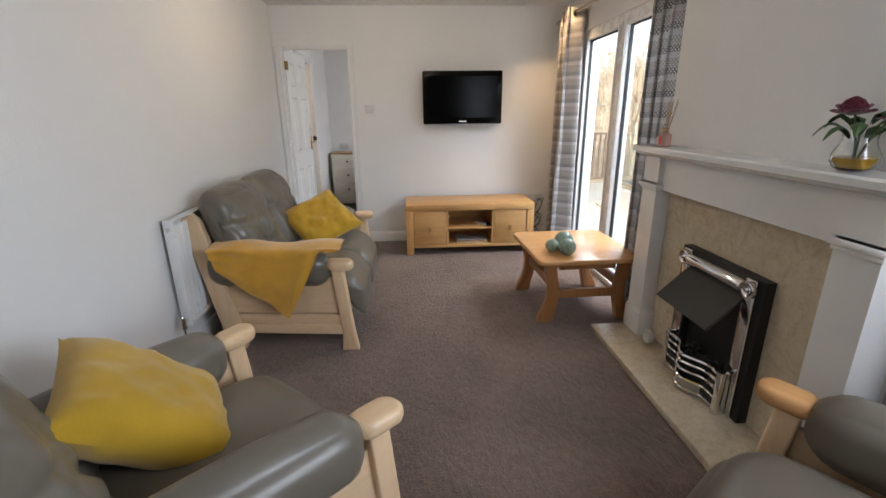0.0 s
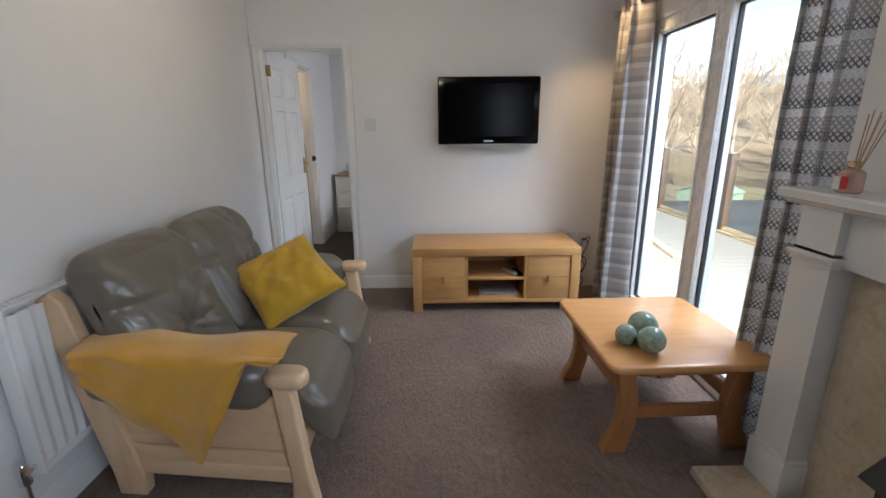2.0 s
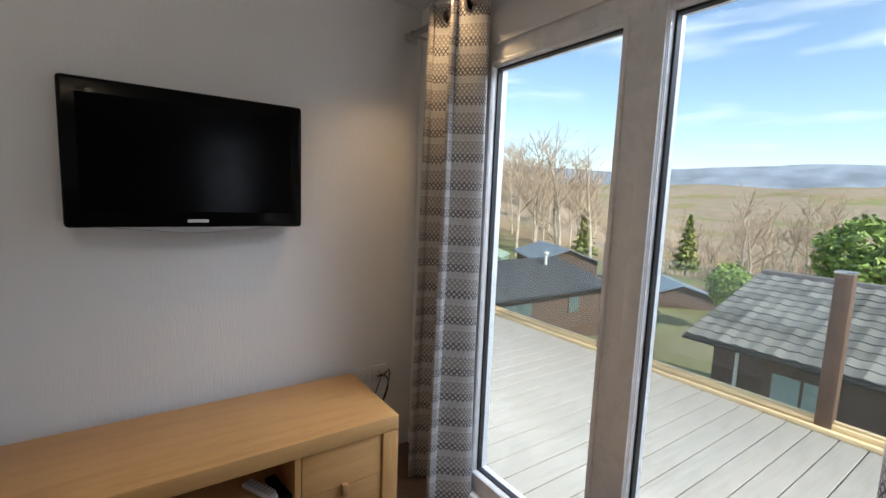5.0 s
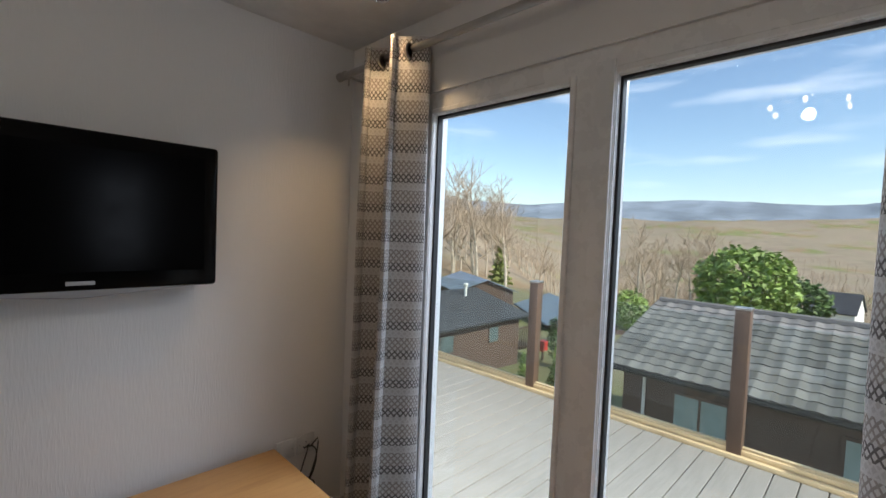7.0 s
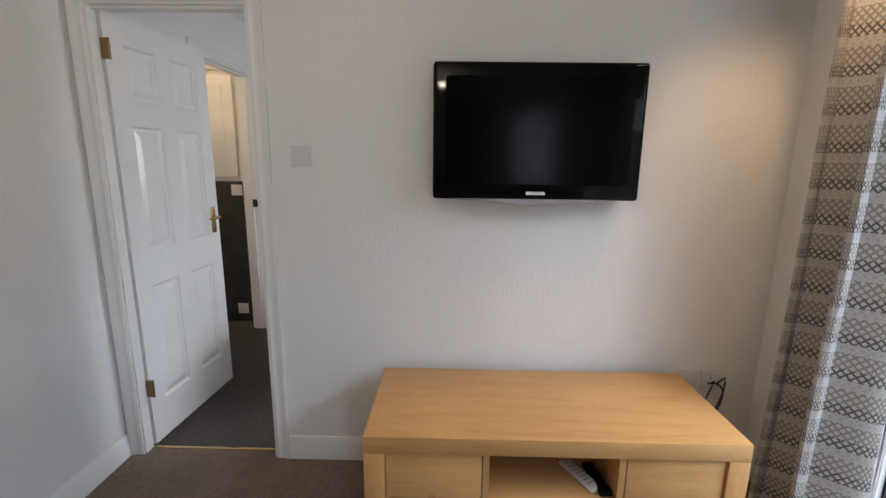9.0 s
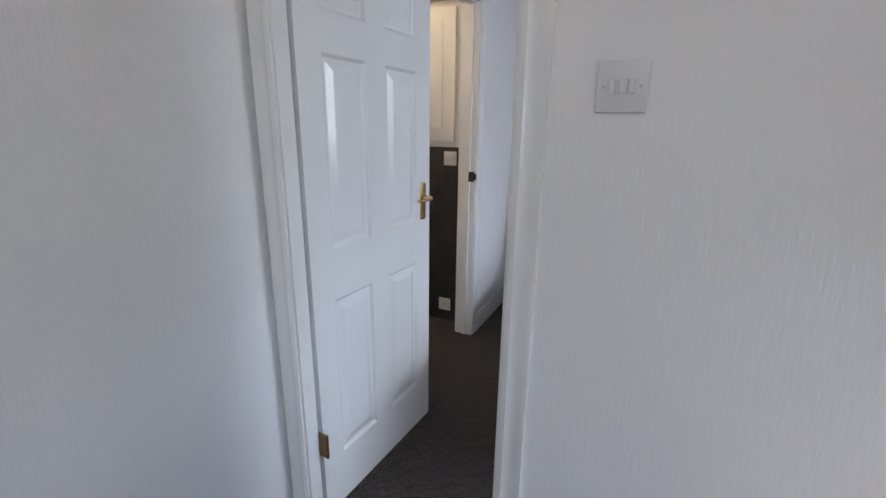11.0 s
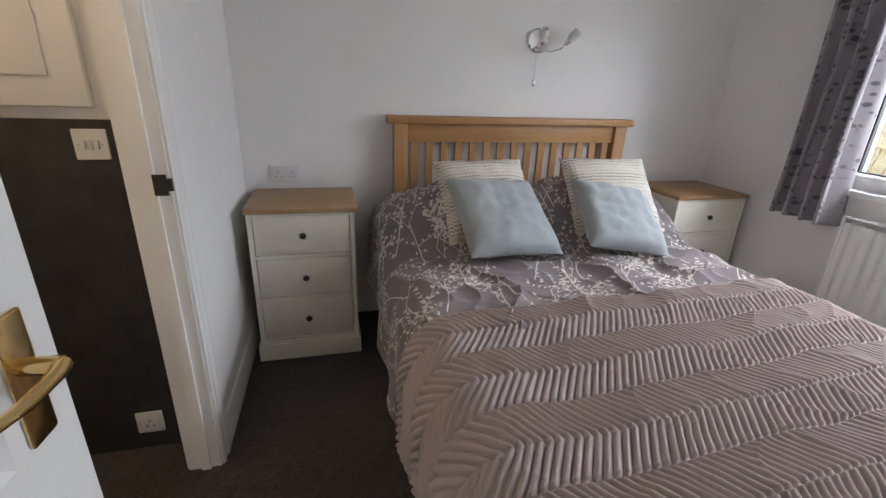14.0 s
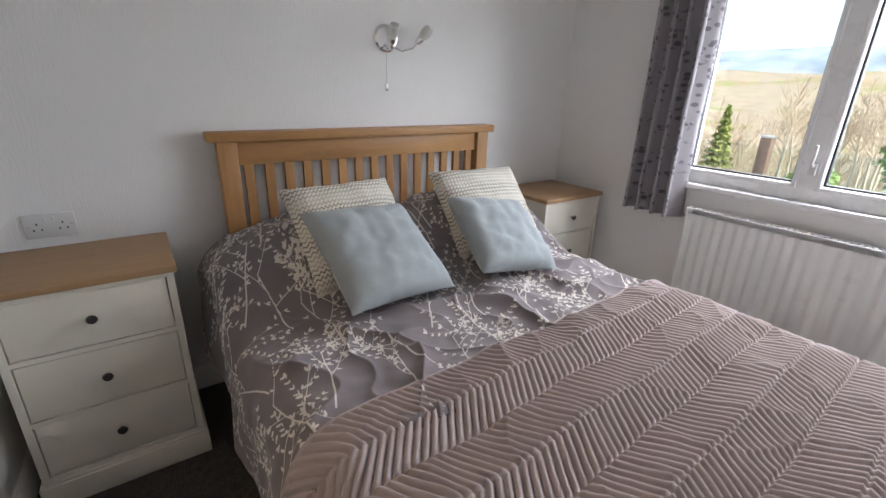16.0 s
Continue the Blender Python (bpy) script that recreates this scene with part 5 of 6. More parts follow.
# the printed sprays: branching stems with small leaves, drawn on the cloth's own grid
NA, NY, A_MAX, Y0, Y1 = 780, 470, 1.165, 6.10, 7.385
step_a, step_y = 2 * A_MAX / NA, (Y1 - Y0) / NY
ink = np.zeros((NY + 1, NA + 1), dtype=np.float32)
ga = -A_MAX + step_a * np.arange(NA + 1)
gy = Y0 + step_y * np.arange(NY + 1)


def stroke(p, q, r0, r1):
    """Inks a tapering line from p to q."""
    lo, hi = np.minimum(p, q) - 0.02, np.maximum(p, q) + 0.02
    i0, i1 = np.searchsorted(ga, (lo[0], hi[0]))
    j0, j1 = np.searchsorted(gy, (lo[1], hi[1]))
    if i1 <= i0 or j1 <= j0:
        return
    X, Y = np.meshgrid(ga[i0:i1], gy[j0:j1])
    d = q - p
    t = np.clip(((X - p[0]) * d[0] + (Y - p[1]) * d[1]) / max(1e-9, d @ d), 0, 1)
    dist = np.hypot(X - p[0] - t * d[0], Y - p[1] - t * d[1])
    v = np.clip(1.3 - dist / (r0 + (r1 - r0) * t) * 0.75, 0, 1)
    ink[j0:j1, i0:i1] = np.maximum(ink[j0:j1, i0:i1], v)


def spray(p, ang, length, r, depth):
    """A stem that bends, forks and carries leaves."""
    n = 4
    for k in range(n):
        ang += rng.uniform(-0.16, 0.16)
        q = p + np.array((math.sin(ang), math.cos(ang))) * (length / n)
        stroke(p, q, r, r * 0.9)
        p, r = q, r * 0.9
        if depth > 0 and k > 0:
            side = rng.choice((-1, 1))
            spray(p, ang + side * rng.uniform(0.45, 0.85), length * rng.uniform(0.5, 0.7), r * 0.8, depth - 1)
        if depth < 2:
            s = rng.choice((-1, 1))
            lf = np.array((math.sin(ang + s * 0.9), math.cos(ang + s * 0.9)))
            stroke(p + lf * 0.007, p + lf * 0.015, 0.0034, 0.0026)
    if depth < 2:
        lf = np.array((math.sin(ang), math.cos(ang)))
        stroke(p + lf * 0.004, p + lf * 0.013, 0.0036, 0.0026)


for row in range(8):
    for col in range(10):
        p = np.array((-1.14 + 0.25 * col + (0.125 if row % 2 else 0) + rng.uniform(-0.05, 0.05), 5.96 + 0.18 * row + rng.uniform(-0.05, 0.05)))
        spray(p, rng.uniform(-0.8, 0.8), rng.uniform(0.22, 0.32), 0.0024, 2)

M_DUVET = mat("printed_cotton_duvet", (0.2, 0.17, 0.18), 0.85, 0, 0.15)
at = node(M_DUVET, "ShaderNodeAttribute")
at.attribute_name = "print"
weave = noise_tex(M_DUVET, coords(M_DUVET), 450, 2)
ground = ramp(M_DUVET, noise_tex(M_DUVET, coords(M_DUVET), 5, 4), [(0.3, (0.150, 0.128, 0.135)), (0.7, (0.190, 0.165, 0.172))])
c = mixed(M_DUVET, ramp(M_DUVET, at.outputs["Fac"], [(0.38, (0, 0, 0)), (0.55, (1, 1, 1))]), ground, (0.66, 0.62, 0.56))
c = mixed(M_DUVET, 0.10, c, ramp(M_DUVET, weave, [(0.3, (0.05, 0.045, 0.045)), (0.7, (0.4, 0.37, 0.36))]))
paint(M_DUVET, c)
bsdf(M_DUVET).inputs["Sheen Weight"].default_value = 0.15
bump(M_DUVET, weave, 0.2, 0.003)
grid = [[cover_point(a, y, 0.012, 0.022, 1.0) for a in ga] for y in gy]
grid_object("duvet", grid, M_DUVET, "grey-mauve duvet printed with pale blossom branches", "duvet", ink)

# quilted bedspread over the lower half, stitched in chevrons
NQ, NR = 720, 280
ribs = []
for j in range(NR + 1):
    v = j / NR
    line = []
    for i in range(NQ + 1):
        a = -1.03 + 2.125 * i / NQ
        edge = 6.275 + 0.055 * a - 0.10 * smooth(0.75, 1.0, abs(a)) + 0.012 * noise.noise(Vector((a * 4, 3, 7)))
        y = 5.36 + (edge - 5.36) * v
        band = (edge - y) / 0.115
        tri = abs((band % 2.0) - 1.0)
        ph = (a + 0.078 * tri) / 0.0235
        rib = abs(math.sin(math.pi * ph)) ** 0.75
        seam = min(1.0, abs(((band + 0.5) % 1.0) - 0.5) / 0.05)
        hem = smooth(0, 0.02, 1 - v)
        lift = 0.022 + 0.017 * rib * (0.25 + 0.75 * seam) * hem + 0.004 * (1 - hem)
        p = cover_point(a * 1.0, y, lift, 0.013, 4.0)
        if v > 0.995:
            p.z -= 0.012
        line.append(p)
    ribs.append(line)
spread = grid_object("bedspread", ribs, M_QUILT, "mauve-grey satin bedspread quilted in chevrons", "bedspread")

part("bound_edge", tube(bmesh.new(), [Vector(p) + Vector((0, 0, 0.004)) for p in ribs[-1][::8]], 0.0075, 8), M_QUILT, spread, "rolled fabric hem")

# pillows on the bed
def knit_cloth(name):
    """Cream weave with rows of grey zigzag stitches."""
    m = mat(name, (0.6, 0.57, 0.5), 0.9, 0, 0.1)
    v = coords(m)
    sep = node(m, "ShaderNodeSeparateXYZ")
    link(m, v, sep.inputs["Vector"])

    def mth(op, a, b=None):
        n = node(m, "ShaderNodeMath")
        n.operation = op
        for k, w in enumerate((a, b)):
            if isinstance(w, (int, float)):
                n.inputs[k].default_value = w
            elif w is not None:
                link(m, w, n.inputs[k])
        return n.outputs[0]

    zig = mth("MULTIPLY", mth("PINGPONG", sep.outputs["X"], 0.008), 1.4)
    h = mth("ADD", sep.outputs["Z"], zig)
    fr = mth("FRACT", mth("MULTIPLY", h, 1 / 0.020))
    line = mth("LESS_THAN", fr, 0.33)
    band = mth("FRACT", mth("MULTIPLY", sep.outputs["Z"], 1 / 0.115))
    dark = ramp(m, band, [(0.0, (0.52, 0.49, 0.43)), (0.30, (0.34, 0.31, 0.27)), (0.62, (0.15, 0.135, 0.12)), (0.92, (0.40, 0.37, 0.32))])
    c = mixed(m, line, (0.64, 0.61, 0.53), dark)
    paint(m, c)
    bump(m, fr, 0.5, 0.006)
    bump(m, noise_tex(m, v, 380, 2), 0.3, 0.003)
    return m


M_KNIT = knit_cloth("cream_zigzag_weave")
for x, z, rz, seed in ((0.285, 0.66, 4, 5), (0.935, 0.665, -6, 6)):
    single("pillow", pillow(0.48, 0.46, 0.15, 26, seed, 0.012), M_KNIT, "cream cushion woven with grey zigzag rows", "cushion", "woven cushions", pose(x - 0.045, 6.90, z - 0.005, -44, 0, rz))
for x, y, w, lean, rz, seed in ((0.258, 6.685, 0.455, 4, 8, 8), (0.785, 6.665, 0.415, 9, -2, 9)):
    single("pillow", pillow(w, w - 0.01, 0.14, 30, seed, 0.013), M_TEAL, "pale blue-grey linen cushion", "cushion", "linen cushions", pose(x, y, 0.668, -56, lean, rz))

# wall lamp over the bed
lampm = thing("wall_lamp", pose(0.640, YH, 1.580), "chrome wall lamp with two arms, frosted shades and a pull cord", "wall lamp")
part("wall_plate", lathe(bmesh.new(), [(0.062, 0.0), (0.062, -0.012), (0.055, -0.018), (0.0, -0.020)], 32, axis="y"), M_CHROME, lampm)
M_FROST = mat("frosted_glass", (0.85, 0.84, 0.80), 0.45)
bsdf(M_FROST).inputs["Transmission Weight"].default_value = 0.35
for s, pts in ((1, [(0.02, -0.02, -0.03), (0.06, -0.05, -0.055), (0.11, -0.07, -0.04), (0.135, -0.078, -0.012)]), (-1, [(-0.01, -0.02, -0.03), (-0.02, -0.07, -0.055), (-0.028, -0.11, -0.05), (-0.032, -0.125, -0.028)])):
    arm = part("arm", tube(bmesh.new(), pts, 0.0045, 8), M_CHROME, lampm)
    e, d = Vector(pts[-1]), (Vector(pts[-1]) - Vector(pts[-2])).normalized()
    bm = lathe(bmesh.new(), [(0.008, -0.01), (0.016, 0.0), (0.018, 0.022), (0.015, 0.024)], 18)
    turn = Matrix.Translation(e) @ d.to_track_quat("Z", "Y").to_matrix().to_4x4()
    bmesh.ops.transform(bm, matrix=turn, verts=bm.verts)
    part("lamp_holder", bm, M_CHROME, arm)
    bm = lathe(bmesh.new(), [(0.014, 0.022), (0.021, 0.035), (0.026, 0.060), (0.023, 0.085), (0.021, 0.085), (0.023, 0.060), (0.012, 0.030)], 20)
    bmesh.ops.transform(bm, matrix=turn, verts=bm.verts)
    part("shade", bm, M_FROST, arm, "frosted tulip glass shade")
bm = tube(bmesh.new(), [(-0.01, -0.03, -0.05), (-0.012, -0.03, -0.205)], 0.0012, 6)
part("pull_cord", bm, M_STEEL, lampm)
part("cord_knob", lathe(bmesh.new(), [(0.004, -0.195), (0.009, -0.205), (0.011, -0.225), (0.006, -0.236), (0.0, -0.238)], 14, (-0.012, -0.03, 0)), M_CHROME, lampm)

# bedroom curtain: grey cloth with a leafy woven print
M_BCURT = mat("grey_leaf_curtain", (0.3, 0.28, 0.29), 0.9, 0, 0.1)
vr = node(M_BCURT, "ShaderNodeTexVoronoi", Scale=34.0)
tcv = node(M_BCURT, "ShaderNodeTexCoord")
link(M_BCURT, tcv.outputs["UV"], vr.inputs["Vector"])
patch = node(M_BCURT, "ShaderNodeTexNoise", Scale=9.0, Detail=3.0)
link(M_BCURT, tcv.outputs["UV"], patch.inputs["Vector"])
spots = mixed(M_BCURT, 1.0, ramp(M_BCURT, vr.outputs["Distance"], [(0.30, (1, 1, 1)), (0.42, (0, 0, 0))]), ramp(M_BCURT, patch.outputs["Fac"], [(0.46, (0, 0, 0)), (0.50, (1, 1, 1))]), "MULTIPLY")
paint(M_BCURT, mixed(M_BCURT, spots, (0.40, 0.38, 0.40), (0.085, 0.08, 0.085)))
tr = node(M_BCURT, "ShaderNodeBsdfTranslucent", Color=(0.45, 0.43, 0.45, 1))
mx = node(M_BCURT, "ShaderNodeMixShader", Fac=0.30)
out = [n for n in M_BCURT.node_tree.nodes if n.type == "OUTPUT_MATERIAL"][0]
link(M_BCURT, bsdf(M_BCURT).outputs["BSDF"], mx.inputs[1])
link(M_BCURT, tr.outputs["BSDF"], mx.inputs[2])
link(M_BCURT, mx.outputs["Shader"], out.inputs["Surface"])
curtain("curtain", 6.66, 6.96, 1.895, 0.745, 2.20, 4, 0.050, M_BCURT, "short grey curtain with a dark leaf print at the bedroom window", 1.57, 0.06, 0.9, False)
brod = thing("curtain_rod", pose(1.905, 0, 2.20), "white curtain rail over the bedroom window", "curtain rod")
part("rod", tube(bmesh.new(), [(0, 5.16, 0), (0, 7.01, 0)], 0.012, 12), M_PLASTIC, brod)
for y in (5.26, 6.91):
    part("bracket", boxed(0.0, XR - 1.905, y - 0.01, y + 0.01, -0.015, 0.015), M_PLASTIC, brod)
radiator(pose(XR, 6.595, 0.255, 0, 0, 180), 1.10, 0.56, "white panel radiator under the bedroom window", 22)

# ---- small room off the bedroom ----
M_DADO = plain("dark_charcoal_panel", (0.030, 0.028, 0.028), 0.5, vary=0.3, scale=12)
EX0, EX1, EY0, EY1 = -2.35, XL - WT, 5.30, 6.63
structure("floor_closet", boxed(EX0, XL - 0.152, EY0, EY1, -0.12, 0.0), M_CARPET_DARK, "dark brown carpet in the closet", False)
structure("ceiling_closet", boxed(EX0, XL - 0.152, EY0, EY1, CEIL, CEIL + 0.12), M_CEIL, "plain closet ceiling", False)
structure("wall_closet_north", boxed(EX0, EX1 - 0.001, EY1, EY1 + 0.10, 0, CEIL), M_WALL, "cream closet wall", False)
structure("wall_closet_south", boxed(EX0, EX1 - 0.001, EY0 - 0.10, EY0, 0, CEIL), M_WALL, "cream closet wall", False)
structure("wall_closet_west", boxed(EX0 - 0.10, EX0, EY0 - 0.10, EY1 + 0.10, 0, CEIL), M_WALL, "cream closet wall", False)
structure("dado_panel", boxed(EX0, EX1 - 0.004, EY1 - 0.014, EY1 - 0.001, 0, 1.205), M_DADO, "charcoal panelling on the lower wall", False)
cup = thing("wall_cupboard", pose(-1.55, EY1 - 0.001, 0), "white panelled cupboard door on the closet wall", "cupboard")
part("cupboard_door", boxed(-0.44, 0.40, -0.030, 0.0, 1.24, 2.02, bevel=0.004), M_GLOSS, cup)
part("raised_panel", boxed(-0.36, 0.32, -0.038, -0.031, 1.32, 1.94, bevel=0.004), M_GLOSS, cup)
part("cornice", boxed(-0.46, 0.42, -0.05, 0.0, 2.06, 2.11, bevel=0.006), M_GLOSS, cup)
face_plate("wall_socket", pose(-1.175, EY1 - 0.0145, 1.135), 0.088, 0.088, "brass-faced switch on the dark panel", "switch", "socket")
face_plate("wall_socket", pose(-1.20, EY1 - 0.0145, 0.12), 0.088, 0.088, "white socket low on the dark panel", "single", "socket")
bulb = thing("ceiling_light", pose(-1.7, 5.95, CEIL), "small lit ceiling lamp in the closet", "ceiling light")
part("globe", lathe(bmesh.new(), [(0.05, -0.001), (0.055, -0.02), (0.045, -0.06), (0.0, -0.075)], 20), M_BULB, bulb)
cl = new("closet_light", bpy.data.lights.new("closet_light", "POINT"))
cl.data.energy, cl.data.color, cl.data.shadow_soft_size = 2.2, (1.0, 0.66, 0.35), 0.08
cl.location = (-1.7, 5.95, CEIL - 0.16)
kp = thing("latch_keep", pose(XL - 0.02, ENS[1] - 0.022, 1.045), "dark metal latch plate on the door lining", "latch")
part("plate", boxed(-0.014, 0.022, -0.003, 0.0, -0.03, 0.03), M_BLACK_METAL, kp)
part("lip", boxed(0.020, 0.034, -0.003, 0.010, -0.018, 0.018, bevel=0.002), M_BLACK_METAL, kp)

# ---- outside: ground, deck, neighbours, trees ----
def terrain(x, y):
    """The lie of the land: a terrace below the deck, a wooded slope to the north, a wide valley and hills to the east."""
    r, b = math.hypot(x, y), math.degrees(math.atan2(x, y))
    z = -3.3 - 1.3 * smooth(9, 24, r) - 1.0 * smooth(24, 60, r)
    north = smooth(66, 40, b) * smooth(-80, -20, b)
    z += north * (20 * smooth(62, 190, r) + 25 * smooth(190, 600, r))
    z -= (1 - north) * 26 * smooth(35, 210, r)
    roll = noise.noise(Vector((x * 0.0016, y * 0.0016, 2.0))) + 0.5 * noise.noise(Vector((x * 0.004, y * 0.004, 5.0)))
    z += (1 - north) * (125 * smooth(650, 2300, r) * (1 + 0.28 * roll) + 10 * roll * smooth(200, 600, r))
    z += north * 40 * smooth(700, 2300, r)
    z += 0.25 * noise.noise(Vector((x * 0.12, y * 0.12, 0))) * smooth(8, 20, r)
    return z


M_GROUND = mat("grass_and_leaf_litter", (0.2, 0.18, 0.08), 0.95, 0, 0.05)
gv = coords(M_GROUND)
field = noise_tex(M_GROUND, gv, 0.030, 4, 0.5)
small = noise_tex(M_GROUND, gv, 1.4, 6, 0.65)
fine = noise_tex(M_GROUND, gv, 9.0, 5, 0.7)
far = noise_tex(M_GROUND, gv, 0.0055, 5, 0.6)
grass = ramp(M_GROUND, fine, [(0.3, (0.13, 0.17, 0.05)), (0.7, (0.26, 0.30, 0.11))])
litter = ramp(M_GROUND, fine, [(0.3, (0.21, 0.14, 0.085)), (0.7, (0.42, 0.30, 0.19))])
c = mixed(M_GROUND, ramp(M_GROUND, field, [(0.46, (0, 0, 0)), (0.54, (1, 1, 1))]), grass, litter)
gs = node(M_GROUND, "ShaderNodeSeparateXYZ")
link(M_GROUND, gv, gs.inputs["Vector"])
bank = node(M_GROUND, "ShaderNodeMath")
bank.operation = "MULTIPLY_ADD"
link(M_GROUND, gs.outputs["X"], bank.inputs[0])
bank.inputs[1].default_value = -0.72
link(M_GROUND, gs.outputs["Y"], bank.inputs[2])
edge_ = node(M_GROUND, "ShaderNodeMapRange")
link(M_GROUND, bank.outputs[0], edge_.inputs["Value"])
edge_.inputs["From Min"].default_value, edge_.inputs["From Max"].default_value = 17.0, 26.0
c = mixed(M_GROUND, edge_.outputs["Result"], c, litter)
c = mixed(M_GROUND, ramp(M_GROUND, far, [(0.42, (0, 0, 0)), (0.47, (0.85, 0.85, 0.85))]), c, ramp(M_GROUND, noise_tex(M_GROUND, gv, 0.055, 7, 0.7, 0.5), [(0.36, (0.17, 0.14, 0.12)), (0.50, (0.34, 0.27, 0.22)), (0.66, (0.46, 0.385, 0.29))]))
c = mixed(M_GROUND, 0.35, c, ramp(M_GROUND, small, [(0.3, (0.13, 0.10, 0.06)), (0.7, (0.34, 0.29, 0.18))]))
paint(M_GROUND, c)
bump(M_GROUND, fine, 0.6, 0.1)
RINGS = [0.0] + [4 * 1.105 ** k for k in range(68)]
bm = bmesh.new()
SPOKES = 144
prev = None
for r in RINGS:
    ring = []
    for k in range(SPOKES):
        a = 2 * math.pi * k / SPOKES
        x, y = r * math.sin(a), r * math.cos(a)
        ring.append((x, y, terrain(x, y)))
    if r == 0:
        prev = [bm.verts.new(ring[0])] * SPOKES
        continue
    cur = [bm.verts.new(p) for p in ring]
    for k in range(SPOKES):
        q = (k + 1) % SPOKES
        if prev[k] is prev[q]:
            bm.faces.new((prev[k], cur[q], cur[k]))
        else:
            bm.faces.new((prev[k], prev[q], cur[q], cur[k]))
    prev = cur
structure("ground", bm, M_GROUND, "grassy terrace, leaf-strewn slope and patchwork valley")

# far wooded hills along the skyline, distance haze painted in as blue-grey
M_HILL = plain("haze_coloured_woods", (0.24, 0.28, 0.33), 1.0, vary=0.25, scale=0.006, grain=0.0, spec=0.0)
bm = bmesh.new()
N = 160
lo, hi = [], []
for k in range(N + 1):
    b = radians(28 + 130 * k / N)
    R = 3300
    h = 248 + 52 * noise.noise(Vector((k * 0.045, 1, 0))) + 14 * noise.noise(Vector((k * 0.16, 2, 0))) + 4 * noise.noise(Vector((k * 0.9, 3, 0)))
    lo.append(bm.verts.new((R * 0.8 * math.sin(b), R * 0.8 * math.cos(b), -60)))
    hi.append((bm.verts.new((R * math.sin(b), R * math.cos(b), h)), bm.verts.new((R * 1.2 * math.sin(b), R * 1.2 * math.cos(b), -60))))
for k in range(N):
    bm.faces.new((lo[k], lo[k + 1], hi[k + 1][0], hi[k][0]))
    bm.faces.new((hi[k][0], hi[k + 1][0], hi[k + 1][1], hi[k][1]))
structure("backdrop_hills", bm, M_HILL, "low wooded hills on the skyline, coloured blue-grey for distance haze")

# deck
M_DECK = wood("weathered_softwood_deck", (0.215, 0.20, 0.17), (0.31, 0.295, 0.26), "x", 0.75, 1.0, 4.5)
M_TIMBER = wood("new_softwood", (0.50, 0.36, 0.19), (0.66, 0.52, 0.31), "y", 0.7)
M_POST = wood("dark_stained_post", (0.075, 0.045, 0.030), (0.135, 0.085, 0.058), "z", 0.55)
DZ = -0.10
deck = structure("deck", boxed(2.14, 4.72, -3.0, 9.15, DZ - 0.22, DZ - 0.030), M_POST, "pale weathered timber deck outside the patio door", False)
board = finish(boxed(0, 2.60, 0, 0.1395, -0.028, 0.0, bevel=0.003, seg=1), "deck_board", M_DECK)
rng = random.Random(3)
y = -3.0
while y < 9.1:
    ob = new("deck_board", board)
    ob.parent = deck
    ob.location = (2.14, y, DZ + rng.uniform(-0.001, 0.001))
    y += 0.1455
for x0, z0, z1 in ((4.50, DZ, DZ + 0.035), (4.545, DZ + 0.0355, DZ + 0.07), (4.63, DZ, DZ + 0.05)):
    single("timber_batten", boxed(x0, x0 + 0.045, 2.75 + (x0 - 4.5) * 2, 9.0, z0, z1, bevel=0.003), M_TIMBER, "new softwood batten along the deck edge", "timber", "battens on the deck")
single("loose_plank", boxed(-0.045, 0.045, -0.55, 0.55, 0, 0.035, bevel=0.003), M_TIMBER, "loose softwood plank lying on the deck", "timber", m=pose(3.32, 6.5, DZ, 0, 0, -8))

rail = thing("glass_balustrade", pose(4.585, 0, DZ), "dark brown posts with clear glass panels along the deck", "balustrade")
POSTS = [9.10, 7.27, 5.43, 3.65, 1.85, 0.05, -1.75]
for y in POSTS:
    part("post", boxed(-0.048, 0.048, y - 0.048, y + 0.048, 0.0, 1.10, bevel=0.004), M_POST, rail)
    part("post_cap", boxed(-0.054, 0.054, y - 0.054, y + 0.054, 1.10, 1.118, bevel=0.004), M_STEEL, rail, "flat metal post cap")
for a, b in zip(POSTS, POSTS[1:]):
    g = part("glass_panel", boxed(-0.006, 0.006, b + 0.06, a - 0.06, 0.09, 1.02), M_GLASS_RAIL, rail)
    g.visible_shadow = False
    part("bottom_rail", boxed(-0.02, 0.02, b + 0.049, a - 0.049, 0.05, 0.088), M_TIMBER, rail)
fence = thing("picket_rail", pose(0, 9.10, DZ), "dark brown picket railing at the end of the deck", "railing")
part("top_rail", boxed(2.2, 4.535, -0.03, 0.03, 1.00, 1.04, bevel=0.004), M_POST, fence)
part("lower_rail", boxed(2.2, 4.535, -0.02, 0.02, 0.10, 0.14, bevel=0.004), M_POST, fence)
k = 2.25
while k < 4.5:
    part("picket", boxed(k - 0.018, k + 0.018, -0.018, 0.018, 0.141, 0.999), M_POST, fence)
    k += 0.115
part("post", boxed(2.15, 2.245, -0.048, 0.048, 0.0, 1.10, bevel=0.004), M_POST, fence)

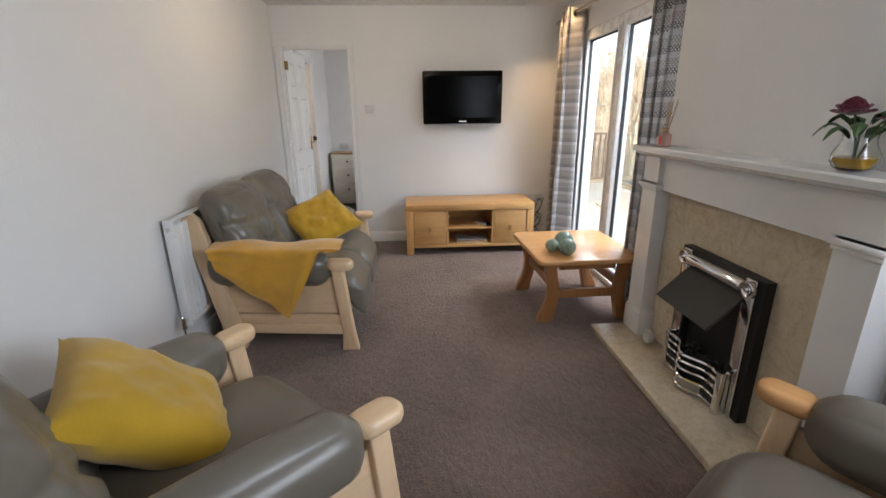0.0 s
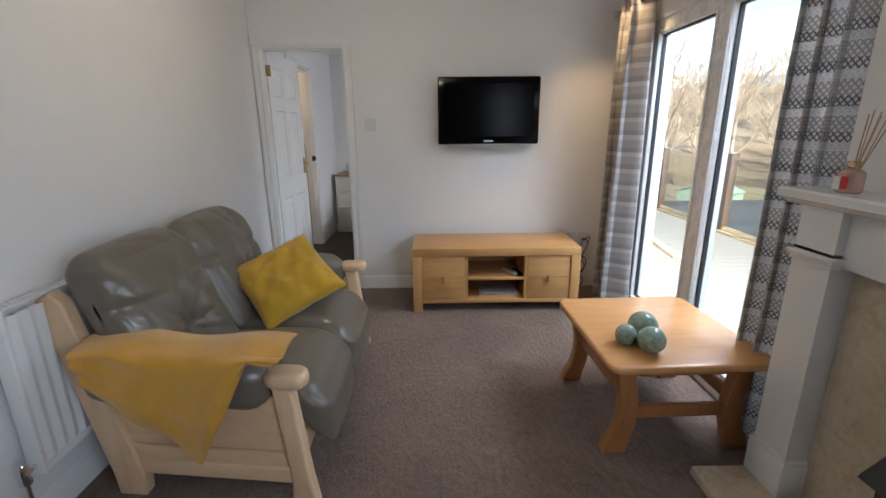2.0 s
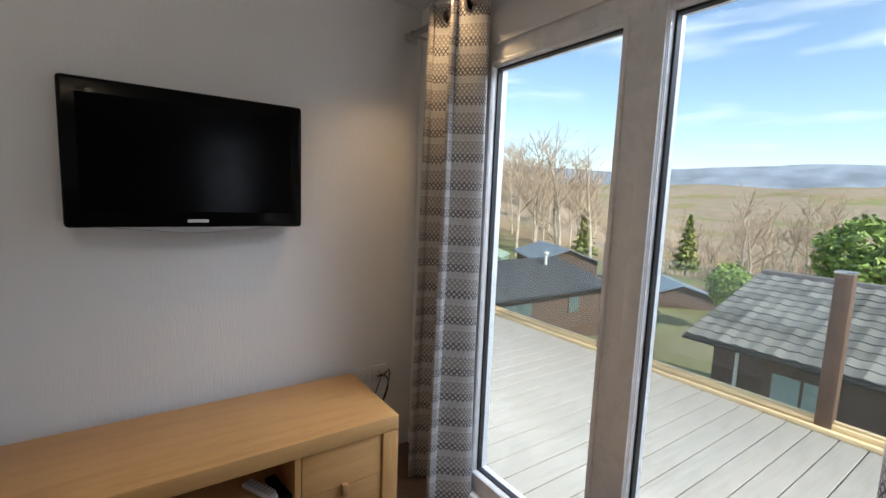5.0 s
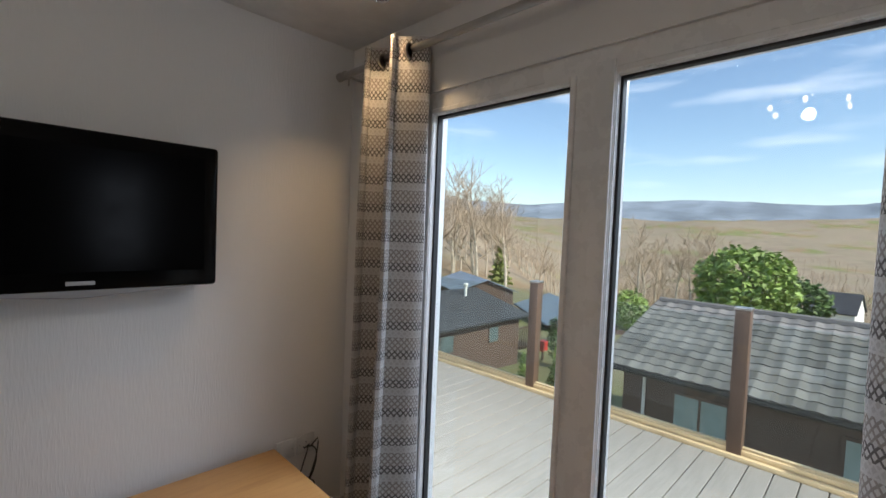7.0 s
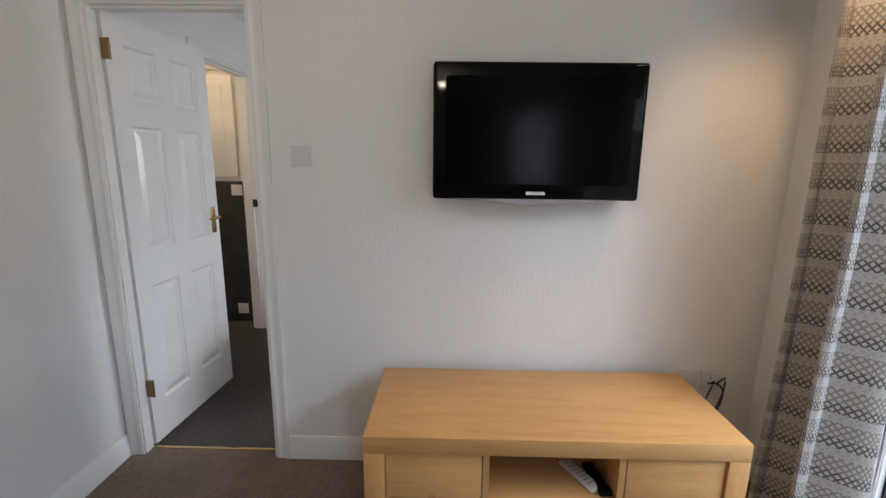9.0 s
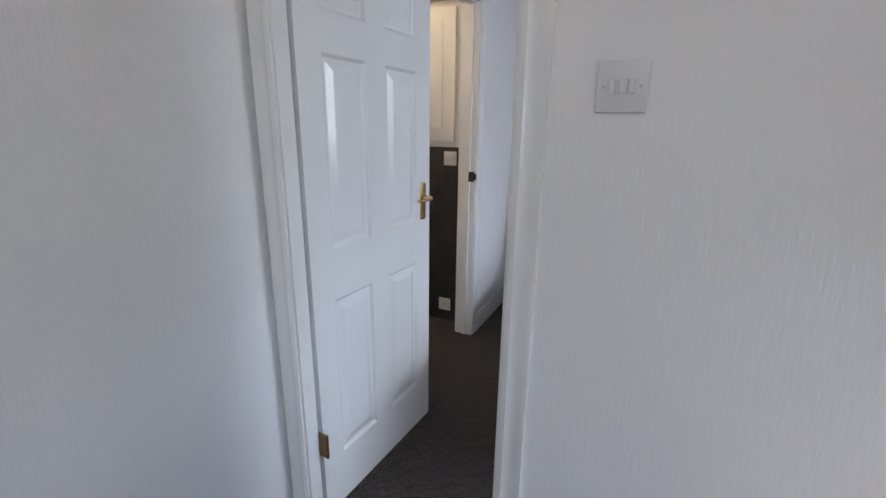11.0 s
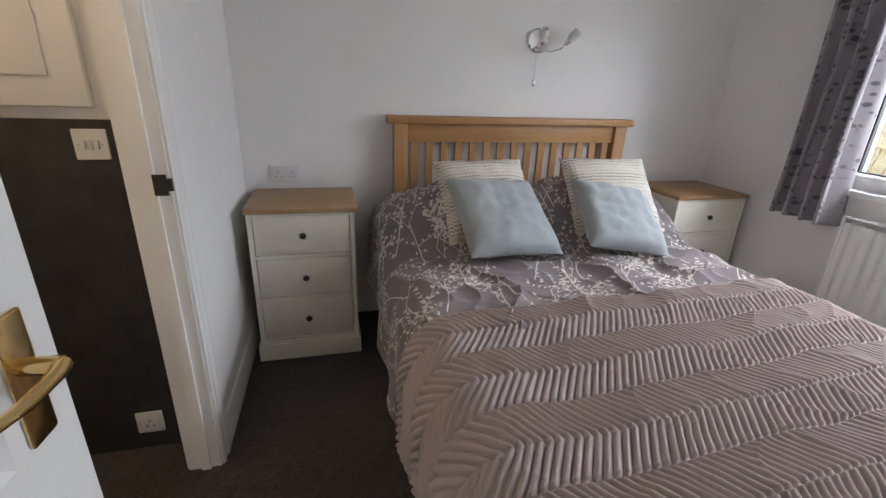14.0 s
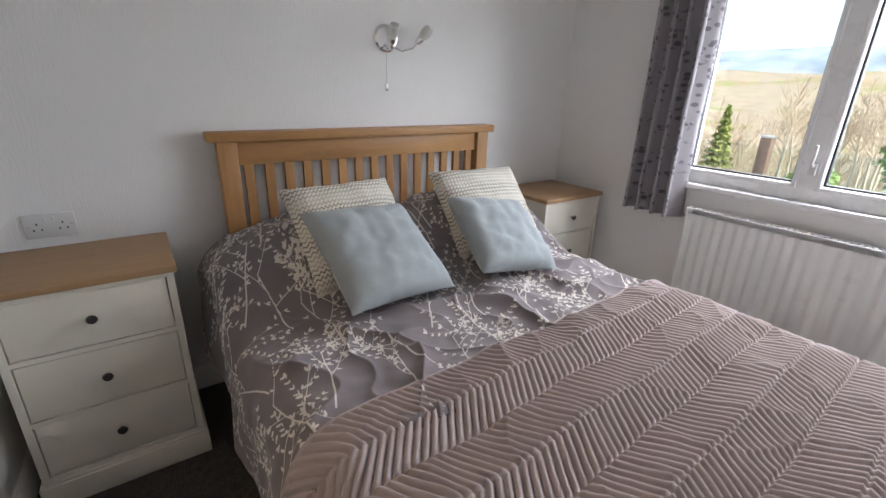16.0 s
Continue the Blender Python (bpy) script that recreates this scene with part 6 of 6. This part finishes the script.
# neighbouring lodges
M_CLAD = wood("dark_brown_cladding", (0.060, 0.035, 0.026), (0.115, 0.070, 0.052), "y", 0.65)
M_TILE = mat("mossy_concrete_tile", (0.14, 0.135, 0.125), 0.85)
tv_ = coords(M_TILE)
oi = node(M_TILE, "ShaderNodeObjectInfo")
tone = ramp(M_TILE, oi.outputs["Random"], [(0.0, (0.13, 0.125, 0.12)), (1.0, (0.27, 0.255, 0.24))])
moss = noise_tex(M_TILE, coords(M_TILE, (1, 1, 1)), 14, 6, 0.7)
paint(M_TILE, mixed(M_TILE, ramp(M_TILE, moss, [(0.56, (0, 0, 0)), (0.68, (0.8, 0.8, 0.8))]), tone, (0.15, 0.15, 0.055)))
bump(M_TILE, moss, 0.4, 0.01)
M_SLATE = plain("dark_felt_roof", (0.055, 0.058, 0.065), 0.8, vary=0.25, scale=2)
M_BLUEROOF = plain("blue_grey_sheet_roof", (0.20, 0.25, 0.31), 0.55, vary=0.12, scale=1)
M_GREENBOARD = plain("pale_green_boarding", (0.34, 0.44, 0.35), 0.6)
M_RENDER = plain("white_render", (0.75, 0.74, 0.71), 0.8)
M_DARKGLASS = plain("window_in_shade", (0.10, 0.14, 0.15), 0.06, vary=0.3, scale=1.5, grain=0)
M_BLIND = plain("drawn_blind", (0.30, 0.40, 0.41), 0.25, vary=0.1)


def lodge(m, length, depth, eave, ridge, ground, wall_m, roof_m, label, windows, over=0.35, boards=0.15, shell=True):
    """A gabled house. Local: ridge along y from 0 to length, front wall at x = 0, depth to +x, heights are world z."""
    h = thing("house", m, label, "house")
    bm = slab(bmesh.new(), [(0, ground), (depth, ground), (depth, eave - 0.03), (depth / 2, ridge - 0.05), (0, eave - 0.03)], 0, length, "y")
    part("wall", bm, wall_m, h, smooth=False)
    if boards:
        z = ground + 0.3
        bm = bmesh.new()
        while z < eave:
            vs = [(-0.022, z), (-0.001, z), (-0.001, z + boards), (-0.006, z + boards)]
            slab(bm, vs, 0.0, length, "y")
            z += boards
        part("cladding", bm, wall_m, h, "overlapping horizontal boards", False)
    t = 0.06
    slope = (ridge - eave) / (depth / 2)
    for s in (0, 1):
        x0, x1 = (-over, depth / 2) if s == 0 else (depth + over, depth / 2)
        z0 = eave - slope * over
        bm = slab(bmesh.new(), [(x0, z0), (x1, ridge), (x1, ridge + t), (x0, z0 + t)], -over, length + over, "y")
        part("roof", bm, roof_m, h, smooth=False)
    part("gutter", tube(bmesh.new(), [(-over - 0.04, -over, eave - slope * over), (-over - 0.04, length + over, eave - slope * over)], 0.045, 8), M_BLACK, h)
    for y0, y1, z0, z1, blind in windows:
        w = part("window", boxed(-0.05, 0.0, y0, y1, z0, z1), M_CLAD if wall_m is M_CLAD else M_UPVC, h)
        n = 2 if y1 - y0 > 0.8 else 1
        for k in range(n):
            a = y0 + 0.05 + (y1 - y0 - 0.05) * k / n
            b = y0 + (y1 - y0 - 0.05) * (k + 1) / n
            part("pane", boxed(-0.058, -0.051, a, b, z0 + 0.05, z1 - 0.05), M_BLIND if blind else M_DARKGLASS, w)
    return h


near = lodge(pose(10.35, -7.0, -0.2), 13.75, 6.1, -0.92, -0.02, -4.3, M_CLAD, M_SLATE, "brown timber lodge with a mossy grey tiled roof", [(11.75, 12.75, -2.15, -1.35, True), (9.3, 10.2, -3.2, -1.35, True), (6.2, 7.6, -2.15, -1.35, True), (2.0, 3.4, -2.15, -1.35, True)], 0.42)
part("downpipe", tube(bmesh.new(), [(-0.06, 13.3, -4.2), (-0.06, 13.3, -1.2), (-0.40, 13.3, -1.05)], 0.035, 8), M_UPVC, near, "white plastic downpipe")
# tiles of its near slope
slope = math.atan2(0.90, 3.05)
bm = bmesh.new()
prof = [(0.30 * k / 6, 0.012 * math.cos(2 * math.pi * k / 6) + 0.012) for k in range(7)]
lo = [[bm.verts.new((x, y, z + dz)) for y, z in prof] for x, dz in ((-0.005, 0.020), (0.33, 0.0))]
un = [bm.verts.new((-0.005, y, 0.0)) for y, z in prof]
for k in range(6):
    bm.faces.new((lo[0][k], lo[0][k + 1], lo[1][k + 1], lo[1][k]))
    bm.faces.new((un[k], un[k + 1], lo[0][k + 1], lo[0][k]))
tile = finish(bm, "roof_tile", M_TILE)
rest = bmesh.new()
roof_parent = [o for o in near.children if o.name.startswith("roof")][0]
turn = Matrix.Rotation(-slope, 4, "Y")
rng = random.Random(9)
count = 0
for row in range(12):
    for col in range(48):
        d = 0.01 + 0.295 * row
        base = Vector((-0.45, 0.0, -0.92 - math.tan(slope) * 0.45 + 0.068))
        p = base + turn @ Vector((d, 0, 0)) + Vector((0, 13.82 - 0.30 * col, rng.uniform(0, 0.006)))
        mt = Matrix.Translation(p) @ turn @ Matrix.Rotation(rng.uniform(-0.008, 0.008), 4, "X")
        if col < 25:
            ob = new("roof_tile", tile)
            ob.parent = roof_parent
            ob.matrix_basis = mt
            count += 1
        else:
            s = len(rest.verts)
            rest.from_mesh(tile)
            rest.verts.ensure_lookup_table()
            for v in rest.verts[s:]:
                v.co = mt @ v.co
tagged(part("roof_tiles", rest, M_TILE, roof_parent), "mossy grey concrete tiles", kind="stuff")
bm = tube(bmesh.new(), [(3.05, -0.35, 0.05), (3.05, 14.1, 0.05)], 0.10, 8)
part("ridge_tiles", bm, M_TILE, near)

lodge(pose(18.0, 14.8, 0, 0, 0, 90), 9.0, 6.0, -2.25, -1.45, -5.2, M_CLAD, M_SLATE, "dark timber lodge with a black felt roof and white windows", [(4.5, 6.1, -3.35, -2.60, False), (1.6, 2.3, -3.35, -2.60, False)])
flue = thing("roof_flue", pose(16.6, 17.0, -1.66), "pale metal flue pipe on the lodge roof", "flue")
part("pipe", tube(bmesh.new(), [(0, 0, -0.3), (0, 0, 0.55)], 0.07, 10), M_RENDER, flue)
part("cowl", lathe(bmesh.new(), [(0.09, 0.5), (0.13, 0.56), (0.13, 0.64), (0.0, 0.70)], 12), M_RENDER, flue)
lodge(pose(25.5, 17.5, 0, 0, 0, -40), 7.5, 5.0, -4.1, -3.3, -6.2, M_CLAD, M_BLUEROOF, "lodge with a blue-grey sheet roof", [(1, 2, -5.2, -4.4, False)], boards=0)
lodge(pose(27.5, 27.5, 0, 0, 0, -30), 7.0, 5.0, -3.4, -2.5, -6.4, M_CLAD, M_BLUEROOF, "pale grey roofed lodge among the trees", [(1, 2, -4.8, -3.9, False)], boards=0)
lodge(pose(19.5, 35.5, 0, 0, 0, -62), 3.2, 3.2, -3.5, -2.9, -6.2, M_GREENBOARD, M_GREENBOARD, "pale green holiday caravan", [(0.4, 1.4, -4.3, -3.5, False), (2.0, 3.0, -4.3, -3.5, False)], 0.12, 0)
lodge(pose(26.0, 35.0, 0, 0, 0, -58), 3.2, 3.2, -3.9, -3.3, -6.2, M_GREENBOARD, M_GREENBOARD, "pale green holiday caravan", [(0.4, 1.4, -4.6, -3.8, False), (2.0, 3.0, -4.6, -3.8, False)], 0.12, 0)
landing = thing("timber_landing", pose(18.06, 15.2, -4.1), "dark timber landing with a picket rail beside the lodge", "landing")
part("platform", boxed(0, 1.9, 0, 2.2, -0.12, 0.0), M_CLAD, landing)
for px_, py_ in ((0.05, 0.05), (1.85, 0.05), (1.85, 2.15)):
    part("post", boxed(px_ - 0.05, px_ + 0.05, py_ - 0.05, py_ + 0.05, -1.2, 1.0), M_CLAD, landing)
part("top_rail", boxed(0.0, 1.9, 0.02, 0.08, 0.9, 0.98), M_CLAD, landing)
for k in range(9):
    part("picket", boxed(0.2 + 0.18 * k, 0.25 + 0.18 * k, 0.03, 0.07, 0.0, 0.9), M_CLAD, landing)
M_RED = plain("red_enamel", (0.50, 0.03, 0.025), 0.4)
post = thing("hose_box", pose(19.6, 14.4, terrain(19.6, 14.4)), "small red fire-point box on a post in the garden", "fire point")
part("stand", boxed(-0.05, 0.05, -0.05, 0.05, -0.3, 0.5), M_POST, post)
part("cabinet", boxed(-0.22, 0.22, -0.15, 0.15, 0.5, 1.0, bevel=0.02), M_RED, post)
for x, y, a in ((76, 11.5, 10), (80, 4.5, -8)):
    g = terrain(x, y) - 0.4
    lodge(pose(x, y, 0, 0, 0, a), 7.0, 6.0, g + 3.2, g + 5.6, g, M_RENDER, M_SLATE, "white rendered cottage in the valley", [(1.0, 2.0, g + 1.0, g + 2.2, False), (4.6, 5.6, g + 1.0, g + 2.2, False)], 0.25, 0)


# trees
M_BARK = plain("pale_bark", (0.50, 0.43, 0.34), 0.9, vary=0.3, scale=2.5)
M_TWIG = plain("winter_twigs", (0.45, 0.355, 0.26), 0.9, vary=0.25, scale=1.0)
M_EVERGREEN = plain("evergreen_leaf", (0.10, 0.17, 0.045), 0.6, vary=0.45, scale=1.2)
M_BRIGHTLEAF = plain("bright_hedge_leaf", (0.24, 0.34, 0.08), 0.6, vary=0.35, scale=2.0)
M_FIR = plain("conifer_needles", (0.26, 0.29, 0.09), 0.7, vary=0.4, scale=1.0)


def bare_tree(seed, height, fork=0.34, levels=4):
    """A leafless tree: a trunk mesh, and a crown mesh of limbs and fine twigs."""
    rg = random.Random(seed)
    trunk, crown = bmesh.new(), bmesh.new()

    def grow(p, d, length, r, level):
        pts = [p]
        q = p.copy()
        n = 4 if level < 2 else 3
        for k in range(n):
            d = (d + Vector((rg.uniform(-1, 1), rg.uniform(-1, 1), rg.uniform(-0.3, 0.8))) * (0.10 + 0.05 * level)).normalized()
            q = q + d * (length / n)
            pts.append(q.copy())
        r = max(r, 0.014)
        tube(trunk if level == 0 else crown, pts, r, 7 if level == 0 else (5 if level == 1 else 3), r * 0.55)
        if level >= levels:
            return
        for k in range(rg.randint(4, 6) if level < 2 else rg.randint(3, 5)):
            s = rg.uniform(fork if level == 0 else 0.25, 1.0)
            at_ = pts[0].lerp(pts[-1], s) if n < 2 else pts[min(n, max(1, round(s * n)))]
            az = rg.uniform(0, 2 * math.pi)
            side = Vector((math.cos(az), math.sin(az), rg.uniform(0.1, 0.7))).normalized()
            nd = (d * 0.55 + side * 0.85).normalized()
            grow(at_, nd, length * rg.uniform(0.42, 0.62), r * rg.uniform(0.35, 0.5), level + 1)
        grow(pts[-1], d, length * 0.55, r * 0.55, level + 1)

    grow(Vector((0, 0, -0.3)), Vector((0, 0, 1)), height * 0.5, height * 0.0145, 0)
    return finish(trunk, "trunk", M_BARK), finish(crown, "crown", M_TWIG, False)


VARIANTS = [bare_tree(40 + k, 15.0, 0.3 + 0.05 * k, 4) for k in range(4)]


def plant_tree(variant, x, y, s, spin, label, group):
    t = thing("tree", pose(x, y, terrain(x, y), 0, 0, spin) @ Matrix.Diagonal((s, s, s, 1)), label, "tree", group)
    for nm, me in zip(("trunk", "crown"), VARIANTS[variant]):
        new(nm, me).parent = t
    return t


rng = random.Random(17)
done = 0
while done < 54:
    b = radians(rng.uniform(2, 52))
    r = rng.uniform(52, 120)
    plant_tree(rng.randrange(4), r * math.sin(b), r * math.cos(b), rng.uniform(0.75, 1.15), rng.uniform(0, 360), "tall bare winter tree on the leaf-strewn slope", "bare trees on the slope")
    done += 1
for b, r, s, v in ((48, 62, 1.15, 0), (45.5, 70, 1.2, 1), (51, 66, 1.0, 2), (43, 58, 1.0, 3), (22, 48, 1.0, 0), (27, 52, 1.05, 1), (31, 46, 0.95, 3)):
    plant_tree(v, r * math.sin(radians(b)), r * math.cos(radians(b)), s, b * 31, "tall bare winter tree with a pale trunk", "bare trees on the slope")
done = 0
while done < 60:
    b = radians(rng.uniform(54, 112))
    r = rng.uniform(125, 240)
    plant_tree(rng.randrange(4), r * math.sin(b), r * math.cos(b), rng.uniform(0.7, 1.0), rng.uniform(0, 360), "bare winter tree in the valley", "bare trees in the valley")
    done += 1

for k in range(16):
    b, r = radians(rng.uniform(62, 77)), rng.uniform(58, 85)
    plant_tree(rng.randrange(4), r * math.sin(b), r * math.cos(b), rng.uniform(0.55, 0.80), rng.uniform(0, 360), "bare winter tree with reddish twigs behind the lodges", "bare trees in the valley")

# woods further off: uncounted small bare trees in one object
bm = bmesh.new()
small_trunk, small_crown = bare_tree(77, 12.0, 0.3, 2)
rng = random.Random(5)
for k in range(1400):
    b = radians(rng.uniform(62, 88) if k % 5 < 2 else rng.uniform(-5, 120))
    r = 110 + 800 * rng.random() ** 1.6
    x, y = r * math.sin(b), r * math.cos(b)
    if noise.noise(Vector((x * 0.008, y * 0.008, 4))) < -0.22 and math.degrees(b) > 60:
        continue
    s = rng.uniform(0.7, 1.2)
    mt = Matrix.Translation((x, y, terrain(x, y))) @ Matrix.Rotation(rng.uniform(0, 6.28), 4, "Z") @ Matrix.Diagonal((s * 1.2, s * 1.2, s, 1))
    for me in (small_trunk, small_crown):
        n0 = len(bm.verts)
        bm.from_mesh(me)
        bm.verts.ensure_lookup_table()
        for v in bm.verts[n0:]:
            v.co = mt @ v.co
single("far_woods", bm, M_TWIG, "brown leafless woods filling the valley and slopes", "woods", kind="stuff")


def leaf_cloud(bm, centre, radii, count, size, seed, cone=False):
    """Many small leaf clumps spread over an uneven crown."""
    rg = random.Random(seed)
    for k in range(count):
        d = Vector((rg.gauss(0, 1), rg.gauss(0, 1), rg.gauss(0, 1))).normalized()
        lump = 1 + 0.28 * noise.noise(d * 2.2 + Vector((seed, 0, 0)))
        f = rg.uniform(0.55, 1.0) ** 0.6 * lump
        p = Vector((d.x * radii[0] * f, d.y * radii[1] * f, d.z * radii[2] * f))
        if cone:
            h = rg.random() ** 1.5
            tier = 0.75 + 0.25 * math.cos(h * 50)
            p = Vector((d.x, d.y, 0)).normalized() * radii[0] * (1 - h) * tier * rg.uniform(0.5, 1.05) + Vector((0, 0, (2 * h - 1) * radii[2]))
        p = p + Vector(centre)
        u = Vector((rg.gauss(0, 1), rg.gauss(0, 1), rg.gauss(0, 0.5))).normalized()
        v = u.cross(Vector((rg.gauss(0, 1), rg.gauss(0, 1), rg.gauss(0, 1)))).normalized()
        s = size * rg.uniform(0.6, 1.3)
        a, b, c_, e = (bm.verts.new(p + q) for q in (-u * s, v * s * 0.55, u * s, -v * s * 0.55 + u.cross(v) * s * 0.3))
        bm.faces.new((a, b, c_))
        bm.faces.new((a, c_, e))
    return bm


def leafy(name, x, y, width, height, count, size, material, label, category, seed, cone=False, base=0.12, dz=0.0):
    z = terrain(x, y) + dz
    t = thing(name, pose(x, y, z), label, category)
    part("trunk", tube(bmesh.new(), [(0, 0, -0.3), (0.05, 0, height * 0.4), (0, 0.05, height * (0.95 if cone else 0.7))], height * 0.025, 7, height * 0.008), M_BARK, t)
    part("crown", leaf_cloud(bmesh.new(), (0, 0, height * (0.5 + base / 2)), (width / 2, width / 2, height * (0.5 - base / 2)), count, size, seed, cone), material, t, smooth=False)
    return t


leafy("evergreen_tree", 38.5, 9.6, 6.6, 6.3, 3600, 0.26, M_BRIGHTLEAF, "broad bright green evergreen tree behind the lodge", "tree", 3)
leafy("evergreen_tree", 60, 8.2, 5.0, 5.0, 1400, 0.30, M_EVERGREEN, "dark evergreen beside the white cottage", "tree", 8)
leafy("garden_bush", 24.0, 12.0, 1.9, 3.4, 1100, 0.13, M_BRIGHTLEAF, "bright green clipped bush beside the lodge", "bush", 5, base=0.35)
leafy("fir_tree", 49, 39.5, 3.6, 7.0, 1700, 0.30, M_FIR, "young green fir on the slope", "tree", 6, True)
leafy("fir_tree", 64, 33.5, 4.0, 8.6, 1700, 0.36, M_FIR, "tall yellow-green fir in the valley", "tree", 7, True)
leafy("garden_bush", 19.0, 13.2, 1.1, 2.4, 700, 0.11, M_EVERGREEN, "dark evergreen shrub by the lodge steps", "bush", 9)
leafy("garden_bush", 14.2, 10.6, 0.8, 1.9, 500, 0.09, M_BRIGHTLEAF, "small bright conifer in the garden", "bush", 12, True)
leafy("garden_bush", 13.4, 11.4, 0.7, 1.6, 400, 0.09, M_BRIGHTLEAF, "small bright conifer in the garden", "bush", 13, True)
